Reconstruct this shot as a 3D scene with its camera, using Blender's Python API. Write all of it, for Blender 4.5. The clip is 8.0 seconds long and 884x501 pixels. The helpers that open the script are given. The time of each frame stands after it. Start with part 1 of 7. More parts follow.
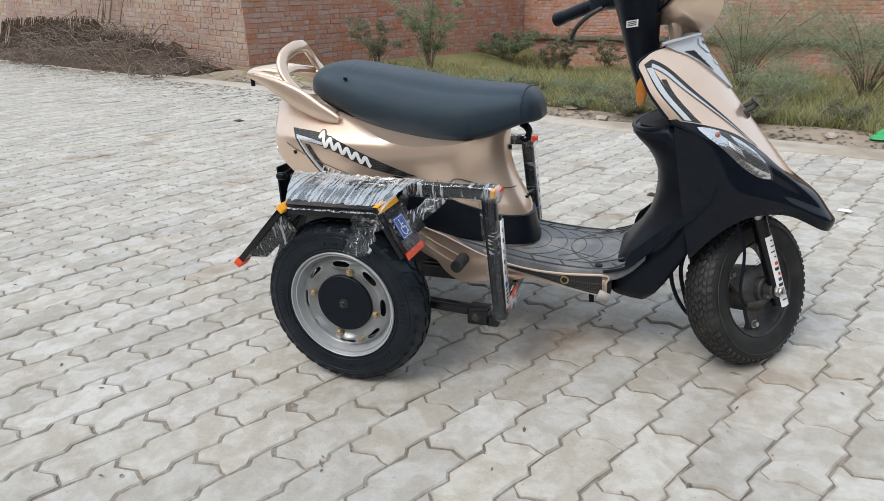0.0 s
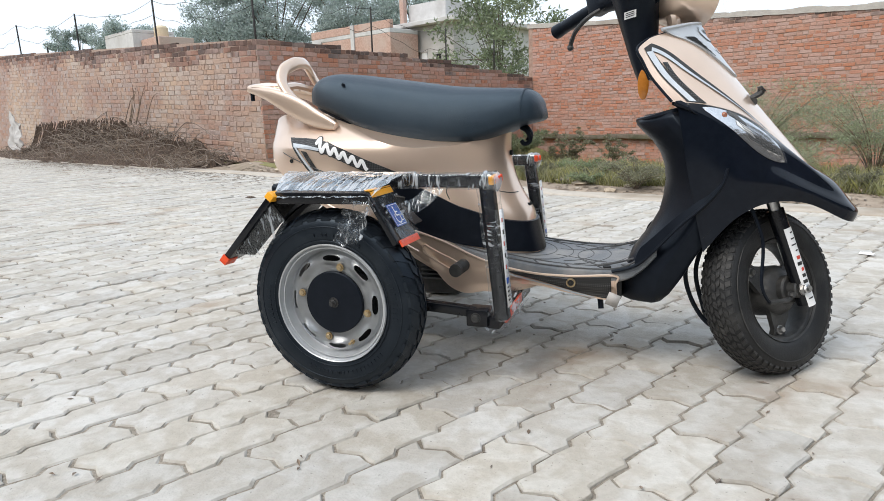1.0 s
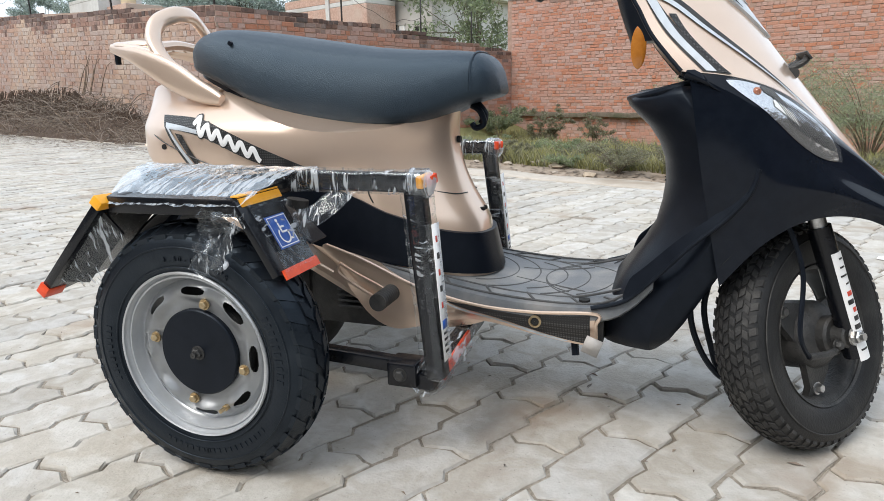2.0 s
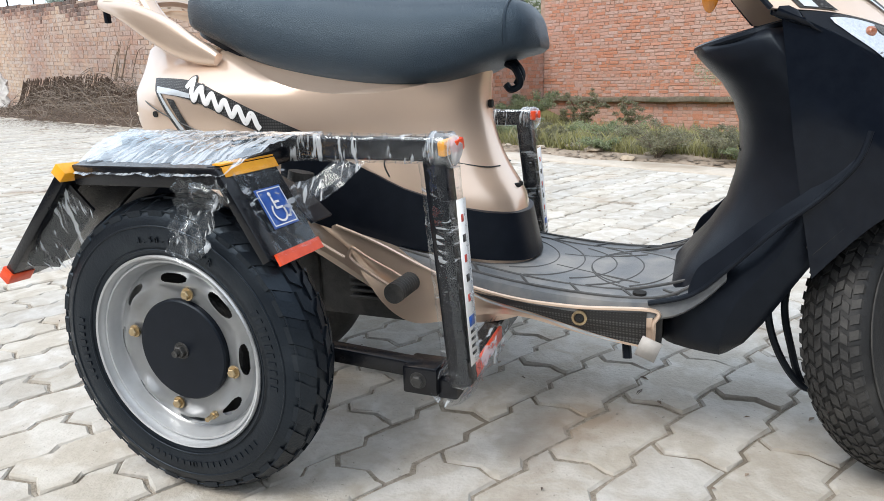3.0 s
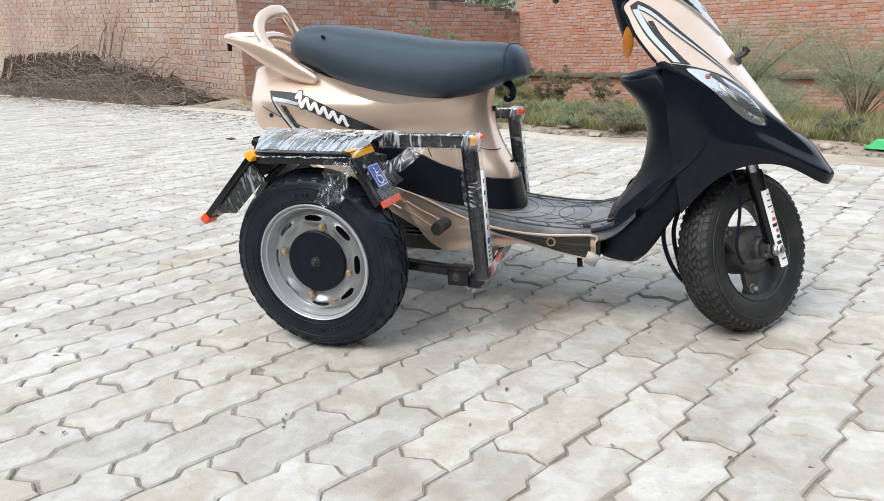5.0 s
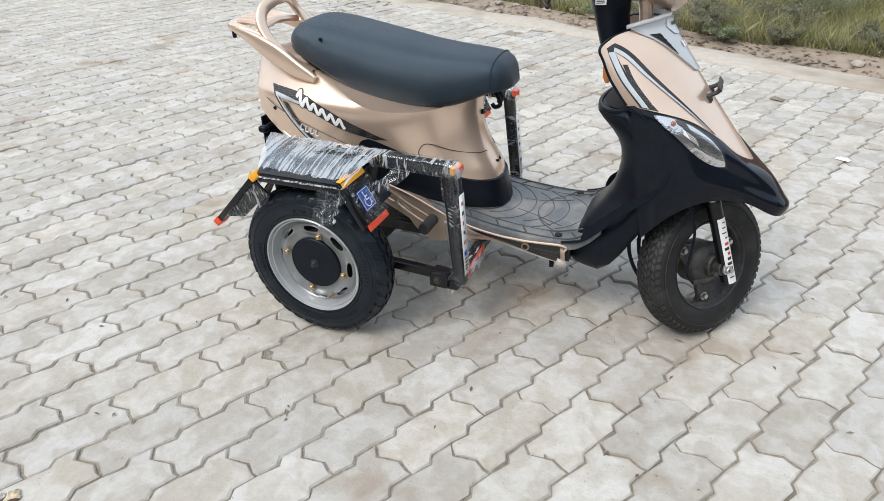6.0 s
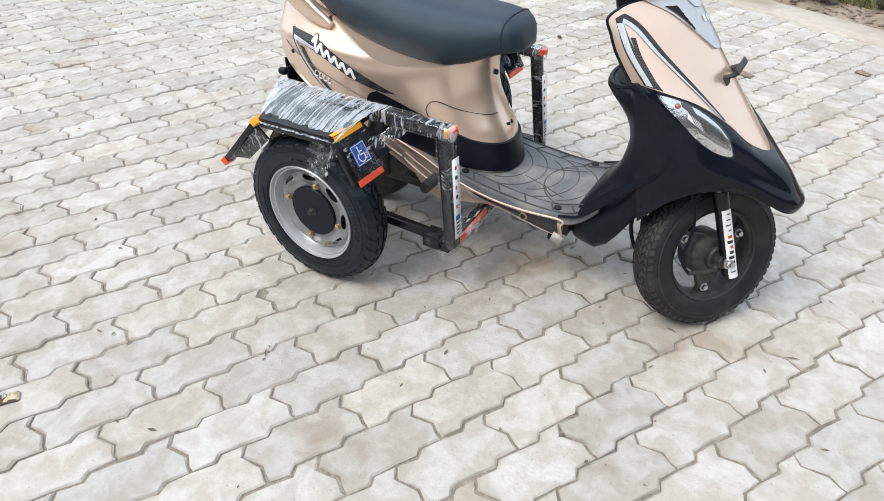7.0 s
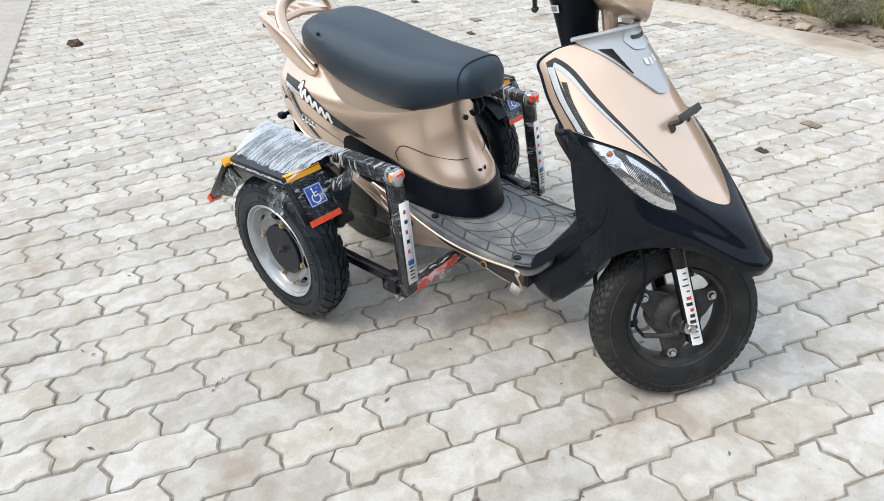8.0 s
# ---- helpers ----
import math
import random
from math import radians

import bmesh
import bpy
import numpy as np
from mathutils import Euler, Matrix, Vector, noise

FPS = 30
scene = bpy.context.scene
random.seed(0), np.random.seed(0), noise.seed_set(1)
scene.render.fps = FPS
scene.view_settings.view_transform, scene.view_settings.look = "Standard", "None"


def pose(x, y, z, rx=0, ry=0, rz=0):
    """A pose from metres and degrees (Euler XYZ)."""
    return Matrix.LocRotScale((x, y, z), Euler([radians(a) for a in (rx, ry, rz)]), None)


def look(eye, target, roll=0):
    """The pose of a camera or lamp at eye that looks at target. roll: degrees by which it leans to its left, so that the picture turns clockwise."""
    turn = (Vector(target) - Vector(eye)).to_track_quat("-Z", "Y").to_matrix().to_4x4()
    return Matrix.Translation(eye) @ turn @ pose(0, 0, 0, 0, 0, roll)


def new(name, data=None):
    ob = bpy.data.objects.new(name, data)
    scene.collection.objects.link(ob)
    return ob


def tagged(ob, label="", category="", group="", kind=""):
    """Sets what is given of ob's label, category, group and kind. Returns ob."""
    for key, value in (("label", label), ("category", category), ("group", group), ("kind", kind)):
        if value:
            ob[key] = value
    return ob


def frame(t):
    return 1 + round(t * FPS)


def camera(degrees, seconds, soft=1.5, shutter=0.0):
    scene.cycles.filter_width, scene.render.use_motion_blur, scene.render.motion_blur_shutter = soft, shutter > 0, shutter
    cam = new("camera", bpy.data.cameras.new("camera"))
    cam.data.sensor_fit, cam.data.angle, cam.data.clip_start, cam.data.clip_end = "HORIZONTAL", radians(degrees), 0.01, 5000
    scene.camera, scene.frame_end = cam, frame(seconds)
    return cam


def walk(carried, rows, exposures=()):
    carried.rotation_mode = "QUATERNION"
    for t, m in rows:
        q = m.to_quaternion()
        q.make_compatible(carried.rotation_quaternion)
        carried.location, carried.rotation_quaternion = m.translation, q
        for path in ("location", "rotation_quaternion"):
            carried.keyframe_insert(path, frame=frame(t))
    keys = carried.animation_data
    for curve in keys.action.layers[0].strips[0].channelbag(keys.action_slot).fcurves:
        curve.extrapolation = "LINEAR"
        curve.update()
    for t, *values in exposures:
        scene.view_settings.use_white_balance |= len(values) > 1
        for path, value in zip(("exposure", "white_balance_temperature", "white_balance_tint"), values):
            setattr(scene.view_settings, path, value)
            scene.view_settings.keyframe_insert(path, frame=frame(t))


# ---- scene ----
cam = camera(68.64, 8.0, soft=0.6)
PATH = [
    (0, (0.7352, -1.7379, 0.9218), (0.0967, 0.0120, 0.1935), -1.85),
    (0.5, (0.7363, -1.7281, 0.6838), (0.0459, 0.0863, 0.2028), -1.27),
    (1, (0.7612, -1.7170, 0.6363), (0.0599, 0.1105, 0.2259), -2.12),
    (1.5, (0.7111, -1.4481, 0.6219), (0.0591, 0.4009, 0.2269), -1.08),
    (1.7, (0.7124, -1.3484, 0.6373), (0.0852, 0.4968, 0.1882), -0.95),
    (2.8, (0.6669, -1.1306, 0.5774), (-0.0420, 0.6701, 0.0726), -1.86),
    (3, (0.6548, -1.0921, 0.5755), (-0.0670, 0.7002, 0.0592), -1.60),
    (3.5, (0.6303, -1.0303, 0.5462), (-0.1281, 0.7397, 0.0058), -1.54),
    (4, (0.6267, -1.0233, 0.5476), (-0.1660, 0.7246, -0.0147), -1.66),
    (4.5, (0.6811, -1.3059, 0.5992), (-0.0269, 0.4986, 0.1070), -1.39),
    (5, (0.7679, -1.7112, 0.6897), (0.1230, 0.0848, 0.0909), -1.62),
    (5.2, (0.7954, -1.6962, 0.7846), (0.1611, 0.0424, 0.0263), -0.45),
    (6.3, (0.9397, -1.6345, 1.1875), (0.2192, -0.1562, 0.0494), -0.30),
    (6.5, (0.9707, -1.5851, 1.1782), (0.2478, -0.1758, -0.0430), 3.29),
    (7, (1.0791, -1.5281, 1.1942), (0.2408, -0.1634, -0.0037), 0.21),
    (7.5, (1.2909, -1.4231, 1.1874), (0.1650, -0.1659, 0.1140), -2.84),
    (8, (1.4073, -1.2483, 1.1621), (0.2256, -0.0409, 0.0916), -4.01),
]
walk(cam, [(t, look(eye, target, roll)) for t, eye, target, roll in PATH], [(0.0, 0.16), (0.5, 0.32), (1.0, 0.40), (1.5, 0.42), (3.0, 0.68), (4.0, 0.82), (4.5, 0.76), (5.0, 0.58), (6.5, 0.33), (7.0, 0.52), (8.0, 0.52)])

# ---- light: hazy overcast day ----
world = bpy.data.worlds.new("sky")
scene.world = world
world.use_nodes = True
wn, wl = world.node_tree.nodes, world.node_tree.links
sky = wn.new("ShaderNodeTexSky")
sky.sky_type = 'NISHITA'
sky.sun_disc = False
sky.sun_elevation, sky.sun_rotation = radians(50), radians(205)
sky.air_density, sky.dust_density, sky.ozone_density = 1.0, 3.0, 1.0
soften = wn.new("ShaderNodeHueSaturation")
soften.inputs["Saturation"].default_value = 0.45
soften.inputs["Value"].default_value = 0.15
veil = wn.new("ShaderNodeMix")
veil.data_type = 'RGBA'
veil.inputs["Factor"].default_value = 0.62
veil.inputs["B"].default_value = (0.96, 1.10, 1.26, 1)
wl.new(sky.outputs["Color"], soften.inputs["Color"])
wl.new(soften.outputs["Color"], veil.inputs["A"])
wl.new(veil.outputs["Result"], wn["Background"].inputs["Color"])
wn["Background"].inputs["Strength"].default_value = 1.0
sun = new("sun", bpy.data.lights.new("sun", 'SUN'))
sun.data.energy, sun.data.angle, sun.data.color = 1.5, radians(30), (1.0, 0.93, 0.83)
sun.matrix_world = look((-2.2, -4.2, 6.5), (0, 0, 0))


# ---- materials ----
def material(name):
    m = bpy.data.materials.new(name)
    m.use_nodes = True
    return m, m.node_tree.nodes, m.node_tree.links, m.node_tree.nodes["Principled BSDF"]


def surf(name, a, b, scale=20.0, rough=0.5, bump=0.0, bscale=None, metal=0.0, coat=0.0, vary=0.0, stain=None,
         stain_scale=1.2, stain_at=(0.52, 0.68), stretch=(1, 1, 1), rough_var=0.08, per="object", spec=0.5):
    """Two-tone surface: fine grain between a and b, large stains, per-piece variation, fine relief."""
    m, n, l, p = material(name)
    tc = n.new("ShaderNodeNewGeometry")
    mp = n.new("ShaderNodeMapping")
    mp.inputs["Scale"].default_value = stretch
    l.new(tc.outputs["Position"], mp.inputs["Vector"])
    fine = n.new("ShaderNodeTexNoise")
    fine.inputs["Scale"].default_value, fine.inputs["Detail"].default_value = scale, 6
    fine.inputs["Roughness"].default_value = 0.65
    l.new(mp.outputs["Vector"], fine.inputs["Vector"])
    ramp = n.new("ShaderNodeValToRGB")
    ramp.color_ramp.elements[0].position, ramp.color_ramp.elements[1].position = 0.3, 0.7
    ramp.color_ramp.elements[0].color, ramp.color_ramp.elements[1].color = (*a, 1), (*b, 1)
    l.new(fine.outputs["Fac"], ramp.inputs["Fac"])
    col = ramp.outputs["Color"]
    if stain:
        big = n.new("ShaderNodeTexNoise")
        big.inputs["Scale"].default_value, big.inputs["Detail"].default_value = stain_scale, 4
        l.new(tc.outputs["Position"], big.inputs["Vector"])
        mr = n.new("ShaderNodeMapRange")
        mr.inputs["From Min"].default_value, mr.inputs["From Max"].default_value = stain_at
        l.new(big.outputs["Fac"], mr.inputs["Value"])
        mx = n.new("ShaderNodeMix")
        mx.data_type = 'RGBA'
        l.new(mr.outputs["Result"], mx.inputs["Factor"])
        l.new(col, mx.inputs["A"])
        mx.inputs["B"].default_value = (*stain, 1)
        col = mx.outputs["Result"]
    if vary:
        hs = n.new("ShaderNodeHueSaturation")
        if per == "object":
            info = n.new("ShaderNodeObjectInfo").outputs["Random"]
        else:
            info = tc.outputs["Random Per Island"]
        vr = n.new("ShaderNodeMapRange")
        vr.inputs["To Min"].default_value, vr.inputs["To Max"].default_value = 1 - vary, 1 + vary
        l.new(info, vr.inputs["Value"])
        l.new(vr.outputs["Result"], hs.inputs["Value"])
        hv = n.new("ShaderNodeMath")
        hv.operation = 'MULTIPLY'
        hv.inputs[1].default_value = 37.7
        l.new(info, hv.inputs[0])
        hf = n.new("ShaderNodeMath")
        hf.operation = 'FRACT'
        l.new(hv.outputs[0], hf.inputs[0])
        hm = n.new("ShaderNodeMapRange")
        hm.inputs["To Min"].default_value, hm.inputs["To Max"].default_value = 0.7, 1.3
        l.new(hf.outputs[0], hm.inputs["Value"])
        l.new(hm.outputs["Result"], hs.inputs["Saturation"])
        l.new(col, hs.inputs["Color"])
        col = hs.outputs["Color"]
    l.new(col, p.inputs["Base Color"])
    rr = n.new("ShaderNodeMapRange")
    rr.inputs["To Min"].default_value, rr.inputs["To Max"].default_value = max(0.02, rough - rough_var), min(1, rough + rough_var)
    l.new(fine.outputs["Fac"], rr.inputs["Value"])
    l.new(rr.outputs["Result"], p.inputs["Roughness"])
    p.inputs["Metallic"].default_value = metal
    p.inputs["Coat Weight"].default_value = coat
    p.inputs["Coat Roughness"].default_value = 0.06
    p.inputs["Specular IOR Level"].default_value = spec
    if bump:
        bn = n.new("ShaderNodeTexNoise")
        bn.inputs["Scale"].default_value, bn.inputs["Detail"].default_value = bscale or scale * 2, 5
        l.new(mp.outputs["Vector"], bn.inputs["Vector"])
        bp = n.new("ShaderNodeBump")
        bp.inputs["Strength"].default_value, bp.inputs["Distance"].default_value = bump, 0.01
        l.new(bn.outputs["Fac"], bp.inputs["Height"])
        l.new(bp.outputs["Normal"], p.inputs["Normal"])
    return m


GOLD = surf("gold_paint", (0.76, 0.585, 0.46), (0.80, 0.615, 0.485), 900, 0.30, 0, rough_var=0.01, metal=0.65, coat=0.8,
            stain=(0.69, 0.515, 0.40), stain_scale=5, stain_at=(0.55, 0.85))
BLACK_PAINT = surf("gloss_black_paint", (0.004, 0.006, 0.011), (0.007, 0.010, 0.016), 60, 0.07, 0, coat=0.08, rough_var=0.03, spec=0.17,
                   stain=(0.008, 0.011, 0.020), stain_scale=9, stain_at=(0.55, 0.8))
BLACK_PLASTIC = surf("matt_black_plastic", (0.0040, 0.0052, 0.0088), (0.0072, 0.0090, 0.0142), 45, 0.36, 0.08, 1500, spec=0.22,
                     stain=(0.009, 0.0110, 0.0160), stain_scale=8, stain_at=(0.55, 0.8))
# darker than the board, to paint the shade of its grooves
GROOVE_SHADE = surf("groove_shade", (0.05, 0.052, 0.055), (0.085, 0.085, 0.085), 90, 0.6, 0.1, 900)
MAT_RUBBER = surf("footboard_plastic", (0.102, 0.112, 0.124), (0.145, 0.156, 0.168), 70, 0.42, 0.1, 900,
                  stain=(0.25, 0.245, 0.235), stain_scale=13, stain_at=(0.46, 0.72))
SEAT = surf("seat_vinyl", (0.009, 0.015, 0.024), (0.016, 0.024, 0.034), 60, 0.42, 0.30, 750, spec=0.85,
            stain=(0.026, 0.033, 0.040), stain_scale=5, stain_at=(0.45, 0.75))
BLACK_PLASTIC.node_tree.nodes["Principled BSDF"].inputs["Specular Tint"].default_value = (0.72, 0.86, 1.0, 1)
SEAT.node_tree.nodes["Principled BSDF"].inputs["Specular Tint"].default_value = (0.62, 0.82, 1.0, 1)
RUBBER = surf("tyre_rubber", (0.0032, 0.0044, 0.0072), (0.0068, 0.0085, 0.0122), 35, 0.40, 0.10, 260, spec=0.45,
              stain=(0.013, 0.0155, 0.0195), stain_scale=14, stain_at=(0.55, 0.75))
RUBBER.node_tree.nodes["Principled BSDF"].inputs["Specular Tint"].default_value = (0.66, 0.83, 1.0, 1)
RUBBER_DUSTY = surf("dusty_tyre_rubber", (0.018, 0.0182, 0.0188), (0.040, 0.0395, 0.039), 40, 0.62, 0.2, 260, spec=0.35,
                    stain=(0.066, 0.064, 0.060), stain_scale=22, stain_at=(0.48, 0.75))
WORN_RUBBER = surf("worn_tyre_rubber", (0.008, 0.0085, 0.0095), (0.019, 0.0193, 0.020), 40, 0.55, 0.15, 260, spec=0.35,
                   stain=(0.042, 0.041, 0.039), stain_scale=16, stain_at=(0.5, 0.8))
FRAME_PAINT = surf("black_frame_paint", (0.003, 0.0038, 0.006), (0.006, 0.007, 0.010), 50, 0.25, 0.05, 300, spec=0.4,
                   stain=(0.022, 0.020, 0.018), stain_scale=18, stain_at=(0.6, 0.8))
GRIME_BLACK = surf("grimy_black_casting", (0.018, 0.0185, 0.019), (0.045, 0.0445, 0.0435), 60, 0.5, 0.25, 300,
                   stain=(0.065, 0.062, 0.058), stain_scale=25, stain_at=(0.55, 0.75))
RIM = surf("silver_rim_paint", (0.52, 0.54, 0.56), (0.57, 0.59, 0.61), 60, 0.34, 0, rough_var=0.02, metal=0.5, coat=0.2,
           stain=(0.45, 0.445, 0.44), stain_scale=14, stain_at=(0.55, 0.95))
SILVER = surf("silver_plastic", (0.46, 0.48, 0.50), (0.54, 0.56, 0.58), 500, 0.33, 0, metal=0.3, coat=0.4)
BRASS = surf("brass_bolt", (0.40, 0.30, 0.17), (0.55, 0.44, 0.28), 200, 0.35, 0.05, 500, metal=0.9)
STEEL = surf("bare_steel", (0.45, 0.45, 0.45), (0.62, 0.62, 0.62), 200, 0.3, 0.05, 300, metal=1.0,
             stain=(0.25, 0.22, 0.19), stain_scale=60, stain_at=(0.55, 0.75))
LAMP_SILVER = surf("lamp_reflector", (0.58, 0.59, 0.61), (0.76, 0.77, 0.79), 300, 0.10, 0.18, 70, metal=1.0)
BULB = surf("amber_bulb_glass", (0.28, 0.075, 0.022), (0.38, 0.11, 0.035), 90, 0.15, 0, coat=0.5)
WHITE_PRINT = surf("white_vinyl", (0.80, 0.80, 0.80), (0.86, 0.86, 0.86), 60, 0.4, 0)
SILVER_PRINT = surf("silver_vinyl", (0.52, 0.56, 0.60), (0.62, 0.66, 0.70), 60, 0.35, 0, metal=0.3)
BLACK_PRINT = surf("black_vinyl", (0.015, 0.015, 0.016), (0.04, 0.04, 0.04), 40, 0.4, 0)
RED_PRINT = surf("red_print", (0.55, 0.05, 0.03), (0.62, 0.08, 0.05), 60, 0.45, 0)
BLUE_SIGN = surf("blue_sign_vinyl", (0.012, 0.075, 0.36), (0.02, 0.10, 0.42), 60, 0.35, 0)
YELLOW_TAPE = surf("yellow_tape", (0.85, 0.36, 0.015), (0.95, 0.45, 0.03), 60, 0.35, 0.1, 90)
RED_TAPE = surf("red_tape", (0.72, 0.06, 0.015), (0.85, 0.10, 0.03), 60, 0.35, 0.1, 90)
AMBER = surf("amber_lens", (0.42, 0.15, 0.02), (0.52, 0.20, 0.03), 90, 0.2, 0, coat=0.5)
# near-black that paints the shade inside holes, slots and windows
DARK = surf("painted_void", (0.006, 0.006, 0.006), (0.012, 0.012, 0.012), 40, 0.8, 0)
MORTAR_PALE = surf("pale_mortar", (0.28, 0.20, 0.16), (0.43, 0.325, 0.265), 12, 0.95, 0.5, 60)
MORTAR = surf("lime_mortar", (0.27, 0.17, 0.13), (0.45, 0.31, 0.25), 12, 0.95, 0.5, 60)
SOIL = surf("dry_soil", (0.24, 0.19, 0.145), (0.38, 0.31, 0.245), 9, 0.95, 0.7, 30, stain=(0.15, 0.125, 0.075), stain_scale=0.9)
FIELD = surf("field_soil", (0.185, 0.170, 0.065), (0.28, 0.25, 0.105), 6, 0.95, 0.6, 25, stain=(0.17, 0.17, 0.07), stain_scale=0.8,
             stain_at=(0.42, 0.62))
EDGING = surf("sandy_cement", (0.42, 0.375, 0.32), (0.53, 0.48, 0.42), 16, 0.92, 0.35, 70, stain=(0.33, 0.275, 0.215), stain_scale=1.8)
# dark brown cement with olive patches, for the footing ledge
LEDGE_CEMENT = surf("dark_cement", (0.10, 0.085, 0.065), (0.21, 0.175, 0.135), 14, 0.95, 0.4, 60, stain=(0.075, 0.08, 0.045), stain_scale=2.5)
CONCRETE = surf("worn_concrete", (0.36, 0.33, 0.30), (0.46, 0.43, 0.39), 14, 0.9, 0.25, 60, stain=(0.30, 0.26, 0.22), stain_scale=1.5)
WOOD_DRY = surf("dry_branch", (0.095, 0.072, 0.056), (0.29, 0.23, 0.18), 30, 0.9, 0.3, 80, vary=0.3, per="island")
ROOTS = surf("dead_brush", (0.045, 0.030, 0.022), (0.12, 0.083, 0.06), 25, 0.95, 0.6, 70)
BARK = surf("bark", (0.07, 0.055, 0.04), (0.15, 0.12, 0.09), 12, 0.9, 0.5, 40)
PLASTIC_GREY = surf("dirty_grey_sheet", (0.30, 0.28, 0.26), (0.46, 0.44, 0.42), 8, 0.5, 0.4, 30)
GREEN_BAG = surf("green_plastic_bag", (0.02, 0.32, 0.09), (0.05, 0.45, 0.15), 20, 0.35, 0.3, 40)
WHITE_BAG = surf("white_plastic_bag", (0.55, 0.56, 0.54), (0.72, 0.73, 0.72), 20, 0.4, 0.3, 40)
STONE = surf("pale_stone", (0.34, 0.28, 0.22), (0.50, 0.43, 0.35), 12, 0.9, 0.4, 40, vary=0.2)
PLASTER = surf("pale_plaster", (0.46, 0.45, 0.44), (0.60, 0.59, 0.58), 3, 0.9, 0.1, 20, stain=(0.38, 0.36, 0.34), stain_scale=0.4)
FAR_BRICK = surf("far_brickwork", (0.34, 0.21, 0.165), (0.56, 0.38, 0.31), 14, 0.9, 0.2, 20, stain=(0.46, 0.36, 0.31), stain_scale=0.5)
UNSEEN_WALL = surf("unseen_wall_plaster", (0.10, 0.09, 0.08), (0.16, 0.145, 0.13), 3, 0.9, 0.1, 20)
TEAL = surf("teal_shutter", (0.05, 0.20, 0.17), (0.07, 0.25, 0.21), 10, 0.6)
IRON = surf("iron_angle", (0.012, 0.012, 0.012), (0.03, 0.026, 0.024), 40, 0.7, 0.2, 100)
YELLOW_TANK = surf("yellow_tank", (0.55, 0.46, 0.31), (0.63, 0.53, 0.37), 10, 0.6)


def leaf_material(name, a, b):
    m = surf(name, a, b, 6, 0.6, 0, vary=0.35, per="island")
    n, l = m.node_tree.nodes, m.node_tree.links
    p = n["Principled BSDF"]
    through_light = n.new("ShaderNodeBsdfTranslucent")
    l.new(p.inputs["Base Color"].links[0].from_socket, through_light.inputs["Color"])
    mix = n.new("ShaderNodeMixShader")
    mix.inputs[0].default_value = 0.42
    l.new(p.outputs[0], mix.inputs[1])
    l.new(through_light.outputs[0], mix.inputs[2])
    l.new(mix.outputs[0], [q for q in n if q.type == 'OUTPUT_MATERIAL'][0].inputs["Surface"])
    return m


# Distance haze is painted in: LEAF lightened a little, LEAF_FAR pale and bluish.
LEAF = leaf_material("tree_leaf", (0.165, 0.205, 0.125), (0.28, 0.32, 0.20))
LEAF_FAR = leaf_material("far_leaf_haze", (0.31, 0.37, 0.345), (0.40, 0.46, 0.43))
LEAF_BUSH = leaf_material("bush_leaf", (0.20, 0.25, 0.14), (0.33, 0.37, 0.23))
LEAF_THORN = leaf_material("thorn_leaf", (0.24, 0.28, 0.17), (0.38, 0.42, 0.28))
LEAF_DUST = leaf_material("dusty_leaf", (0.17, 0.175, 0.11), (0.29, 0.28, 0.19))
GRASS = leaf_material("dry_grass", (0.235, 0.24, 0.11), (0.39, 0.365, 0.195))
BRICK_RED = surf("red_brick", (0.40, 0.213, 0.16), (0.485, 0.28, 0.218), 30, 0.9, 0.6, 60, vary=0.05, stain=(0.45, 0.275, 0.21),
                 stain_scale=1.1, stain_at=(0.55, 0.8))
BRICK_OLD = surf("weathered_brick", (0.315, 0.212, 0.172), (0.415, 0.298, 0.25), 30, 0.9, 0.6, 60, vary=0.06, stain=(0.48, 0.38, 0.30),
                 stain_scale=0.55, stain_at=(0.46, 0.70))
BRICK_SOOT = surf("algae_black_brick", (0.085, 0.060, 0.052), (0.17, 0.108, 0.09), 14, 0.95, 0.5, 70, vary=0.25)


BRICK_DIM = surf("stained_brick", (0.22, 0.14, 0.115), (0.33, 0.215, 0.175), 20, 0.95, 0.5, 65, vary=0.10, stain=(0.13, 0.085, 0.07), stain_scale=5)


def island_version(src, name):
    """The same brick for joined bricks: it varies by loose piece."""
    m = src.copy()
    m.name = name
    n, l = m.node_tree.nodes, m.node_tree.links
    info = [x for x in n if x.type == 'OBJECT_INFO'][0]
    geo = [x for x in n if x.type == 'NEW_GEOMETRY'][0]
    for k in list(info.outputs["Random"].links):
        l.new(geo.outputs["Random Per Island"], k.to_socket)
    n.remove(info)
    return m


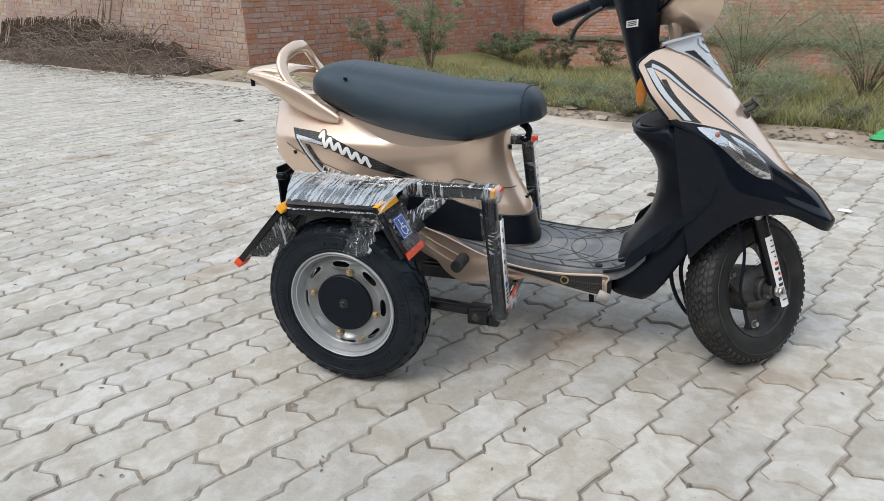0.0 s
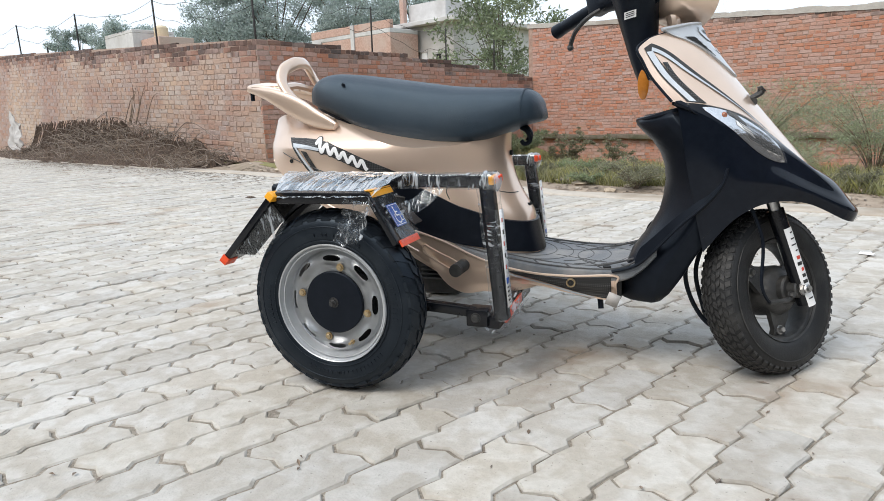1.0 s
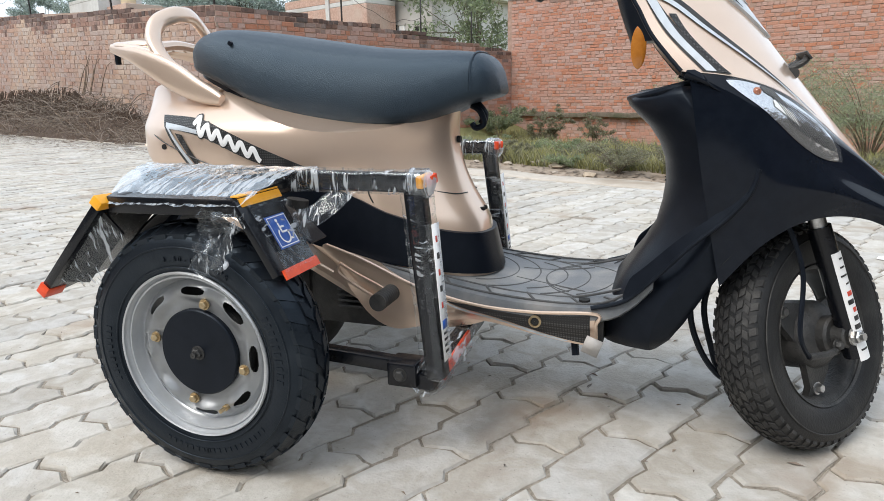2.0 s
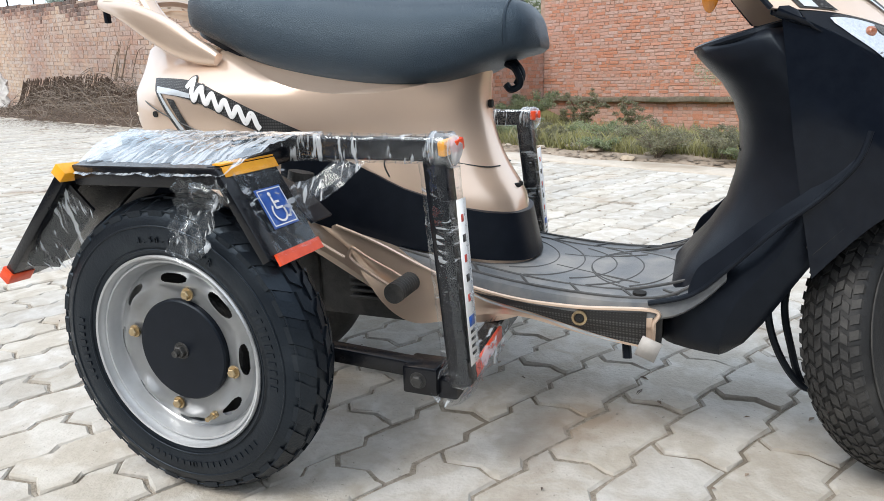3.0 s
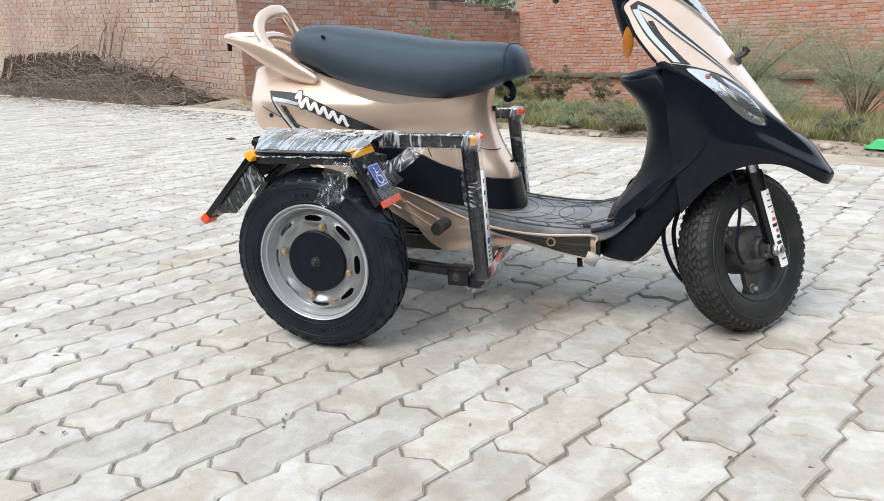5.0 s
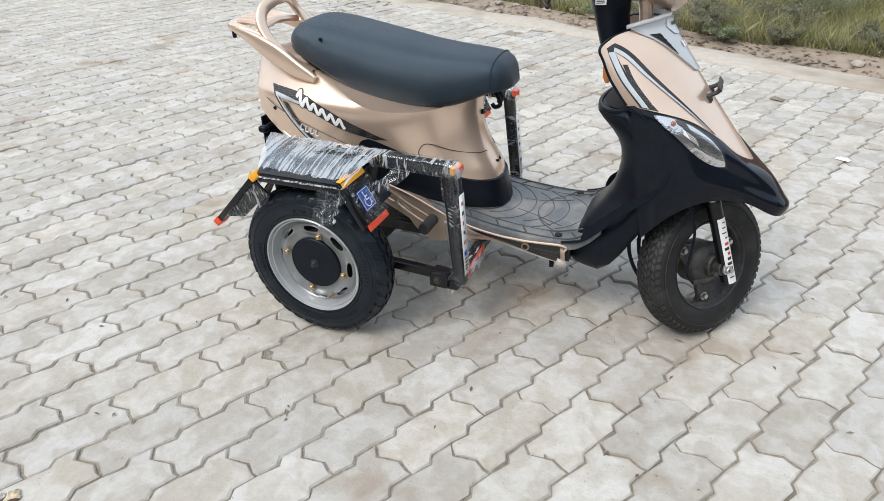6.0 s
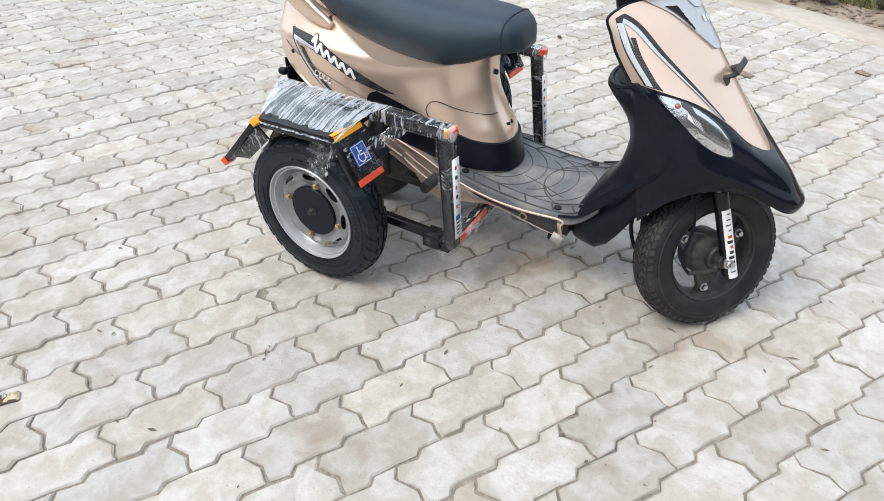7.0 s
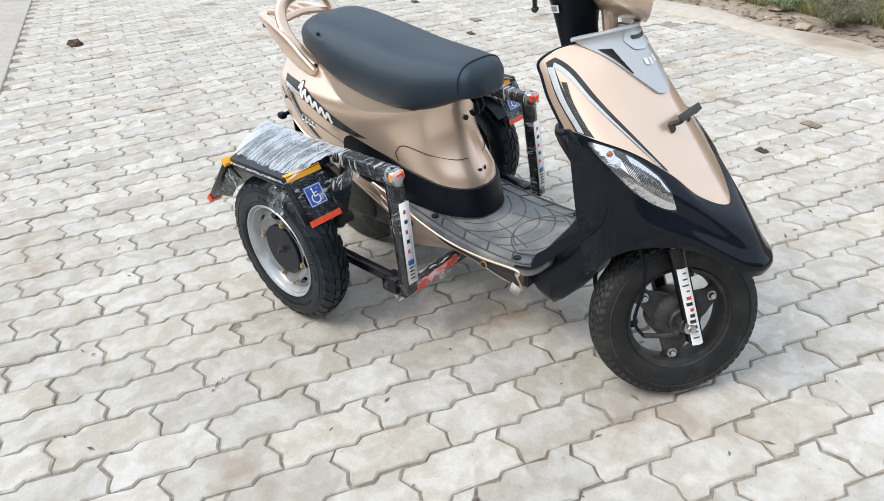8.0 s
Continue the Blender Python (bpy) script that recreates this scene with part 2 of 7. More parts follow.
BRICK_RED_S = island_version(BRICK_RED, "red_brick_joined")
BRICK_OLD_S = island_version(BRICK_OLD, "weathered_brick_joined")
BRICK_DIM_S = island_version(BRICK_DIM, "stained_brick_joined")
BRICK_SOOT_S = island_version(BRICK_SOOT, "algae_black_brick_joined")
PAVER = surf("concrete_paver", (0.455, 0.435, 0.40), (0.55, 0.53, 0.495), 45, 0.86, 0.26, 160, vary=0.11, stain=(0.36, 0.30, 0.245),
             stain_scale=2.9, stain_at=(0.58, 0.76))
def paver_material():
    """Smooth pressed concrete: pale edges, soft beige blotches, brown stains, a few pits."""
    m = PAVER
    n, l = m.node_tree.nodes, m.node_tree.links
    p = n["Principled BSDF"]
    geo = [x for x in n if x.type == 'NEW_GEOMETRY'][0]
    blot = n.new("ShaderNodeTexNoise")
    blot.inputs["Scale"].default_value, blot.inputs["Detail"].default_value = 13, 6
    blot.inputs["Distortion"].default_value = 0.6
    l.new(geo.outputs["Position"], blot.inputs["Vector"])
    ramp = n.new("ShaderNodeValToRGB")
    ramp.color_ramp.elements[0].position, ramp.color_ramp.elements[1].position = 0.42, 0.56
    ramp.color_ramp.elements[0].color, ramp.color_ramp.elements[1].color = (1.0, 1.0, 1.0, 1), (0.845, 0.815, 0.775, 1)
    l.new(blot.outputs["Fac"], ramp.inputs["Fac"])
    pit = n.new("ShaderNodeTexNoise")
    pit.inputs["Scale"].default_value, pit.inputs["Detail"].default_value = 130, 3
    l.new(geo.outputs["Position"], pit.inputs["Vector"])
    dots = n.new("ShaderNodeMapRange")
    dots.inputs["From Min"].default_value, dots.inputs["From Max"].default_value = 0.68, 0.74
    dots.inputs["To Min"].default_value, dots.inputs["To Max"].default_value = 1.0, 0.62
    l.new(pit.outputs["Fac"], dots.inputs["Value"])
    old = p.inputs["Base Color"].links[0].from_socket
    one = n.new("ShaderNodeMix")
    one.data_type, one.blend_type = 'RGBA', 'MULTIPLY'
    one.inputs["Factor"].default_value = 1.0
    l.new(old, one.inputs["A"])
    l.new(ramp.outputs["Color"], one.inputs["B"])
    two = n.new("ShaderNodeMix")
    two.data_type, two.blend_type = 'RGBA', 'MULTIPLY'
    two.inputs["Factor"].default_value = 1.0
    l.new(one.outputs["Result"], two.inputs["A"])
    l.new(dots.outputs["Result"], two.inputs["B"])
    l.new(two.outputs["Result"], p.inputs["Base Color"])


paver_material()
JOINT_SAND = surf("joint_sand", (0.205, 0.175, 0.138), (0.44, 0.395, 0.335), 90, 0.95, 0.8, 300, stain=(0.22, 0.19, 0.15), stain_scale=4)
PAVER_S = island_version(PAVER, "concrete_paver_joined")


def glass_material(name, tint, rough):
    m, n, l, p = material(name)
    p.inputs["Base Color"].default_value = (*tint, 1)
    p.inputs["Alpha"].default_value = 0.05
    p.inputs["Roughness"].default_value = rough
    p.inputs["Specular IOR Level"].default_value = 0.8
    return m


LENS = glass_material("clear_lens", (0.95, 0.97, 1.0), 0.03)


def film_material(name, low, high, at, grain, gloss):
    """Wrinkled stretch film: clear, its glints painted as crisp white streaks gathered in patches."""
    m, n, l, p = material(name)
    geo = n.new("ShaderNodeNewGeometry")
    mp = n.new("ShaderNodeMapping")
    mp.inputs["Rotation"].default_value = (0.15, 0.25, 0.35)
    mp.inputs["Scale"].default_value = grain
    l.new(geo.outputs["Position"], mp.inputs["Vector"])
    tx = n.new("ShaderNodeTexNoise")
    tx.inputs["Scale"].default_value, tx.inputs["Detail"].default_value = 1.0, 2.5
    tx.inputs["Distortion"].default_value = 0.25
    l.new(mp.outputs["Vector"], tx.inputs["Vector"])
    mr = n.new("ShaderNodeMapRange")
    mr.inputs["From Min"].default_value, mr.inputs["From Max"].default_value = at
    mr.inputs["To Min"].default_value, mr.inputs["To Max"].default_value = low, high
    big = n.new("ShaderNodeTexNoise")
    big.inputs["Scale"].default_value, big.inputs["Detail"].default_value = 19, 2
    l.new(geo.outputs["Position"], big.inputs["Vector"])
    push = n.new("ShaderNodeMath")
    push.operation = 'MULTIPLY_ADD'
    push.inputs[1].default_value, push.inputs[2].default_value = 0.45, -0.225
    l.new(big.outputs["Fac"], push.inputs[0])
    both = n.new("ShaderNodeMath")
    both.operation = 'ADD'
    l.new(push.outputs[0], both.inputs[0])
    l.new(tx.outputs["Fac"], both.inputs[1])
    l.new(both.outputs[0], mr.inputs["Value"])
    bp = n.new("ShaderNodeBump")
    bp.inputs["Strength"].default_value, bp.inputs["Distance"].default_value = 0.8, 0.006
    l.new(tx.outputs["Fac"], bp.inputs["Height"])
    p.inputs["Base Color"].default_value = (0.66, 0.70, 0.74, 1)
    p.inputs["Roughness"].default_value = 0.12
    p.inputs["Specular IOR Level"].default_value = 0.8
    l.new(bp.outputs["Normal"], p.inputs["Normal"])
    fold = n.new("ShaderNodeBump")
    fold.inputs["Strength"].default_value, fold.inputs["Distance"].default_value = 0.5, 0.012
    l.new(big.outputs["Fac"], fold.inputs["Height"])
    clear = n.new("ShaderNodeBsdfTransparent")
    shine = n.new("ShaderNodeBsdfGlossy")
    shine.inputs["Color"].default_value = (0.86, 0.94, 1.0, 1)
    shine.inputs["Roughness"].default_value = 0.10
    l.new(fold.outputs["Normal"], shine.inputs["Normal"])
    edge = n.new("ShaderNodeLayerWeight")
    edge.inputs["Blend"].default_value = 0.5
    steep = n.new("ShaderNodeMath")
    steep.operation = 'POWER'
    steep.inputs[1].default_value = 3.0
    l.new(edge.outputs["Facing"], steep.inputs[0])
    much = n.new("ShaderNodeMath")
    much.operation = 'MULTIPLY_ADD'
    much.inputs[1].default_value, much.inputs[2].default_value = gloss, gloss * 0.18
    l.new(steep.outputs[0], much.inputs[0])
    skin = n.new("ShaderNodeMixShader")
    l.new(much.outputs[0], skin.inputs[0])
    l.new(clear.outputs[0], skin.inputs[1])
    l.new(shine.outputs[0], skin.inputs[2])
    streaks = n.new("ShaderNodeMixShader")
    l.new(mr.outputs["Result"], streaks.inputs[0])
    l.new(skin.outputs[0], streaks.inputs[1])
    l.new(p.outputs[0], streaks.inputs[2])
    out = [q for q in n if q.type == 'OUTPUT_MATERIAL'][0]
    l.new(streaks.outputs[0], out.inputs["Surface"])
    return m


FILM = film_material("stretch_film", 0.03, 0.60, (0.56, 0.66), (150, 14, 26), 0.2)
FILM_LEG = film_material("leg_stretch_film", 0.02, 0.45, (0.59, 0.68), (26, 34, 150), 0.2)
FILM_CLEAR = film_material("clear_stretch_film", 0.01, 0.45, (0.63, 0.70), (200, 30, 60), 0.15)
FILM_THICK = film_material("thick_stretch_film", 0.05, 0.55, (0.44, 0.56), (150, 4, 12), 0.75)


def dotted_material():
    """Black carbon-look vinyl with small grey dots."""
    m, n, l, p = material("carbon_vinyl")
    geo = n.new("ShaderNodeNewGeometry")
    vo = n.new("ShaderNodeTexVoronoi")
    vo.inputs["Scale"].default_value, vo.inputs["Randomness"].default_value = 210, 0.0
    l.new(geo.outputs["Position"], vo.inputs["Vector"])
    r = n.new("ShaderNodeValToRGB")
    r.color_ramp.elements[0].position, r.color_ramp.elements[1].position = 0.25, 0.5
    r.color_ramp.elements[0].color, r.color_ramp.elements[1].color = (0.085, 0.085, 0.085, 1), (0.012, 0.012, 0.013, 1)
    l.new(vo.outputs["Distance"], r.inputs["Fac"])
    l.new(r.outputs["Color"], p.inputs["Base Color"])
    p.inputs["Roughness"].default_value = 0.4
    return m


CARBON = dotted_material()


# ---- mesh helpers ----
def obj(name, bm, mat, parent=None, label="", smooth=True):
    me = bpy.data.meshes.new(name)
    bm.to_mesh(me)
    bm.free()
    me.materials.append(mat)
    if smooth:
        for f in me.polygons:
            f.use_smooth = True
    ob = new(name, me)
    ob.parent = parent
    if label:
        ob["label"] = label
    return ob


def part(name, bm, mat, parent, label="", smooth=True, sharp=35):
    while parent.parent and parent.parent.parent:
        parent = parent.parent
    if smooth:
        lim = radians(sharp)
        for e in bm.edges:
            if len(e.link_faces) == 2 and e.calc_face_angle(0) > lim:
                e.smooth = False
    return obj(name, bm, mat, parent, label, smooth)


def thing(name, label, category, m=None, group="", kind=""):
    ob = new(name)
    ob.empty_display_size = 0.1
    if m is not None:
        ob.matrix_world = m
    return tagged(ob, label, category, group, kind)


def hermite(pts):
    """A smooth function through points (x, value)."""
    xs = [p[0] for p in pts]
    ys = [p[1] for p in pts]
    n = len(xs)
    ms = []
    for i in range(n):
        a, b = max(i - 1, 0), min(i + 1, n - 1)
        ms.append((ys[b] - ys[a]) / (xs[b] - xs[a]))

    def f(x):
        if x <= xs[0]:
            return ys[0]
        if x >= xs[-1]:
            return ys[-1]
        i = max(k for k in range(n - 1) if xs[k] <= x)
        h = xs[i + 1] - xs[i]
        t = (x - xs[i]) / h
        return ((2 * t**3 - 3 * t**2 + 1) * ys[i] + (t**3 - 2 * t**2 + t) * h * ms[i]
                + (-2 * t**3 + 3 * t**2) * ys[i + 1] + (t**3 - t**2) * h * ms[i + 1])
    return f


def spline(pts, t):
    """A point of the smooth curve through pts, t from 0 to 1."""
    n = len(pts) - 1
    s = min(max(t, 0.0), 1.0) * n
    i = min(int(s), n - 1)
    f = s - i
    p = [Vector(pts[min(max(k, 0), n)]) for k in (i - 1, i, i + 1, i + 2)]
    return 0.5 * (2 * p[1] + (p[2] - p[0]) * f + (2 * p[0] - 5 * p[1] + 4 * p[2] - p[3]) * f * f
                  + (3 * p[1] - p[0] - 3 * p[2] + p[3]) * f**3)


def loft(rings, closed=True, caps=True):
    bm = bmesh.new()
    vs = [[bm.verts.new(p) for p in ring] for ring in rings]
    n = len(rings[0])
    for a, b in zip(vs, vs[1:]):
        for i in range(n if closed else n - 1):
            j = (i + 1) % n
            bm.faces.new((a[i], a[j], b[j], b[i]))
    if caps and closed:
        bm.faces.new(vs[0][::-1])
        bm.faces.new(vs[-1])
    bmesh.ops.recalc_face_normals(bm, faces=bm.faces[:])
    return bm


def sheet(f, nu, nv, thick=0.0):
    """A grid of the surface f(u, v), both 0 to 1, with thickness behind it."""
    bm = bmesh.new()
    vs = [[bm.verts.new(f(i / nu, j / nv)) for i in range(nu + 1)] for j in range(nv + 1)]
    for j in range(nv):
        for i in range(nu):
            bm.faces.new((vs[j][i], vs[j][i + 1], vs[j + 1][i + 1], vs[j + 1][i]))
    bmesh.ops.remove_doubles(bm, verts=bm.verts[:], dist=1e-6)
    bm.normal_update()
    if thick:
        front, rim = bm.verts[:], [e for e in bm.edges if len(e.link_faces) == 1]
        loops = [(e.verts[0], e.verts[1], e.link_faces[0]) for e in rim]
        faces = bm.faces[:]
        back = {v: bm.verts.new(v.co - v.normal * thick) for v in front}
        for fc in faces:
            bm.faces.new([back[v] for v in reversed(fc.verts)])
        for p, q, fc in loops:
            bm.faces.new((p, back[p], back[q], q))
        bmesh.ops.recalc_face_normals(bm, faces=bm.faces[:])
    return bm


def box(x0, y0, z0, x1, y1, z1, bevel=0.004, seg=2, m=None):
    bm = bmesh.new()
    bmesh.ops.create_cube(bm, size=1)
    bmesh.ops.scale(bm, vec=(x1 - x0, y1 - y0, z1 - z0), verts=bm.verts[:])
    bmesh.ops.translate(bm, vec=((x0 + x1) / 2, (y0 + y1) / 2, (z0 + z1) / 2), verts=bm.verts[:])
    if bevel:
        bmesh.ops.bevel(bm, geom=bm.edges[:], offset=bevel, segments=seg, affect='EDGES', profile=0.5)
    if m is not None:
        bm.transform(m)
    return bm


def basis(a, b, up=(0, 0, 1)):
    """A matrix at a whose x axis runs to b."""
    a, b = Vector(a), Vector(b)
    x = (b - a).normalized()
    y = Vector(up).cross(x)
    y = y.normalized() if y.length > 1e-4 else Vector((0, 1, 0))
    z = x.cross(y)
    m = Matrix((x, y, z)).transposed().to_4x4()
    m.translation = a
    return m


def bar(a, b, w, h, bevel=0.004, up=(0, 0, 1)):
    """A straight square tube from a to b."""
    return box(0, -w / 2, -h / 2, (Vector(b) - Vector(a)).length, w / 2, h / 2, bevel, 2, basis(a, b, up))


def pipe(pts, r, n=10, steps=None, taper=1.0, smooth_path=True, flat=1.0):
    """A round tube along the smooth curve through pts."""
    steps = steps or 6 * (len(pts) - 1)
    rings, last = [], None
    pos = [spline(pts, i / steps) if smooth_path else None for i in range(steps + 1)] if smooth_path else [Vector(p) for p in pts]
    for i, p in enumerate(pos):
        d = (pos[min(i + 1, len(pos) - 1)] - pos[max(i - 1, 0)]).normalized()
        ref = last if last is not None else (Vector((0, 0, 1)) if abs(d.z) < 0.9 else Vector((0, 1, 0)))
        s = (ref - d * ref.dot(d)).normalized()
        last = s
        c = d.cross(s)
        k = r * (1 + (taper - 1) * i / max(1, len(pos) - 1))
        rings.append([p + (s * math.cos(2 * math.pi * j / n) * flat + c * math.sin(2 * math.pi * j / n)) * k for j in range(n)])
    return loft(rings)


def join(*bms):
    out = bmesh.new()
    for b in bms:
        me = bpy.data.meshes.new("tmp")
        b.to_mesh(me)
        b.free()
        out.from_mesh(me)
        bpy.data.meshes.remove(me)
    return out


def revolve(profile, n=64, m=None):
    """Turns (radius, y) points about the y axis; an open skin."""
    rings = []
    for r, y in profile:
        rings.append([(r * math.cos(2 * math.pi * k / n), y, r * math.sin(2 * math.pi * k / n)) for k in range(n)])
    bm = loft(rings, True, False)
    if m is not None:
        bm.transform(m)
    return bm


def disc(r, y0, y1, n=32, m=None, bevel=0.0):
    prof = [(0.0005, y0), (r - bevel, y0), (r, y0 + (bevel if y1 > y0 else -bevel)), (r, y1), (0.0005, y1)] if bevel else \
           [(0.0005, y0), (r, y0), (r, y1), (0.0005, y1)]
    return revolve(prof, n, m)


def hexbolt(r, h, m):
    """A hexagon head with a round washer; its axis is -y of m."""
    a = revolve([(0.0003, -h), (r * 0.8, -h), (r, -h * 0.8), (r, 0)], 6)
    b = revolve([(0.0003, -h * 0.25), (r * 1.35, -h * 0.25), (r * 1.4, 0.0)], 20)
    bm = join(a, b)
    bm.transform(m)
    return bm


def ribbon(S, a, b, off, n=24, k=3):
    """A thin strip on the surface S(u, v) between two lines in its own coordinates, lifted by off."""
    def f(s, t):
        pa, pb = spline([(*p, 0) for p in a], s), spline([(*p, 0) for p in b], s)
        p = pa.lerp(pb, t)
        e = 1e-3
        c = S(p.x, p.y)
        nn = (S(p.x + e, p.y) - c).cross(S(p.x, p.y + e) - c).normalized()
        return c + nn * off
    return sheet(f, n, k)


YARD = Matrix.Rotation(radians(-22), 4, 'Z')


def yard(u, v, z=0.0):
    return YARD @ Vector((u, v, z))

# ---- ground, pavement bed, walls ----
EDGE = 3.02        # where the pavers end
CORNER_U, LEFT_V, BACK_V = -7.05, 4.0, 10.8


def step(a, b, x):
    t = min(max((x - a) / (b - a), 0), 1)
    return t * t * (3 - 2 * t)


def ground_z(u, v):
    if v < EDGE - 0.02:
        return -0.062
    right = step(-7.6, -5.8, u)
    berm = 0.085 * math.exp(-((v - 3.62) / 0.30)**2) * (0.6 + 0.8 * noise.noise(Vector((u * 1.3, v * 1.5, 4))))
    slope = -0.47 * step(4.0, 9.8, v) * right
    rough = 0.022 * noise.noise(Vector((u * 2.6, v * 2.6, 0))) + 0.010 * noise.noise(Vector((u * 9, v * 9, 1)))
    edge = step(EDGE + 0.02, EDGE + 0.35, v)
    return -0.02 + 0.015 * edge + (berm + rough) * edge + slope


def grid_object(name, us, vs, zf, mat, parent=None):
    verts = [(u, v, zf(u, v)) for v in vs for u in us]
    n = len(us)
    faces = [(j * n + i, j * n + i + 1, (j + 1) * n + i + 1, (j + 1) * n + i) for j in range(len(vs) - 1) for i in range(n - 1)]
    me = bpy.data.meshes.new(name)
    me.from_pydata(verts, [], faces)
    me.materials.append(mat)
    for p in me.polygons:
        p.use_smooth = True
    ob = new(name, me)
    ob.matrix_world = YARD
    return ob


us = [-600, -200, -80, -40, -28] + [-22 + 0.14 * i for i in range(int(30 / 0.14))] + [9, 14, 30, 80, 200, 600]
vs = [-600, -150, -40, -12, 0, 2.6, 2.99, 3.01] + [3.05 + 0.09 * i for i in range(20)] + [4.9 + 0.25 * i for i in range(30)] + [12.6, 16, 25, 40, 80, 200, 600]
ground = grid_object("ground", us, vs, ground_z, SOIL)
ground.data.materials.append(FIELD)
for p in ground.data.polygons:
    if p.center.y > 3.56 + 0.12 * noise.noise(p.center * 1.7):
        p.material_index = 1
tagged(ground, "dry bare soil and a lower weedy field", "ground", kind="structure")


def bed_z(u, v):
    return -0.0050 + 0.0014 * noise.noise(Vector((u * 3.1, v * 3.1, 7)))
pav = grid_object("pavement", [-24, -12, -8] + [-6 + 0.09 * i for i in range(100)] + [4, 7], [-7, -4] + [-3 + 0.09 * i for i in range(66)] + [EDGE], bed_z, JOINT_SAND)
tagged(pav, "grey zigzag interlocking concrete paving with sandy joints", "pavement", kind="structure")
edge_strip = box(-24, EDGE - 0.10, -0.10, 7, EDGE + 0.17, 0.009, 0.012, 2)
bmesh.ops.subdivide_edges(edge_strip, edges=[e for e in edge_strip.edges if e.calc_length() > 5], cuts=160, use_grid_fill=True)
for v in edge_strip.verts:
    if v.co.y < EDGE:
        v.co.y += 0.05 * noise.noise(v.co * 2.3) + 0.02 * noise.noise(v.co * 9)
    if v.co.y > EDGE + 0.1:
        v.co.y += 0.07 * noise.noise(v.co * 1.9)
    v.co.z += 0.006 * noise.noise(v.co * 3.1)
kerb = obj("kerb", edge_strip, EDGING)
kerb.matrix_world = YARD
tagged(kerb, "worn cement edging along the pavers", "edging", kind="structure")
slab_bm = box(-24, -6.5, -0.10, -2.9, -1.46, 0.012, 0.01, 2)
path = obj("concrete_path", slab_bm, CONCRETE, smooth=False)
path.matrix_world = YARD
tagged(path, "plain worn concrete path beside the pavers", "path", kind="structure")


def top_left(u):
    return 1.80 + 0.066 * max(0, -7.05 - u)


def top_rec(v):
    return 1.81 - 0.02 * (v - 4.0) - 0.0062 * (v - 4.0)**2


def wall_core(name, corners_low_high, label, mortar=MORTAR):
    """A wall body from its foot polygon, with tops given corner by corner."""
    bm = bmesh.new()
    lo = [bm.verts.new((u, v, z0)) for u, v, z0, z1 in corners_low_high]
    hi = [bm.verts.new((u, v, z1)) for u, v, z0, z1 in corners_low_high]
    n = len(lo)
    bm.faces.new(hi)
    bm.faces.new(lo[::-1])
    for i in range(n):
        j = (i + 1) % n
        bm.faces.new((lo[i], lo[j], hi[j], hi[i]))
    bmesh.ops.recalc_face_normals(bm, faces=bm.faces[:])
    ob = obj(name, bm, mortar, smooth=False)
    ob.matrix_world = YARD
    return tagged(ob, label, "wall", kind="structure")


D = 0.22
F = 0.007      # how far bricks stand out of the mortar
wall_left = wall_core("wall_left", [(-22, LEFT_V + F, -0.3, top_left(-22) - 0.02), (CORNER_U - F, LEFT_V + F, -0.3, top_left(CORNER_U) - 0.02),
                                    (CORNER_U - F, LEFT_V + D, -0.3, top_left(CORNER_U) - 0.02), (-22, LEFT_V + D, -0.3, top_left(-22) - 0.02)],
                      "weathered brick boundary wall with blackened top courses", MORTAR_PALE)
wall_side = wall_core("wall_side", [(CORNER_U - D, LEFT_V + D + 0.003, -0.6, top_rec(LEFT_V) - 0.02), (CORNER_U - F, LEFT_V + D + 0.003, -0.6, top_rec(LEFT_V) - 0.02),
                                    (CORNER_U - F, BACK_V - 0.003, -0.7, top_rec(BACK_V) - 0.02), (CORNER_U - D, BACK_V - 0.003, -0.7, top_rec(BACK_V) - 0.02)],
                      "weathered red brick boundary wall with blackened top courses")


def top_back(u):
    return 2.43 - 0.066 * (u + 7.1)


wall_back = wall_core("wall_back", [(CORNER_U - 0.10, BACK_V + F, -0.8, top_back(-7.1)), (9, BACK_V + F, -0.8, top_back(9)), (9, BACK_V + 0.23, -0.8, top_back(9)),
                                    (CORNER_U - 0.10, BACK_V + 0.23, -0.8, top_back(-7.1))], "red brick boundary wall with a rough cement top and stepped footing")
rings = []
for i in range(161):
    u = CORNER_U - 0.12 + 16.1 * i / 160
    t = top_back(u)
    w = 0.012 * noise.noise(Vector((u * 5, 0, 0)))
    h = 0.05 + 0.035 * noise.noise(Vector((u * 2.1, 3, 0))) + 0.02 * noise.noise(Vector((u * 8, 3, 0)))
    rings.append([Vector((u, BACK_V - 0.012 + w, t - 0.05 + w)), Vector((u, BACK_V - 0.004, t + h * 0.7)), Vector((u, BACK_V + 0.10, t + h)), Vector((u, BACK_V + 0.25, t + h * 0.6)),
                  Vector((u, BACK_V + 0.25, t - 0.03))])
coping = part("coping", loft(rings), CONCRETE, wall_back, "uneven grey cement coping")
foot = box(CORNER_U + 0.02, BACK_V - 0.10, 0.04, 9, BACK_V - 0.001, 0.13, 0.012, 2)
bmesh.ops.subdivide_edges(foot, edges=[e for e in foot.edges if e.calc_length() > 5], cuts=120, use_grid_fill=True)
for v in foot.verts:
    v.co += Vector((0, 0.018 * noise.noise(v.co * 2.2), 0.02 * noise.noise(v.co * 1.7 + Vector((9, 0, 0)))))
part("footing_ledge", foot, LEDGE_CEMENT, wall_back, "dark stepped footing ledge")


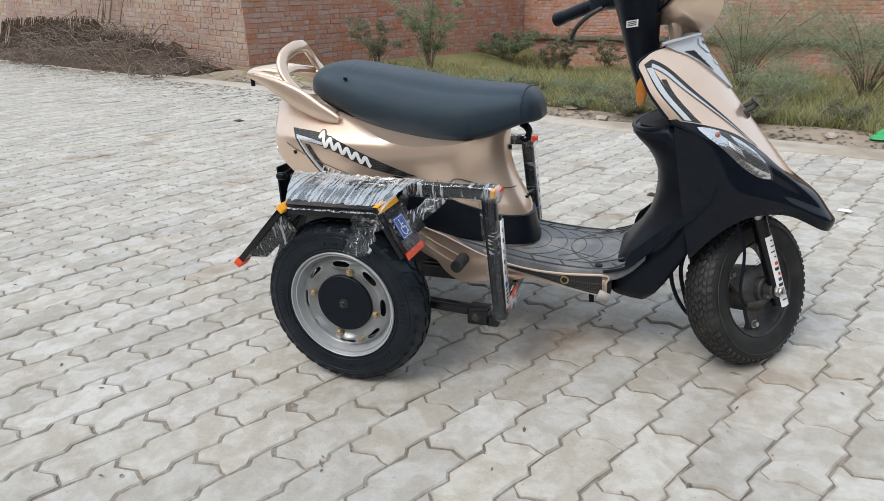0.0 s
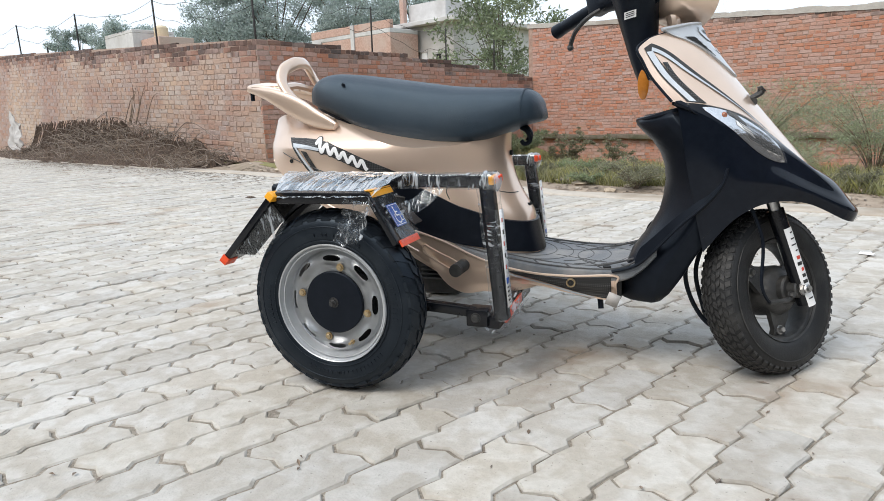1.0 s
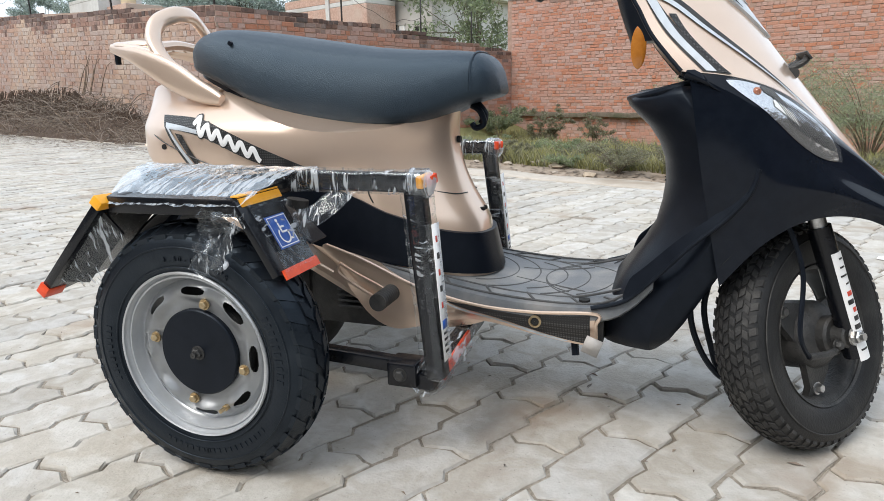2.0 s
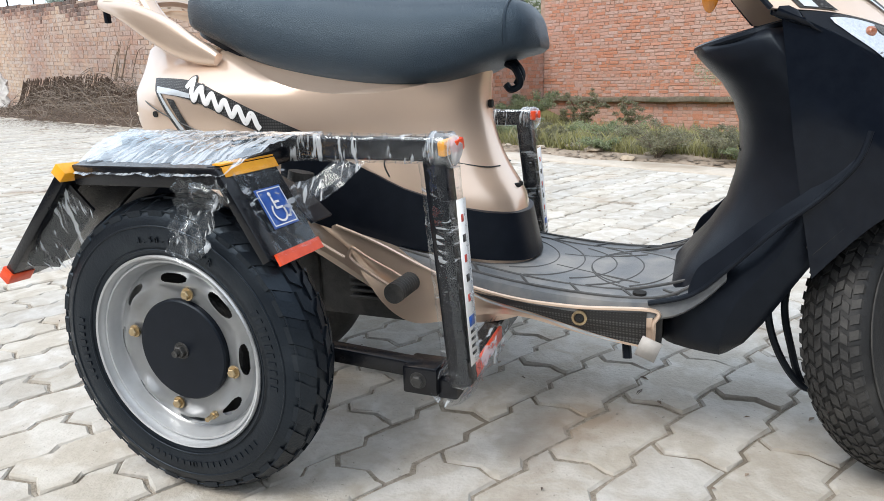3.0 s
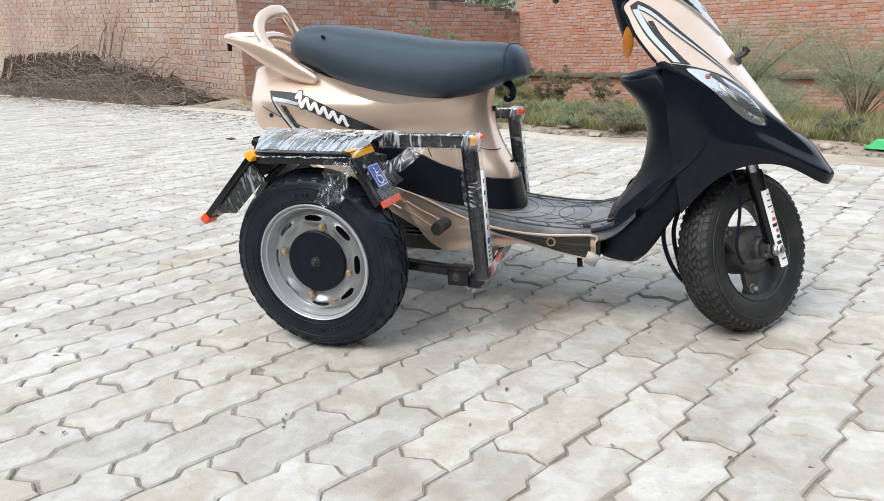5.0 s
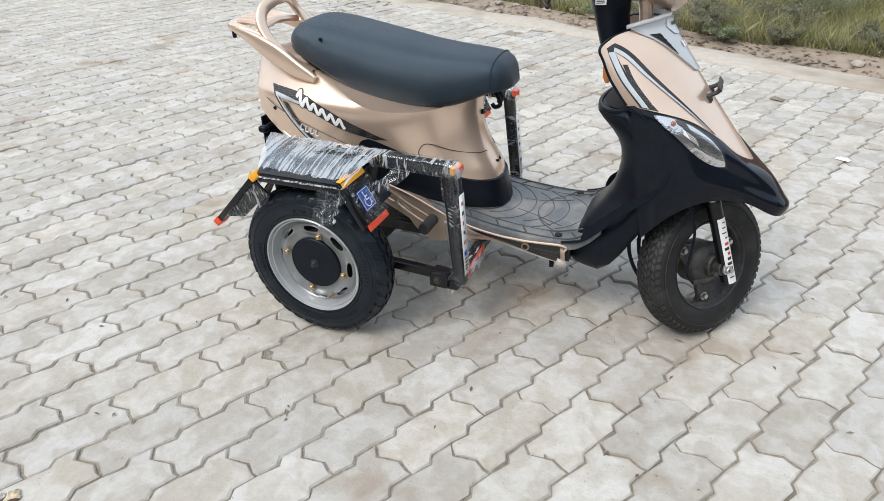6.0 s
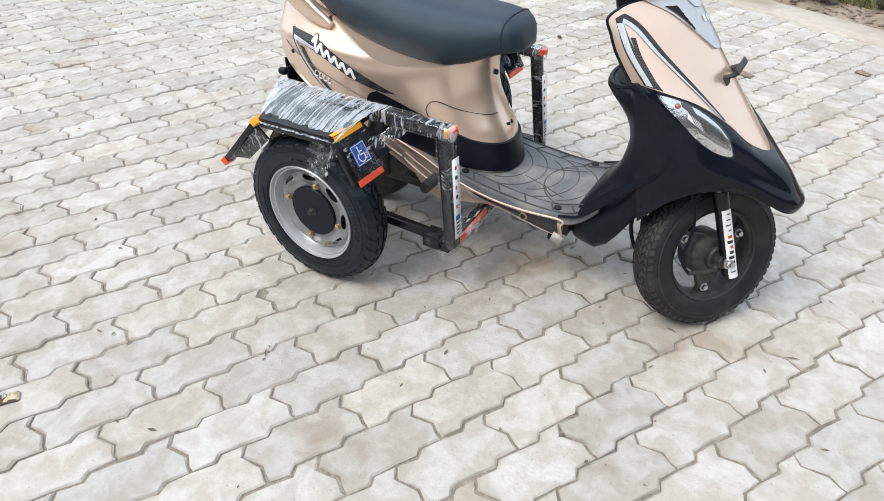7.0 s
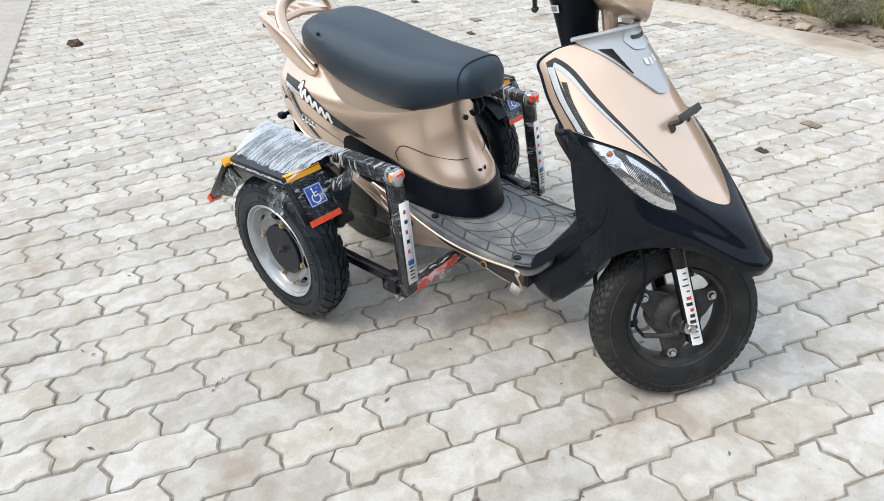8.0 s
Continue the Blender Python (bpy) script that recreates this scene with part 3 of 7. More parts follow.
# ---- far houses and trees ----
def house(name, label, u0, v0, u1, v1, z1, mat_front, parapet, windows, roof_over=0.0):
    th = thing(name, label, "house")
    th.matrix_world = YARD
    part("wall", box(u0, v0, -0.5, u1, v1, z1, 0.02, 1), mat_front, th, smooth=False)
    part("roof", box(u0 - roof_over, v0 - roof_over, z1 + 0.003, u1 + roof_over, v1 + roof_over, z1 + 0.18, 0.02, 1), PLASTER, th, smooth=False)
    for a, b, c, d in parapet:
        part("parapet", box(a, b, z1 + 0.183, c, d, z1 + 0.5, 0.01, 1), FAR_BRICK, th, smooth=False)
    for (axis, p, q, za, zb, m) in windows:
        if axis == "v":
            w = part("window", box(p, v0 - 0.04, za, q, v0 + 0.03, zb, 0.01, 1), m, th, smooth=False)
            part("frame", box(p - 0.06, v0 - 0.06, zb, q + 0.06, v0 + 0.0, zb + 0.10, 0.01, 1), PLASTER, w, smooth=False)
        else:
            w = part("window", box(u1 - 0.03, p, za, u1 + 0.04, q, zb, 0.01, 1), m, th, smooth=False)
            part("frame", box(u1 - 0.0, p - 0.06, zb, u1 + 0.06, q + 0.06, zb + 0.10, 0.01, 1), PLASTER, w, smooth=False)
    return th


h1 = house("brick_house", "two-tone brick and grey plaster house beyond the wall", -23.7, 17.4, -18.5, 19.0, 3.95, FAR_BRICK, [(-23.7, 17.4, -18.5, 17.6)], [("v", -23.6, -23.0, 3.1, 3.9, DARK)])
for u in (-20.9,):
    part("pillar", box(u, 17.33, -0.5, u + 0.22, 17.397, 4.45, 0.01, 1), PLASTER, h1, smooth=False)
h2 = house("plaster_house", "grey plastered house with a teal shutter", -20.3, 19.2, -16.7, 26.5, 4.27, PLASTER, [], [("v", -20.2, -19.85, 2.7, 3.5, TEAL), ("v", -19.0, -18.65, 2.6, 3.25, DARK), ("v", -18.5, -18.2, 2.6, 3.2, WHITE_PRINT),
                                                                                                            ("v", -17.65, -17.4, 2.5, 3.1, DARK), ("v", -17.25, -17.0, 2.5, 3.0, DARK)], 0.45)
part("stair_tower", box(-21.0, 21.0, 4.46, -18.7, 24.0, 5.6, 0.02, 1), PLASTER, h2, smooth=False)
part("chimney", box(-21.2, 20.6, 4.46, -20.95, 20.85, 6.0, 0.02, 1), FAR_BRICK, h2, smooth=False)
h3 = house("white_house", "small white flat-roofed house far off", -38.7, 14.2, -35.0, 16.5, 5.5, PLASTER, [], [])
part("annex", box(-34.95, 14.6, -0.5, -32.8, 16.5, 5.12, 0.02, 1), FAR_BRICK, h3, smooth=False)
tank = thing("water_tank", "yellow plastic rooftop water tank", "water tank")
tank.matrix_world = YARD
part("tank_body", revolve([(0.001, 0), (0.62, 0), (0.66, 0.08), (0.66, 1.1), (0.5, 1.3), (0.001, 1.35)], 28, Matrix.Translation((-34.4, 15.5, 5.13)) @ Matrix.Scale(0.55, 4) @ Matrix.Rotation(radians(90), 4, 'X')), YELLOW_TANK, tank)


def leaf_cloud(centres, per, size, seed, spread, flat=1.0, long=1.0):
    """Many small leaves scattered round the given centres, one joined mesh."""
    rng = np.random.default_rng(seed)
    cs = np.repeat(np.array(centres, dtype=float), per, axis=0)
    n = len(cs)

    def unit(d):
        return d / (np.linalg.norm(d, axis=1)[:, None] + 1e-9)
    puff = np.repeat(rng.uniform(0.7, 1.2, (len(centres), 1)), per, axis=0)
    pos = cs + unit(rng.normal(size=(n, 3))) * rng.random((n, 1))**0.55 * np.array(spread) * puff
    a = unit(rng.normal(size=(n, 3)))
    b = unit(np.cross(a, rng.normal(size=(n, 3))))
    k = size * rng.uniform(0.6, 1.3, (n, 1))
    vts = np.stack([pos - a * k * long, pos + b * k * 0.38 * flat, pos + a * k * long, pos - b * k * 0.38 * flat], axis=1).reshape(-1, 3).tolist()
    fcs = np.arange(4 * n).reshape(-1, 4).tolist()
    return vts, fcs


def mesh_part(name, vts, fcs, mat, parent, kind=""):
    me = bpy.data.meshes.new(name)
    me.from_pydata([tuple(map(float, v)) for v in vts], [], fcs)
    me.materials.append(mat)
    ob = new(name, me)
    ob.parent = parent
    if kind:
        ob["kind"] = kind
    return ob


def tree(label, u, v, z0, height, radius, seed, mat, clumps, per, leaf, trunk=0.12, low=0.35):
    th = thing("tree", label, "tree", YARD @ Matrix.Translation((u, v, z0)))
    rng = random.Random(seed)
    top = Vector((rng.uniform(-.3, .3), rng.uniform(-.3, .3), height * 0.8))
    bms = [pipe([(0, 0, -0.3), (0.05, 0.02, height * 0.3), tuple(top * 0.7), tuple(top)], trunk, 8, 16, 0.25)]
    cs = []
    for i in range(clumps):
        a = rng.uniform(0, 2 * math.pi)
        h = rng.uniform(low, 1.0)
        rr = radius * math.sqrt(rng.uniform(0.05, 1)) * (1.15 - 0.55 * abs(h - 0.6) / 0.6)
        c = (rr * math.cos(a), rr * math.sin(a), height * h)
        cs.append(c)
        if i % 3 == 0:
            st = top * rng.uniform(0.35, 0.8)
            bms.append(pipe([tuple(st), tuple((st + Vector(c)) / 2 + Vector((0, 0, 0.1 * height * 0.1))), c], trunk * 0.3, 5, 8, 0.3))
    part("trunk", join(*bms), BARK, th)
    k = radius * 0.26
    vts, fcs = leaf_cloud(cs, per, leaf, seed, (k, k, k * 0.8))
    mesh_part("crown", vts, fcs, mat, th)
    return th


tree("leafy green tree standing behind the walls' corner", -9.05, 12.4, -0.6, 4.6, 1.75, 3, LEAF, 76, 130, 0.062, 0.06, 0.30)
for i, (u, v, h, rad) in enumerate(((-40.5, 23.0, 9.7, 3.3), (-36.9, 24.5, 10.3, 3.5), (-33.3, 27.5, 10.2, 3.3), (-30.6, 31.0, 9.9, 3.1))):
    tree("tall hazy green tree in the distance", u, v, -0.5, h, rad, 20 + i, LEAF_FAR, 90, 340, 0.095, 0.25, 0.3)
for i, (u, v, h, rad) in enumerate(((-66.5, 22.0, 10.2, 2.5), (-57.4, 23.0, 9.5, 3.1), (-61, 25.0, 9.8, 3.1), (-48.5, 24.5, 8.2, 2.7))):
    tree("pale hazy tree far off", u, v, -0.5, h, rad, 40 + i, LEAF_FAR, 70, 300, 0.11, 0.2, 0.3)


# ---- unseen plain walls, added so that gloss reflects something dark ----
for nm, u0, v0, u1, v1, z1 in (("wall_street", -16.0, -9.8, 10.4, -9.5, 5.2), ("wall_east", 10.5, -9.8, 10.8, 10.0, 4.8)):
    ob = obj(nm, box(u0, v0, -0.3, u1, v1, z1, 0.02, 1), UNSEEN_WALL, smooth=False)
    ob.matrix_world = YARD
    tagged(ob, "unseen plain wall added to darken reflections", "wall", kind="structure")


# ---- iron posts and wire on the walls ----
def post(u, v, z, h, lean):
    th = thing("fence_post", "thin black iron angle post on the wall top", "post", YARD @ Matrix.Translation((u, v, z)), "posts on the wall")
    part("upright", join(box(-0.016, -0.003, -0.15, 0.016, 0.003, h, 0.001, 1), box(-0.016, -0.003, -0.15, -0.010, 0.03, h, 0.001, 1)), IRON, th).data.transform(Matrix.Rotation(lean, 4, 'Y'))
    return Vector((u + math.sin(lean) * h, v, z + h))


tips = []
for u, h, lean in ((-21.6, 0.70, 0.0), (-18.1, 0.73, -0.06), (-16.1, 0.14, 0.0), (-14.1, 0.77, -0.03), (-10.4, 0.80, -0.03), (-7.25, 0.80, -0.02)):
    tips.append(post(u, LEFT_V + 0.12, top_left(u) - 0.02, h, lean))
side_tips = [tips[-1]]
for v, h in ((6.29, 0.72), (8.14, 0.62), (9.6, 0.6)):
    side_tips.append(post(CORNER_U - 0.12, v, top_rec(v) - 0.02, h, 0.02))
tips = [t for t in tips if t.z - top_left(t.x) > 0.3]
for drop in (0.03, 0.33):
    wv = thing("barbed_wire", "sagging thin wire strung between the iron posts", "wire")
    wv.matrix_world = YARD
    rng = random.Random(int(drop * 100))
    for chain in (tips, side_tips):
        for a, b in zip(chain, chain[1:]):
            pts = []
            for i in range(9):
                t = i / 8
                p = a.lerp(b, t) - Vector((0, 0, drop * rng.uniform(0.8, 1.1) + 0.16 * math.sin(math.pi * t) * (0.6 + 0.8 * rng.random())))
                pts.append(p)
            part("strand", pipe(pts, 0.0035, 4, 30), IRON, wv)

# ---- the scooter ----
scooter = thing("scooter", "gold and black scooter with two added side wheels on pavers", "scooter")

W_PLAN = hermite([(-0.402, 0.03), (-0.388, 0.075), (-0.34, 0.118), (-0.22, 0.155), (-0.05, 0.166), (0.08, 0.158), (0.16, 0.136),
                  (0.22, 0.112), (0.27, 0.084), (0.30, 0.054), (0.313, 0.030), (0.318, 0.0)])
K_UP = hermite([(0.15, 0.9), (0.25, 0.97), (0.40, 1.06), (0.49, 1.14), (0.56, 1.12), (0.60, 0.98), (0.66, 0.7)])
Z_LOW = hermite([(-0.402, 0.575), (-0.36, 0.515), (-0.24, 0.435), (-0.138, 0.38), (0.0, 0.318), (0.1, 0.262), (0.165, 0.195),
                 (0.22, 0.172), (0.30, 0.182), (0.32, 0.19)])
Z_TOP = hermite([(-0.402, 0.628), (-0.37, 0.648), (-0.32, 0.655), (-0.22, 0.648), (-0.139, 0.63), (-0.072, 0.602), (0.026, 0.568), (0.12, 0.554), (0.19, 0.557), (0.261, 0.572), (0.32, 0.60)])
COVER_LOW = hermite([(0.0, 0.38), (0.03, 0.352), (0.109, 0.325), (0.195, 0.299), (0.311, 0.272), (0.32, 0.27)])
COVER_TOP = hermite([(0.0, 0.42), (0.012, 0.458), (0.035, 0.478), (0.07, 0.474), (0.131, 0.444), (0.20, 0.396), (0.27, 0.362), (0.32, 0.350)])


def body_point(x, z, s, out=0.0):
    """The skin of the rear body at the station x and height z; s: -1 right, 1 left."""
    front = min(max((x - 0.06) / 0.25, 0), 1)
    front = front * front * (3 - 2 * front)
    drop = max(0.6 - z, -0.02) / 0.22
    w = W_PLAN(x) * (K_UP(z) * (1 - 0.25 * front) + 0.25 * front) + 0.014 * drop * front * min(1, W_PLAN(x) / 0.09)
    if z > 0.565:
        w -= 0.35 * (z - 0.565) * min(1, w / 0.1)
    w -= 0.016 * front * math.exp(-((z - 0.50) / 0.085)**2) * min(1, w / 0.06)
    dip = min(max(drop, -0.1), 1.0)
    xs = x + front**1.5 * (0.105 * dip**2 - 0.05 * dip + 0.05 * max(0, drop - 1))
    tip = out * max(0, x - 0.27) / 0.048
    return Vector((xs + tip, s * (w + out), z))


def stations(a, b, n):
    """From a to b, closer together towards the ends."""
    return [a + (b - a) * (0.5 - 0.5 * math.cos(math.pi * i / n)) for i in range(n + 1)]


def shell_rings(xs, lo, hi, n, out):
    rings = []
    for k in range(n + 1):
        t = k / n
        right = [body_point(x, lo(x) + (hi(x) - lo(x)) * t, -1, out) for x in xs]
        left = [body_point(x, lo(x) + (hi(x) - lo(x)) * t, 1, out) for x in reversed(xs)]
        rings.append(right + left[1:])
    return rings


body = part("body_shell", loft(shell_rings(stations(-0.402, 0.318, 44), Z_LOW, Z_TOP, 22, 0.0)), GOLD, scooter,
            "metallic gold plastic body panels", sharp=50)
cover = part("side_cover", loft(shell_rings(stations(0.0, 0.318, 30), COVER_LOW, COVER_TOP, 10, 0.0065)), BLACK_PLASTIC, scooter,
             "matt black plastic lower cover", sharp=60)


def body_line(pts, r, s, mat, name, out=0.001, n=5):
    part(name, pipe([body_point(x, z, s, out) for x, z in pts], r, n, 8 * len(pts)), mat, body)


SEAM = BLACK_PRINT
for s in (-1, 1):
    body_line([(-0.392, 0.575), (-0.3, 0.545), (-0.2, 0.51), (-0.1, 0.478), (0.0, 0.445)], 0.0012, s, SEAM, "panel_seam")
    body_line([(0.175, 0.42), (0.172, 0.445), (0.195, 0.466), (0.25, 0.445), (0.295, 0.43), (0.313, 0.428)], 0.0013, s, SEAM, "panel_seam")
    body_line([(-0.362, 0.525), (-0.24, 0.447), (-0.138, 0.394), (0.0, 0.333), (0.095, 0.28)], 0.003, s, GOLD, "panel_edge", -0.0005)

# graphics on the tail
for s in (-1, 1):
    def S(x, z, s=s):
        return body_point(x, z, s)
    k = -1 if s < 0 else 1
    part("black_graphic", ribbon(S, [(-0.288, 0.588), (-0.16, 0.577), (-0.02, 0.525), (0.10, 0.478)],
                                 [(-0.262, 0.563), (-0.16, 0.546), (-0.04, 0.50), (0.06, 0.478)], -0.0016 * k, 30), CARBON, body)
    part("black_graphic", ribbon(S, [(-0.288, 0.588), (-0.245, 0.535), (-0.19, 0.475), (-0.14, 0.43)],
                                 [(-0.272, 0.588), (-0.232, 0.538), (-0.176, 0.475), (-0.125, 0.43)], -0.0014 * k), CARBON, body)
    part("silver_graphic", ribbon(S, [(-0.268, 0.572), (-0.232, 0.53), (-0.182, 0.475), (-0.135, 0.43)],
                                  [(-0.257, 0.566), (-0.222, 0.53), (-0.170, 0.475), (-0.122, 0.43)], -0.0022 * k), SILVER_PRINT, body)
    part("silver_graphic", ribbon(S, [(-0.268, 0.573), (-0.21, 0.566), (-0.165, 0.558)],
                                  [(-0.262, 0.562), (-0.21, 0.557), (-0.165, 0.551)], -0.0022 * k), SILVER_PRINT, body)
    part("black_graphic", ribbon(S, [(-0.235, 0.553), (-0.20, 0.51), (-0.155, 0.46), (-0.12, 0.43)],
                                 [(-0.215, 0.55), (-0.185, 0.51), (-0.14, 0.46), (-0.105, 0.43)], -0.0014 * k), CARBON, body)
    # white wavy mark with a dark border
    strokes = [[(-0.020 + 0.124 * i / 28, 0.008 + 0.0085 * math.sin(i * 1.30) * (1.5 if i < 5 else 1.0)) for i in range(29)]]
    for col, wid, off in ((BLACK_PRINT, 0.0082, 0.0026), (WHITE_PRINT, 0.0056, 0.0034)):
        marks = []
        for st in strokes:
            x0 = -0.158
            pts = [(x0 + a * 1.28, 0.553 + b * 1.15 - 0.50 * a) for a, b in st]
            pts3 = [body_point(x, z, s, off) for x, z in pts]
            marks.append(pipe(pts3, wid, 6, 6 * len(pts3)))
            for v in marks[-1].verts:
                foot = body_point(v.co.x, v.co.z, s, off - 0.001)
                v.co.y = foot.y + (v.co.y - foot.y) * 0.12
        part("script_mark", join(*marks), col, body, "white wavy mark with a dark border" if col is WHITE_PRINT else "")
    small = []
    for i in range(4):
        st = [(-0.172 + i * 0.017, 0.485 - i * 0.004 + 0.009), (-0.178 + i * 0.017, 0.48 - i * 0.004), (-0.168 + i * 0.017, 0.478 - i * 0.004)]
        small.append(pipe([body_point(x, z, s, 0.003) for x, z in st], 0.0024, 6))
    part("script_mark", join(*small), WHITE_PRINT, body)
    c = body_point(-0.272, 0.525, s)
    part("screw_hole", disc(0.0055, 0.003, -0.003, 20, Matrix.Translation(c)), DARK, body)
    c = body_point(0.3165, 0.392, s)
    part("hook_hole", box(-0.007, -0.003, -0.004, 0.007, 0.003, 0.004, 0.002, 2, Matrix.Translation(c) @ Matrix.Rotation(-s * 0.9, 4, 'Z')), DARK, body)

c = body_point(0.318, 0.44, -1)
part("ignition_lock", disc(0.007, 0.004, -0.006, 24, Matrix.Translation((body_point(0.318, 0.53, -1).x - 0.001, -0.004, 0.53)) @ Matrix.Rotation(radians(90), 4, 'Z')), DARK, body)

# seat
SEAT_TOP = hermite([(-0.263, 0.70), (-0.24, 0.735), (-0.20, 0.757), (-0.14, 0.757), (-0.064, 0.747), (0.06, 0.727), (0.16, 0.711), (0.263, 0.702),
                    (0.33, 0.698), (0.375, 0.689), (0.398, 0.664), (0.406, 0.635)])
SEAT_LOW = hermite([(-0.263, 0.675), (-0.23, 0.668), (-0.139, 0.630), (-0.072, 0.595), (0.026, 0.560), (0.12, 0.546), (0.19, 0.549), (0.261, 0.563), (0.355, 0.601),
                    (0.396, 0.610), (0.406, 0.616)])
SEAT_W = hermite([(-0.263, 0.045), (-0.242, 0.085), (-0.21, 0.115), (-0.13, 0.135), (0.02, 0.142), (0.15, 0.136), (0.28, 0.114), (0.35, 0.092),
                  (0.388, 0.07), (0.406, 0.035)])


def seat_ring(x, grow=0.0):
    w, lo, hi = SEAT_W(x) + grow, SEAT_LOW(x), SEAT_TOP(x) + grow
    ring = []
    for k in range(32):
        a = 2 * math.pi * k / 32
        ca, sa = math.cos(a), math.sin(a)
        yy = w * math.copysign(abs(ca)**0.62, ca)
        h = (hi - lo) / 2
        zz = (hi + lo) / 2 + h * math.copysign(abs(sa)**(0.72 if sa > 0 else 0.35), sa)
        if sa > 0:
            yy *= 1 - 0.10 * sa
        ring.append(Vector((x, yy, zz)))
    return ring


seat = part("seat", loft([seat_ring(x) for x in stations(-0.263, 0.406, 44)]), SEAT, scooter, "long black grained vinyl seat", sharp=70)
part("seat_seam", pipe([seat_ring(0.362, 0.001)[i % 32] for i in range(-1, 18)], 0.0022, 5, 60), SEAT, seat)
part("seat_base", loft([[Vector((x, s * (SEAT_W(x) - 0.026), SEAT_LOW(x) + dz)) for s, dz in ((-1, -0.003), (1, -0.003), (1, 0.02), (-1, 0.02))]
                        for x in stations(-0.235, 0.17, 24)]), BLACK_PLASTIC, seat, "black plastic seat base")
part("seat_rivet", disc(0.0045, 0.003, -0.003, 12, Matrix.Translation((-0.115, -0.128, 0.724))), BLACK_PLASTIC, seat)
part("helmet_hook", join(pipe([(0.345, -0.015, 0.595), (0.362, -0.02, 0.585), (0.370, -0.02, 0.562), (0.355, -0.02, 0.553), (0.346, -0.02, 0.562)], 0.006, 8),
                         pipe([(0.35, 0.0, 0.60), (0.366, 0.0, 0.578), (0.360, 0.0, 0.560)], 0.008, 8)), BLACK_PLASTIC, scooter)

# grab rail and rear rack
BLADE_H = hermite([(0.0, 0.011), (0.18, 0.021), (0.42, 0.029), (0.65, 0.024), (0.85, 0.015), (1.0, 0.010)])


def rail_blade(s):
    """The cast arm of the grab rail: a deep smooth blade from the seat's bolt back to the rack."""
    pts = [(-0.138, s * 0.141, 0.616), (-0.20, s * 0.139, 0.638), (-0.28, s * 0.130, 0.676), (-0.36, s * 0.114, 0.708), (-0.45, s * 0.086, 0.730)]
    rings = []
    for i in range(37):
        t = i / 36
        c, d = spline(pts, t), spline(pts, min(1, t + 0.01)) - spline(pts, max(0, t - 0.01))
        d.normalize()
        n = Vector((d.z, 0, -d.x)) if d.x < 0 else Vector((-d.z, 0, d.x))
        h = BLADE_H(t)
        ring = []
        for k in range(16):
            a = 2 * math.pi * k / 16
            ca, sa = math.cos(a), math.sin(a)
            ring.append(c + Vector((0, 1, 0)) * 0.010 * math.copysign(abs(ca)**0.6, ca) + n * h * math.copysign(abs(sa)**0.8, sa))
        rings.append(ring)
    return loft(rings)


grab = part("grab_rail", pipe([(-0.158, -0.116, 0.626), (-0.22, -0.114, 0.650), (-0.285, -0.110, 0.692), (-0.326, -0.098, 0.738), (-0.336, -0.072, 0.776),
                               (-0.326, -0.03, 0.797), (-0.322, 0.0, 0.800), (-0.326, 0.03, 0.797), (-0.336, 0.072, 0.776), (-0.326, 0.098, 0.738),
                               (-0.285, 0.110, 0.692), (-0.22, 0.114, 0.650), (-0.158, 0.116, 0.626)], 0.0180, 12, 90, flat=0.62), GOLD, scooter,
            "gold cast grab rail", sharp=80)
for s in (-1, 1):
    part("rail_blade", rail_blade(s), GOLD, grab, sharp=60)
    part("rail_bolt", disc(0.011, 0.004, -0.012, 16, Matrix.Translation((-0.16, s * 0.128, 0.618)) @ Matrix.Rotation(radians(90 if s > 0 else -90), 4, 'X')),
         BLACK_PLASTIC, grab)
rack = part("rear_rack", pipe([(-0.32, -0.108, 0.712), (-0.40, -0.098, 0.728), (-0.448, -0.075, 0.732), (-0.463, 0.0, 0.733), (-0.448, 0.075, 0.732),
                               (-0.40, 0.098, 0.728), (-0.32, 0.108, 0.712)], 0.011, 10, 48), GOLD, scooter, "gold slotted luggage rack")
for y in (-0.06, -0.02, 0.02, 0.06):
    part("rack_bar", pipe([(-0.455 + abs(y) * 0.1, y, 0.735), (-0.40, y, 0.737), (-0.345, y, 0.73)], 0.0095, 8, 10), GOLD, rack)
part("rack_bar", pipe([(-0.345, -0.10, 0.722), (-0.35, 0, 0.735), (-0.345, 0.10, 0.722)], 0.012, 8, 14), GOLD, rack)
part("rack_peg", box(-0.446, -0.09, 0.695, -0.436, -0.08, 0.725, 0.002), BLACK_PLASTIC, rack)

# tail lamp
part("tail_lamp", sheet(lambda u, v: Vector((-0.412 + 0.03 * abs(2 * u - 1)**2.2 + 0.035 * (1 - v)**2, (2 * u - 1) * (0.085 + 0.01 * v), 0.50 + 0.115 * v)), 16, 8, 0.01),
     LENS, scooter, "clear tail lamp lens")
part("lamp_core", box(-0.392, -0.06, 0.51, -0.365, 0.06, 0.60, 0.006), RED_PRINT, scooter)

# floor board
FLOOR = hermite([(0.13, 0.318), (0.22, 0.297), (0.31, 0.278), (0.414, 0.262), (0.50, 0.255), (0.58, 0.255), (0.634, 0.263), (0.67, 0.288), (0.70, 0.322)])
FLOOR_W = hermite([(0.13, 0.155), (0.25, 0.165), (0.4, 0.17), (0.6, 0.168), (0.70, 0.165)])


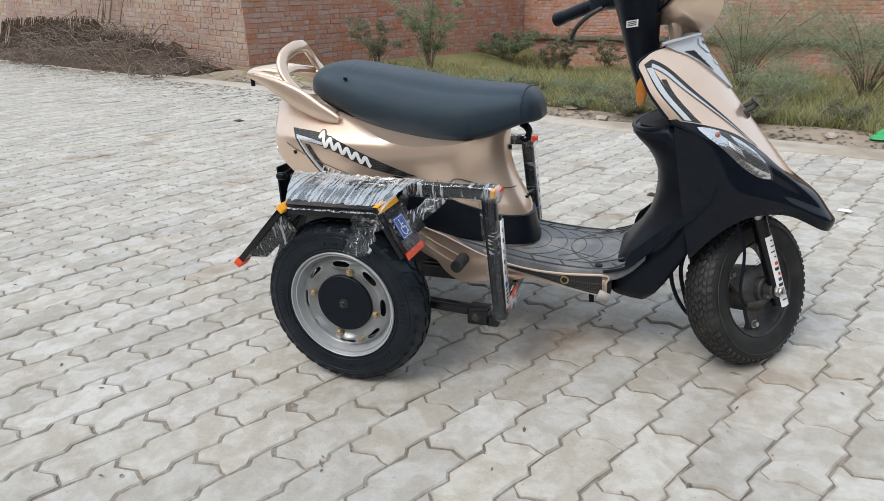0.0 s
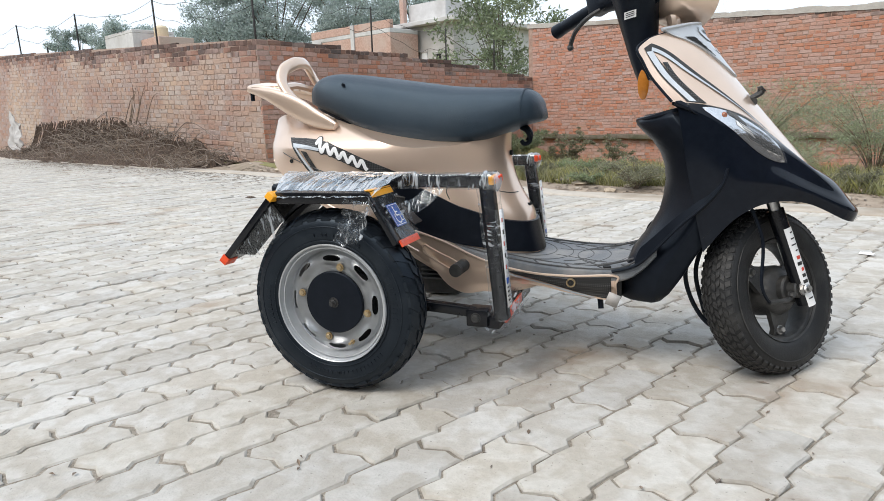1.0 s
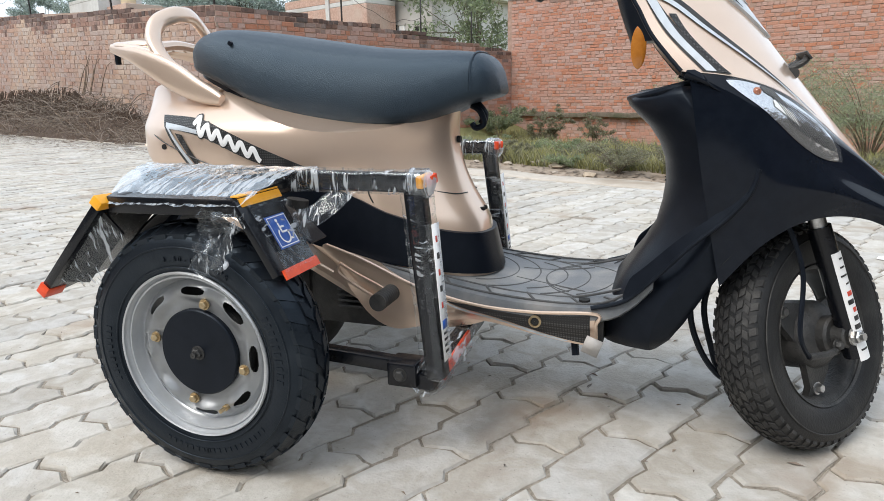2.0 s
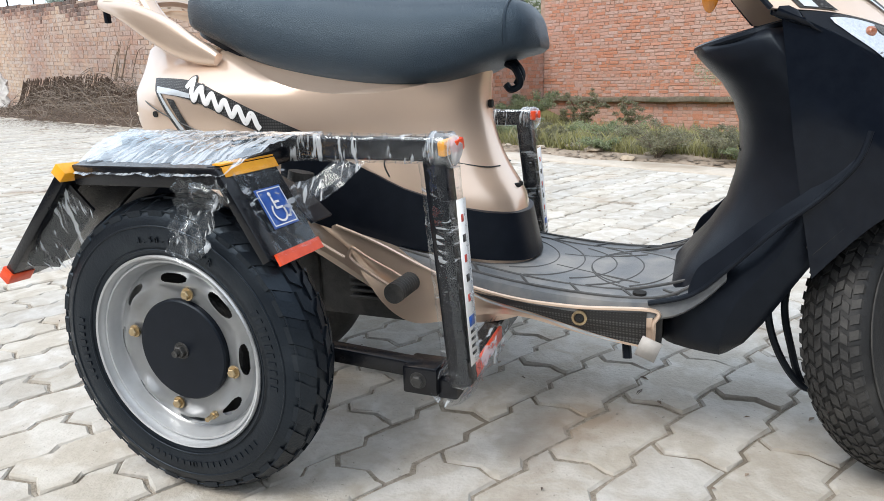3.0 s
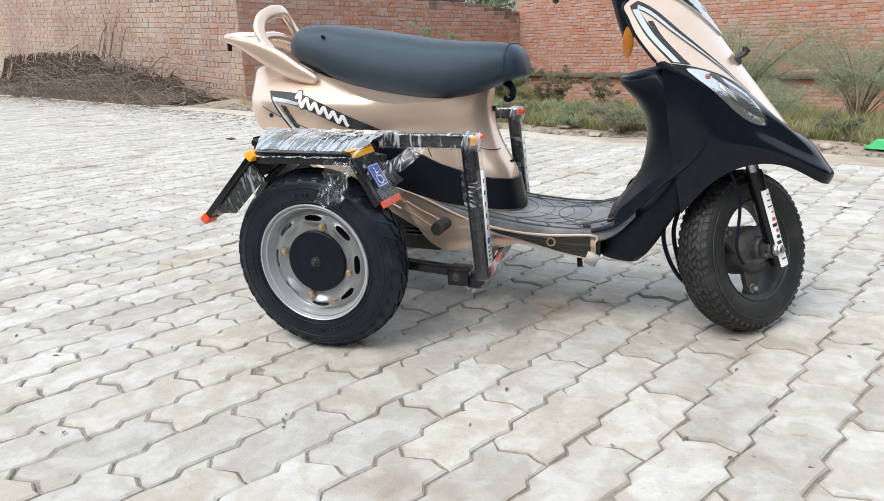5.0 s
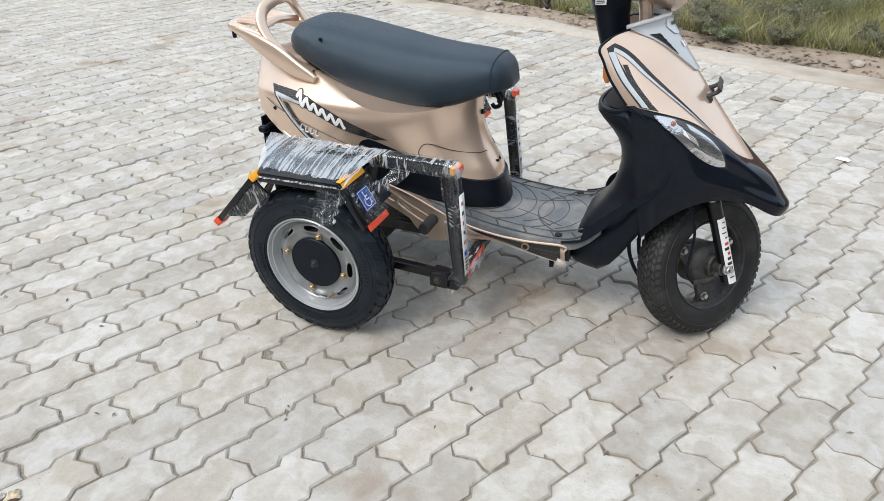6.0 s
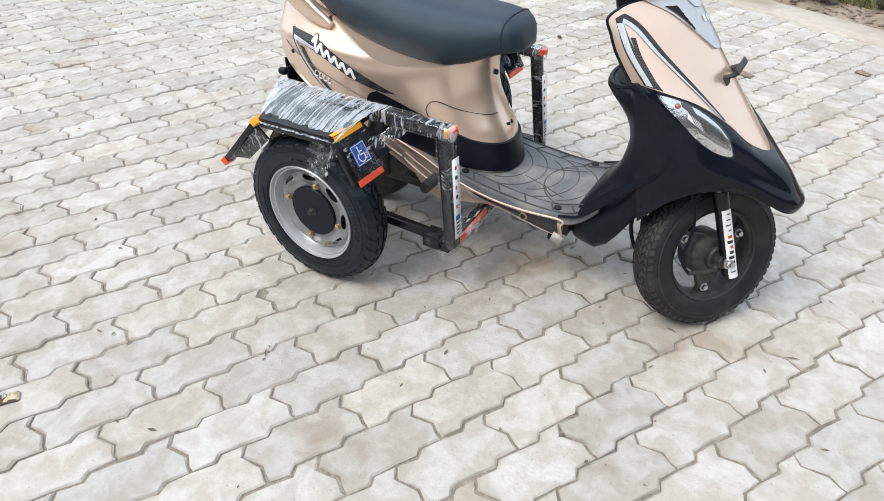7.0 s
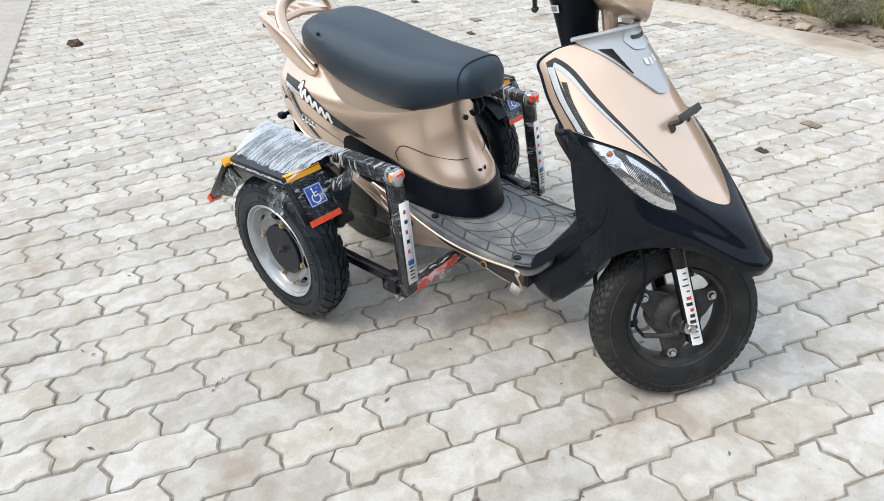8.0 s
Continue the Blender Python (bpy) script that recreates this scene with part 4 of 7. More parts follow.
def floor_ring(x):
    w, z = FLOOR_W(x), FLOOR(x)
    return [Vector((x, y * w, z + dz)) for y, dz in ((-0.94, 0.0), (-0.6, 0.002), (0, 0.003), (0.6, 0.002), (0.94, 0.0), (0.985, -0.003), (1, -0.011), (1, -0.025),
                                                     (0.96, -0.03), (-0.96, -0.03), (-1, -0.025), (-1, -0.011), (-0.985, -0.003))]


board = part("footboard", loft([floor_ring(x) for x in stations(0.13, 0.70, 36)]), MAT_RUBBER, scooter, "dark grey ribbed plastic footboard", sharp=40)


def floor_groove(pts, r=0.0024, mat=None):
    mat = mat or GROOVE_SHADE
    part("rib", pipe([Vector((x, y, FLOOR(x) + 0.0012)) for x, y in pts], r, 6, 7 * len(pts)), mat, board)


def arc(cx, cy, r, a0, a1, n=7):
    return [(cx + r * math.cos(radians(a0 + (a1 - a0) * i / n)), cy + r * math.sin(radians(a0 + (a1 - a0) * i / n))) for i in range(n + 1)]


for s in (-1, 1):
    floor_groove([(0.20, s * 0.150), (0.4, s * 0.156), (0.6, s * 0.155), (0.68, s * 0.150)])
    floor_groove([(0.24, s * 0.118), (0.4, s * 0.122), (0.55, s * 0.12), (0.66, s * 0.115)])
    for x in (0.34, 0.42, 0.50, 0.58, 0.64):
        floor_groove([(x, s * 0.155), (x - 0.022, s * 0.119)])
for cx, r in ((0.33, 0.105), (0.35, 0.13), (0.43, 0.105), (0.45, 0.13), (0.52, 0.115)):
    floor_groove(arc(cx, 0, r, -66, 66))
for cx, r in ((0.60, 0.105), (0.625, 0.13)):
    floor_groove(arc(cx, 0, r, 118, 242))
for k in (-1, 1):
    floor_groove([(0.44, k * 0.035), (0.50, k * 0.05), (0.58, k * 0.085)])
for x, y in ((0.30, -0.135), (0.585, -0.138), (0.585, 0.138), (0.30, 0.135)):
    part("screw_recess", disc(0.010, 0.0, -0.004, 20, Matrix.Translation((x, y, FLOOR(x) + 0.0008)) @ Matrix.Rotation(radians(-90), 4, 'X')), DARK, board)

# side strip below the footboard
STRIP_TOP = hermite([(0.06, 0.352), (0.109, 0.333), (0.195, 0.305), (0.27, 0.272), (0.345, 0.249), (0.42, 0.241), (0.488, 0.238), (0.56, 0.240), (0.607, 0.244)])
STRIP_LOW = hermite([(0.06, 0.31), (0.109, 0.27), (0.165, 0.198), (0.215, 0.172), (0.27, 0.180), (0.36, 0.204), (0.42, 0.203), (0.488, 0.190), (0.56, 0.179),
                     (0.607, 0.175)])
for s in (-1, 1):
    def ST(u, v, s=s):
        x = 0.06 + 0.547 * u
        z = STRIP_TOP(x) + (STRIP_LOW(x) - STRIP_TOP(x)) * v
        return Vector((x, s * (0.160 + 0.010 * math.sin(math.pi * min(1, v + 0.25)) - 0.012 * v), z))
    strip = part("side_strip", sheet(ST, 44, 10, 0.02 * s), GOLD, scooter, "gold side strip below the footboard", sharp=50)
    k = s
    part("carbon_graphic", ribbon(ST, [(0.50, 0.10), (0.62, 0.10), (0.8, 0.08), (0.985, 0.06)], [(0.52, 0.16), (0.66, 0.50), (0.82, 0.82), (0.985, 0.94)], 0.002 * k, 30, 6), CARBON, strip)
    part("silver_graphic", ribbon(ST, [(0.50, 0.14), (0.62, 0.45), (0.78, 0.78), (0.92, 0.92)], [(0.50, 0.19), (0.61, 0.56), (0.77, 0.88), (0.90, 0.96)], 0.003 * k, 30, 2), SILVER_PRINT, strip)
    part("strip_edge", pipe([ST(u, 0.0) + Vector((0, s * 0.003, 0)) for u in (0.06, 0.2, 0.4, 0.6, 0.8, 1.0)] + [ST(1.0, v) + Vector((0.002, s * 0.003, 0)) for v in (0.3, 0.7, 1.0)],
                            0.0032, 6, 60), GOLD, strip)
    c = ST(0.81, 0.32)
    part("ring_bolt", revolve([(0.011, 0.002), (0.0115, -0.004), (0.008, -0.005), (0.007, 0.0), (0.0005, 0.001)], 24,
                              Matrix.Translation(c + Vector((0, s * 0.004, 0))) @ Matrix.Rotation(0 if s < 0 else math.pi, 4, 'Z')), BRASS, strip)
    part("bolt_hole", disc(0.0068, 0.003, -0.0035, 20, Matrix.Translation(c + Vector((0, s * 0.004, 0))) @ Matrix.Rotation(0 if s < 0 else math.pi, 4, 'Z')), DARK, strip)
    part("tape_patch", box(-0.014, -0.0008, -0.016, 0.016, 0.0008, 0.016, 0.0, 1,
                           Matrix.Translation((0.603, s * 0.172, 0.185)) @ Matrix.Rotation(0.35, 4, 'Y')), PLASTIC_GREY, strip)
    # slot and foot peg
    part("slot_rim", pipe([(x, s * 0.1655, z) for x, z in ((0.118, 0.302), (0.15, 0.285), (0.20, 0.262), (0.225, 0.245), (0.215, 0.232), (0.19, 0.238), (0.14, 0.264),
                                                      (0.112, 0.284), (0.118, 0.302))], 0.0035, 6, 60), GOLD, strip)
    peg = part("foot_peg", revolve([(0.0005, -0.045), (0.0155, -0.045), (0.017, -0.041), (0.017, -0.036)] +
                                   [(0.0148 + 0.0018 * (i % 2), -0.034 + 0.004 * i) for i in range(16)] + [(0.0135, 0.034), (0.0135, 0.09), (0.0005, 0.09)], 20,
                                   Matrix.Translation((0.225, s * 0.185, 0.252)) @ Matrix.Rotation(0 if s < 0 else math.pi, 4, 'Z')), GRIME_BLACK, scooter,
               "folded rubber foot peg with steel end")
    part("peg_cap", disc(0.0165, -0.048, -0.044, 20, Matrix.Translation((0.225, s * 0.185, 0.252)) @ Matrix.Rotation(0 if s < 0 else math.pi, 4, 'Z')), GRIME_BLACK, peg)
part("belly", loft([[Vector((x, s * w, z)) for s, z in ((-1, STRIP_TOP(x) - 0.008), (1, STRIP_TOP(x) - 0.008), (1, zl), (-1, zl))]
                    for x, w, zl in ((0.09, 0.12, 0.27), (0.2, 0.14, 0.19), (0.35, 0.14, 0.21), (0.5, 0.14, 0.195), (0.62, 0.14, 0.18))]), GRIME_BLACK, scooter)
part("stand_stub", pipe([(0.565, -0.12, 0.19), (0.57, -0.13, 0.165), (0.572, -0.135, 0.15)], 0.007, 8), BLACK_PLASTIC, scooter)

# engine, rear wheel and exhaust behind the side wheels
eng = part("engine", join(box(-0.02, -0.11, 0.15, 0.2, 0.11, 0.30, 0.02), box(-0.2, -0.12, 0.16, 0.02, -0.06, 0.29, 0.02)), GRIME_BLACK, scooter, "dark engine casing")
for i in range(7):
    part("cooling_fin", box(0.09, -0.135, 0.2 + i * 0.012, 0.19, 0.10, 0.205 + i * 0.012, 0.001, 1), GRIME_BLACK, eng)
hub_m = Matrix.Translation((-0.16, 0, 0.206))
TYRE_PROFILE = [(0.128, -0.033), (0.133, -0.039), (0.142, -0.042), (0.158, -0.046), (0.174, -0.046), (0.187, -0.043), (0.197, -0.037), (0.204, -0.026), (0.2075, -0.012),
                (0.2085, 0.0), (0.2075, 0.012), (0.204, 0.026), (0.197, 0.037), (0.187, 0.043), (0.174, 0.046), (0.158, 0.046), (0.142, 0.042), (0.133, 0.039), (0.128, 0.033)]
rear = part("rear_wheel", revolve(TYRE_PROFILE, 56, hub_m), RUBBER_DUSTY, scooter)
part("rim", join(revolve([(0.132, -0.03), (0.118, -0.022), (0.118, 0.022), (0.132, 0.03)], 40, hub_m), disc(0.12, -0.006, 0.006, 24, hub_m)), GRIME_BLACK, rear)
part("rear_mudguard", sheet(lambda u, v: Vector((-0.16 + 0.235 * math.cos(radians(60 + 135 * u)), (v - 0.5) * 0.13, 0.206 + 0.235 * math.sin(radians(60 + 135 * u)))), 18, 4, 0.006),
     BLACK_PLASTIC, scooter)
part("number_plate_bracket", box(-0.41, -0.07, 0.33, -0.402, 0.07, 0.45, 0.003, 2), BLACK_PLASTIC, scooter)
part("rear_indicator", join(pipe([(-0.33, -0.09, 0.455), (-0.335, -0.145, 0.448)], 0.007, 8), box(-0.352, -0.165, 0.436, -0.322, -0.14, 0.458, 0.009, 3)), BLACK_PLASTIC, scooter)
part("exhaust", pipe([(0.10, 0.10, 0.16), (-0.05, 0.13, 0.17), (-0.2, 0.14, 0.2), (-0.36, 0.145, 0.24)], 0.035, 16, 24), GRIME_BLACK, scooter)

# inner leg shield with the glove pocket
INNER = [(0.170, 0.625, 0.69, 0.125), (0.178, 0.615, 0.71, 0.145), (0.20, 0.612, 0.73, 0.157), (0.235, 0.617, 0.752, 0.163), (0.265, 0.628, 0.768, 0.166), (0.30, 0.650, 0.787, 0.168),
         (0.34, 0.676, 0.81, 0.168), (0.38, 0.697, 0.832, 0.168), (0.42, 0.706, 0.852, 0.168), (0.46, 0.710, 0.862, 0.168), (0.50, 0.706, 0.862, 0.168), (0.53, 0.695, 0.858, 0.168),
         (0.56, 0.677, 0.845, 0.168), (0.59, 0.655, 0.82, 0.166), (0.612, 0.640, 0.80, 0.160), (0.624, 0.638, 0.78, 0.152)]


def inner_ring(z, xr, xs, w):
    low = min(max((z - 0.25) / 0.1, 0), 1)
    p = 2.6 + (1 - low) * 6 + 2.0 * min(max((z - 0.46) / 0.12, 0), 1)
    back = [Vector((xr + min(xs - xr, 0.085) * abs(t)**p, w * t * (1 - 0.16 * low * (1 - abs(t)**4)), z - 0.022 * low * max(0, z - 0.55) / 0.08 * (1 - (xr + 0.085 * abs(t)**p - xr) / 0.085)))
            for t in [i / 14 for i in range(-14, 15)]]
    side = [back[0].lerp(Vector((xs, -w + 0.012, z)), k) for k in (1, 0.75, 0.45, 0.2, 0.06)]
    return side + back + [Vector((p.x, -p.y, p.z)) for p in side[::-1]] + [ Vector((xs + 0.01, w * 0.5, z)), Vector((xs + 0.012, 0, z)), Vector((xs + 0.01, -w * 0.5, z))]


shield = part("inner_leg_shield", loft([inner_ring(*r) for r in INNER]), BLACK_PLASTIC, scooter, "matt black inner leg shield with open glove pocket", sharp=80)
# closed dark lid: the pocket's inner shade is painted on
part("pocket_shade", loft([[Vector((0.722 + a * math.cos(t), 0.128 * b * math.sin(t), z - 0.006 + 0.14 * a * math.cos(t))) for t in [2 * math.pi * i / 28 for i in range(28)]]
                           for a, b, z in ((0.072, 1, 0.6305), (0.066, 0.95, 0.6315), (0.064, 0.93, 0.6325))]), DARK, shield)
part("pocket_lip", pipe([Vector((0.722 - 0.082 * math.cos(t), 0.140 * math.sin(t), 0.624 - 0.020 * math.cos(t))) for t in [math.pi * (i / 14 - 0.5) * 1.25 for i in range(15)]], 0.006, 8, 50),
     BLACK_PLASTIC, shield)
for s in (-1, 1):
    rim = [(0.60, 0.168, 0.254), (0.655, 0.171, 0.273), (0.70, 0.173, 0.316), (0.75, 0.175, 0.372), (0.80, 0.177, 0.42), (0.832, 0.178, 0.463), (0.842, 0.176, 0.50)]
    part("trim_edge", pipe([(x, s * y, z) for x, y, z in rim], 0.0042, 8, 60), BLACK_PLASTIC, shield)
    part("side_lip", sheet(lambda u, v, s=s: spline([(x, s * y, z) for x, y, z in rim[1:-1]], u) + Vector((-0.026 * (1 - 0.7 * u), -s * 0.006, 0.014 * (1 - 0.6 * u))) * v * min(1, u * 5 + 0.08), 30, 4, 0.003 * s), BLACK_PLASTIC, shield, "raised black lip")

# outer fairing: gold front panel above, gloss black beak below
T_ROW = [(0.769, 0, 0.811), (0.761, -0.03, 0.811), (0.738, -0.065, 0.806), (0.698, -0.10, 0.798), (0.667, -0.128, 0.786), (0.644, -0.148, 0.764)]
N_ROW = [(0.893, 0, 0.652), (0.865, -0.055, 0.669), (0.823, -0.095, 0.690), (0.770, -0.125, 0.704), (0.717, -0.150, 0.706), (0.675, -0.158, 0.703)]
M_ROW = [(1.024, 0, 0.492), (0.983, -0.060, 0.522), (0.932, -0.090, 0.567), (0.868, -0.131, 0.612), (0.797, -0.163, 0.636), (0.722, -0.168, 0.646)]
M2_ROW = [(1.024, 0, 0.493), (0.983, -0.062, 0.522), (0.931, -0.092, 0.567), (0.867, -0.134, 0.611), (0.797, -0.166, 0.635), (0.722, -0.162, 0.645)]
Q_ROW = [(1.077, 0, 0.455), (1.036, -0.054, 0.479), (0.977, -0.094, 0.520), (0.903, -0.139, 0.566), (0.82, -0.173, 0.606), (0.728, -0.168, 0.641)]
C_ROW = [(1.116, 0, 0.406), (1.088, -0.041, 0.424), (1.013, -0.080, 0.464), (0.928, -0.130, 0.517), (0.838, -0.175, 0.573), (0.735, -0.169, 0.632)]
W_ROW = [(1.130, 0, 0.386), (1.104, -0.052, 0.396), (1.018, -0.094, 0.438), (0.93, -0.146, 0.470), (0.85, -0.178, 0.482), (0.765, -0.172, 0.47)]
D_ROW = [(1.124, 0, 0.364), (1.097, -0.052, 0.371), (1.013, -0.091, 0.413), (0.93, -0.142, 0.420), (0.86, -0.176, 0.386), (0.80, -0.172, 0.31)]


def fair(rows, u, v):
    """u: -1 right edge to 1 left edge; v: 0 top row to 1 last row."""
    full = [r[::-1] + [(x, -y, z) for x, y, z in r[1:]] for r in rows]
    return spline([spline(r, (u + 1) / 2) for r in full], v)


def gold_front(u, v):
    return fair((T_ROW, N_ROW, M_ROW), u, v)


def beak(u, v):
    return fair((M2_ROW, Q_ROW, C_ROW, W_ROW, D_ROW), u, v)


def front_ribbon(S, a, b, off, n=24, k=3):
    return ribbon(S, a, b, -off, n, k)


panel = part("front_panel", sheet(lambda u, v: gold_front(2 * u - 1, v), 60, 24, -0.008), GOLD, scooter, "metallic gold front panel", sharp=50)
nose = part("front_fairing", sheet(lambda u, v: beak(2 * u - 1, v), 80, 40, -0.006), BLACK_PAINT, scooter, "gloss black front fairing with a blunt beak", sharp=60)
part("panel_rim", pipe([gold_front(-1, v) for v in (1.0, 0.75, 0.5, 0.25, 0.0)] + [gold_front(u, 0.0) + Vector((-0.004, 0, -0.002)) for u in (-0.8, -0.6, -0.4, -0.2, 0, 0.2, 0.4, 0.6, 0.8)]
                       + [gold_front(1, v) for v in (0.0, 0.25, 0.5, 0.75, 1.0)], 0.0032, 8, 120), BLACK_PLASTIC, panel)
# dark sheet standing in for the shade up inside the fairing
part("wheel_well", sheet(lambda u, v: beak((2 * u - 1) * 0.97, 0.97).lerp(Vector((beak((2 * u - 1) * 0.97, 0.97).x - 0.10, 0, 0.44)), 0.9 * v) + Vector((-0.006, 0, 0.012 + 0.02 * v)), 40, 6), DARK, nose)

# silver grille on the front panel
def raised(u, v):
    """The grille's own face over the front panel, highest at its top edge."""
    p = gold_front(u, v)
    lift = 0.005 + 0.012 * max(0, 1 - v / 0.12)**2
    return p + Vector((0.55, 0, 0.83)) * lift


GL = [(-0.66, 0.0), (-0.50, 0.13), (-0.30, 0.27), (-0.10, 0.375)]
grille = part("grille", sheet(lambda u, v: raised(*(lambda p: (p.x * (1 - 2 * u), p.y))(spline([(*q, 0) for q in GL], v))), 16, 24, -0.012), SILVER, scooter,
              "silver plastic grille with an emblem")
part("grille_top", pipe([raised(u, 0.0) + Vector((-0.003, 0, -0.003)) for u in (-0.66, -0.35, 0, 0.35, 0.66)], 0.004, 8, 30), SILVER, grille)
for s in (-1, 1):
    # flat black strip, the vent's inner shade put into its colour
    part("vent", front_ribbon(raised, [(s * 0.47, 0.125), (s * 0.37, 0.205), (s * 0.26, 0.29)], [(s * 0.36, 0.13), (s * 0.315, 0.205), (s * 0.25, 0.285)], 0.0016, 16, 3), DARK, grille)
    for i in range(4):
        part("vent_tooth", front_ribbon(raised, [(s * (0.40 - 0.03 * i), 0.140 + 0.036 * i), (s * (0.388 - 0.03 * i), 0.148 + 0.036 * i)],
                                  [(s * (0.355 - 0.025 * i), 0.150 + 0.036 * i), (s * (0.348 - 0.025 * i), 0.160 + 0.036 * i)], 0.0034, 4, 2), BLACK_PLASTIC, grille)
part("emblem", front_ribbon(raised, [(-0.22, 0.035), (-0.23, 0.09), (-0.15, 0.15)], [(0.22, 0.035), (0.23, 0.09), (0.15, 0.15)], 0.002, 10, 6), SILVER_PRINT, grille, "silver emblem plate")
part("emblem_mark", front_ribbon(raised, [(-0.15, 0.06), (-0.14, 0.085)], [(0.15, 0.06), (0.14, 0.085)], 0.0032, 4, 4), BLACK_PRINT, grille)
for i in (-1, 0, 1):
    part("badge_bar", front_ribbon(raised, [(i * 0.07 - 0.025, 0.20), (i * 0.07 - 0.025, 0.235)], [(i * 0.07 + 0.025, 0.20), (i * 0.07 + 0.025, 0.235)], 0.002, 3, 2), WHITE_PRINT, grille)

# graphics on the front panel and the lamps in the fairing
for s in (-1, 1):
    k = 1
    arms = [([(0.90, 0.10), (0.89, 0.5), (0.90, 0.97)], [(0.84, 0.12), (0.80, 0.5), (0.80, 0.97)], BLACK_PRINT, 0.0015),
            ([(0.895, 0.17), (0.875, 0.5), (0.885, 0.95)], [(0.83, 0.20), (0.825, 0.5), (0.85, 0.95)], SILVER_PRINT, 0.0024),
            ([(0.80, 0.35), (0.805, 0.6), (0.84, 0.95)], [(0.755, 0.36), (0.775, 0.6), (0.81, 0.95)], CARBON, 0.0022),
            ([(0.90, 0.10), (0.74, 0.30), (0.60, 0.65), (0.44, 0.985)], [(0.80, 0.10), (0.66, 0.28), (0.54, 0.63), (0.41, 0.97)], BLACK_PRINT, 0.0016),
            ([(0.84, 0.19), (0.72, 0.34), (0.60, 0.68), (0.47, 0.97)], [(0.82, 0.15), (0.695, 0.31), (0.58, 0.66), (0.455, 0.97)], SILVER_PRINT, 0.0026)]
    for a, b, mat, off in arms:
        part("graphic_stripe", front_ribbon(gold_front, [(s * x, y) for x, y in a], [(s * x, y) for x, y in b], off, 24, 3), mat, panel)

    def lamp_mid(t):
        return 0.120 + 0.25 * t - 0.13 * t * t

    def lamp_u(t):
        return 0.845 - 0.355 * t

    def almond(off, grow, s=s):
        """An almond on the fairing, pointed to the rear and round at the front."""
        up, dn = [], []
        for i in range(17):
            t = i / 16
            h = 0.004 + 0.195 * grow * (1 - abs(1 - 2 * min(1, t * 0.90 + 0.015))**2.3)**0.8
            if t > 0.92:
                h *= math.sqrt(max(0.02, 1 - ((t - 0.92) / 0.081)**2))
            up.append((s * lamp_u(t), lamp_mid(t) - h * 0.8))
            dn.append((s * lamp_u(t), lamp_mid(t) + h * 1.5))
        return front_ribbon(beak, up, dn, off * 1.0, 34, 8)
    lamp = part("front_indicator", almond(0.0012, 1.0), LAMP_SILVER, nose, "clear almond indicator lamp with an amber bulb")
    part("indicator_lens", almond(0.0075, 1.04), LENS, lamp)
    for i in range(16):
        t = 0.46 + 0.031 * i
        u = lamp_u(t)
        mid, h = lamp_mid(t), 0.125 * (1 - (max(0, t - 0.6) * 1.6)**2)
        part("reflector_rib", front_ribbon(beak, [(s * (u + 0.012), mid - h * 0.72), (s * (u - 0.006), mid + h * 1.35)], [(s * (u + 0.006), mid - h * 0.72), (s * (u - 0.012), mid + h * 1.35)], 0.0024, 6, 1), GRIME_BLACK, lamp)
    # White below and black above paint a reflection onto the lamp's mirror.
    part("reflector_bowl", front_ribbon(beak, [(s * 0.70, 0.17), (s * 0.675, 0.19), (s * 0.645, 0.22)], [(s * 0.715, 0.24), (s * 0.68, 0.29), (s * 0.64, 0.33)], 0.0022, 10, 4), WHITE_PRINT, lamp)
    part("reflector_bowl", front_ribbon(beak, [(s * 0.715, 0.06), (s * 0.69, 0.045), (s * 0.655, 0.05)], [(s * 0.715, 0.12), (s * 0.685, 0.15), (s * 0.645, 0.19)], 0.0022, 8, 4), GRIME_BLACK, lamp)
    part("amber_bulb", revolve([(0.0005, -0.005), (0.0042, -0.0045), (0.006, -0.0025), (0.0068, 0.0), (0.0068, 0.002), (0.0005, 0.002)], 16,
                               Matrix.Translation(beak(s * 0.745, 0.135)) @ Matrix.Rotation(radians(28 if s < 0 else 152), 4, 'Z')), BULB, lamp)

# plate bracket on the front panel
c = gold_front(0.0, 0.52)
brk = part("plate_bracket", box(-0.002, -0.045, -0.008, 0.002, 0.045, 0.008, 0.0015, 2, Matrix.Translation((c.x + 0.016, 0.0, c.z + 0.022)) @ Matrix.Rotation(radians(-40), 4, 'Y')), GRIME_BLACK, scooter,
           "empty black number plate bracket")
for y in (-0.034, 0.034):
    part("bracket_foot", join(pipe([(c.x - 0.01, y, c.z - 0.0), (c.x + 0.012, y, c.z + 0.012), (c.x + 0.016, y, c.z + 0.022)], 0.0055, 8), disc(0.010, 0.0, -0.008, 12,
                              Matrix.Translation((c.x - 0.004, y, c.z - 0.006)))), GRIME_BLACK, brk)

# steering column, headset, left grip and headlamp, turned to the left
STEER = 36
head_m = Matrix.Translation((0.665, 0, 0.80)) @ Matrix.Rotation(radians(STEER), 4, 'Z')
column = part("steering_column_cover", loft([[Vector((x + a * math.cos(t), b * math.sin(t), z)) for t in [2 * math.pi * i / 24 for i in range(24)]]
                                             for x, a, b, z in ((0.672, 0.036, 0.042, 0.70), (0.655, 0.038, 0.044, 0.75), (0.640, 0.042, 0.050, 0.81), (0.632, 0.050, 0.06, 0.86), (0.63, 0.062, 0.085, 0.90), (0.64, 0.075, 0.10, 0.93),
                                                                (0.65, 0.07, 0.095, 0.955), (0.655, 0.04, 0.05, 0.97))]), BLACK_PLASTIC, scooter, "black steering column cover and headset", sharp=60)
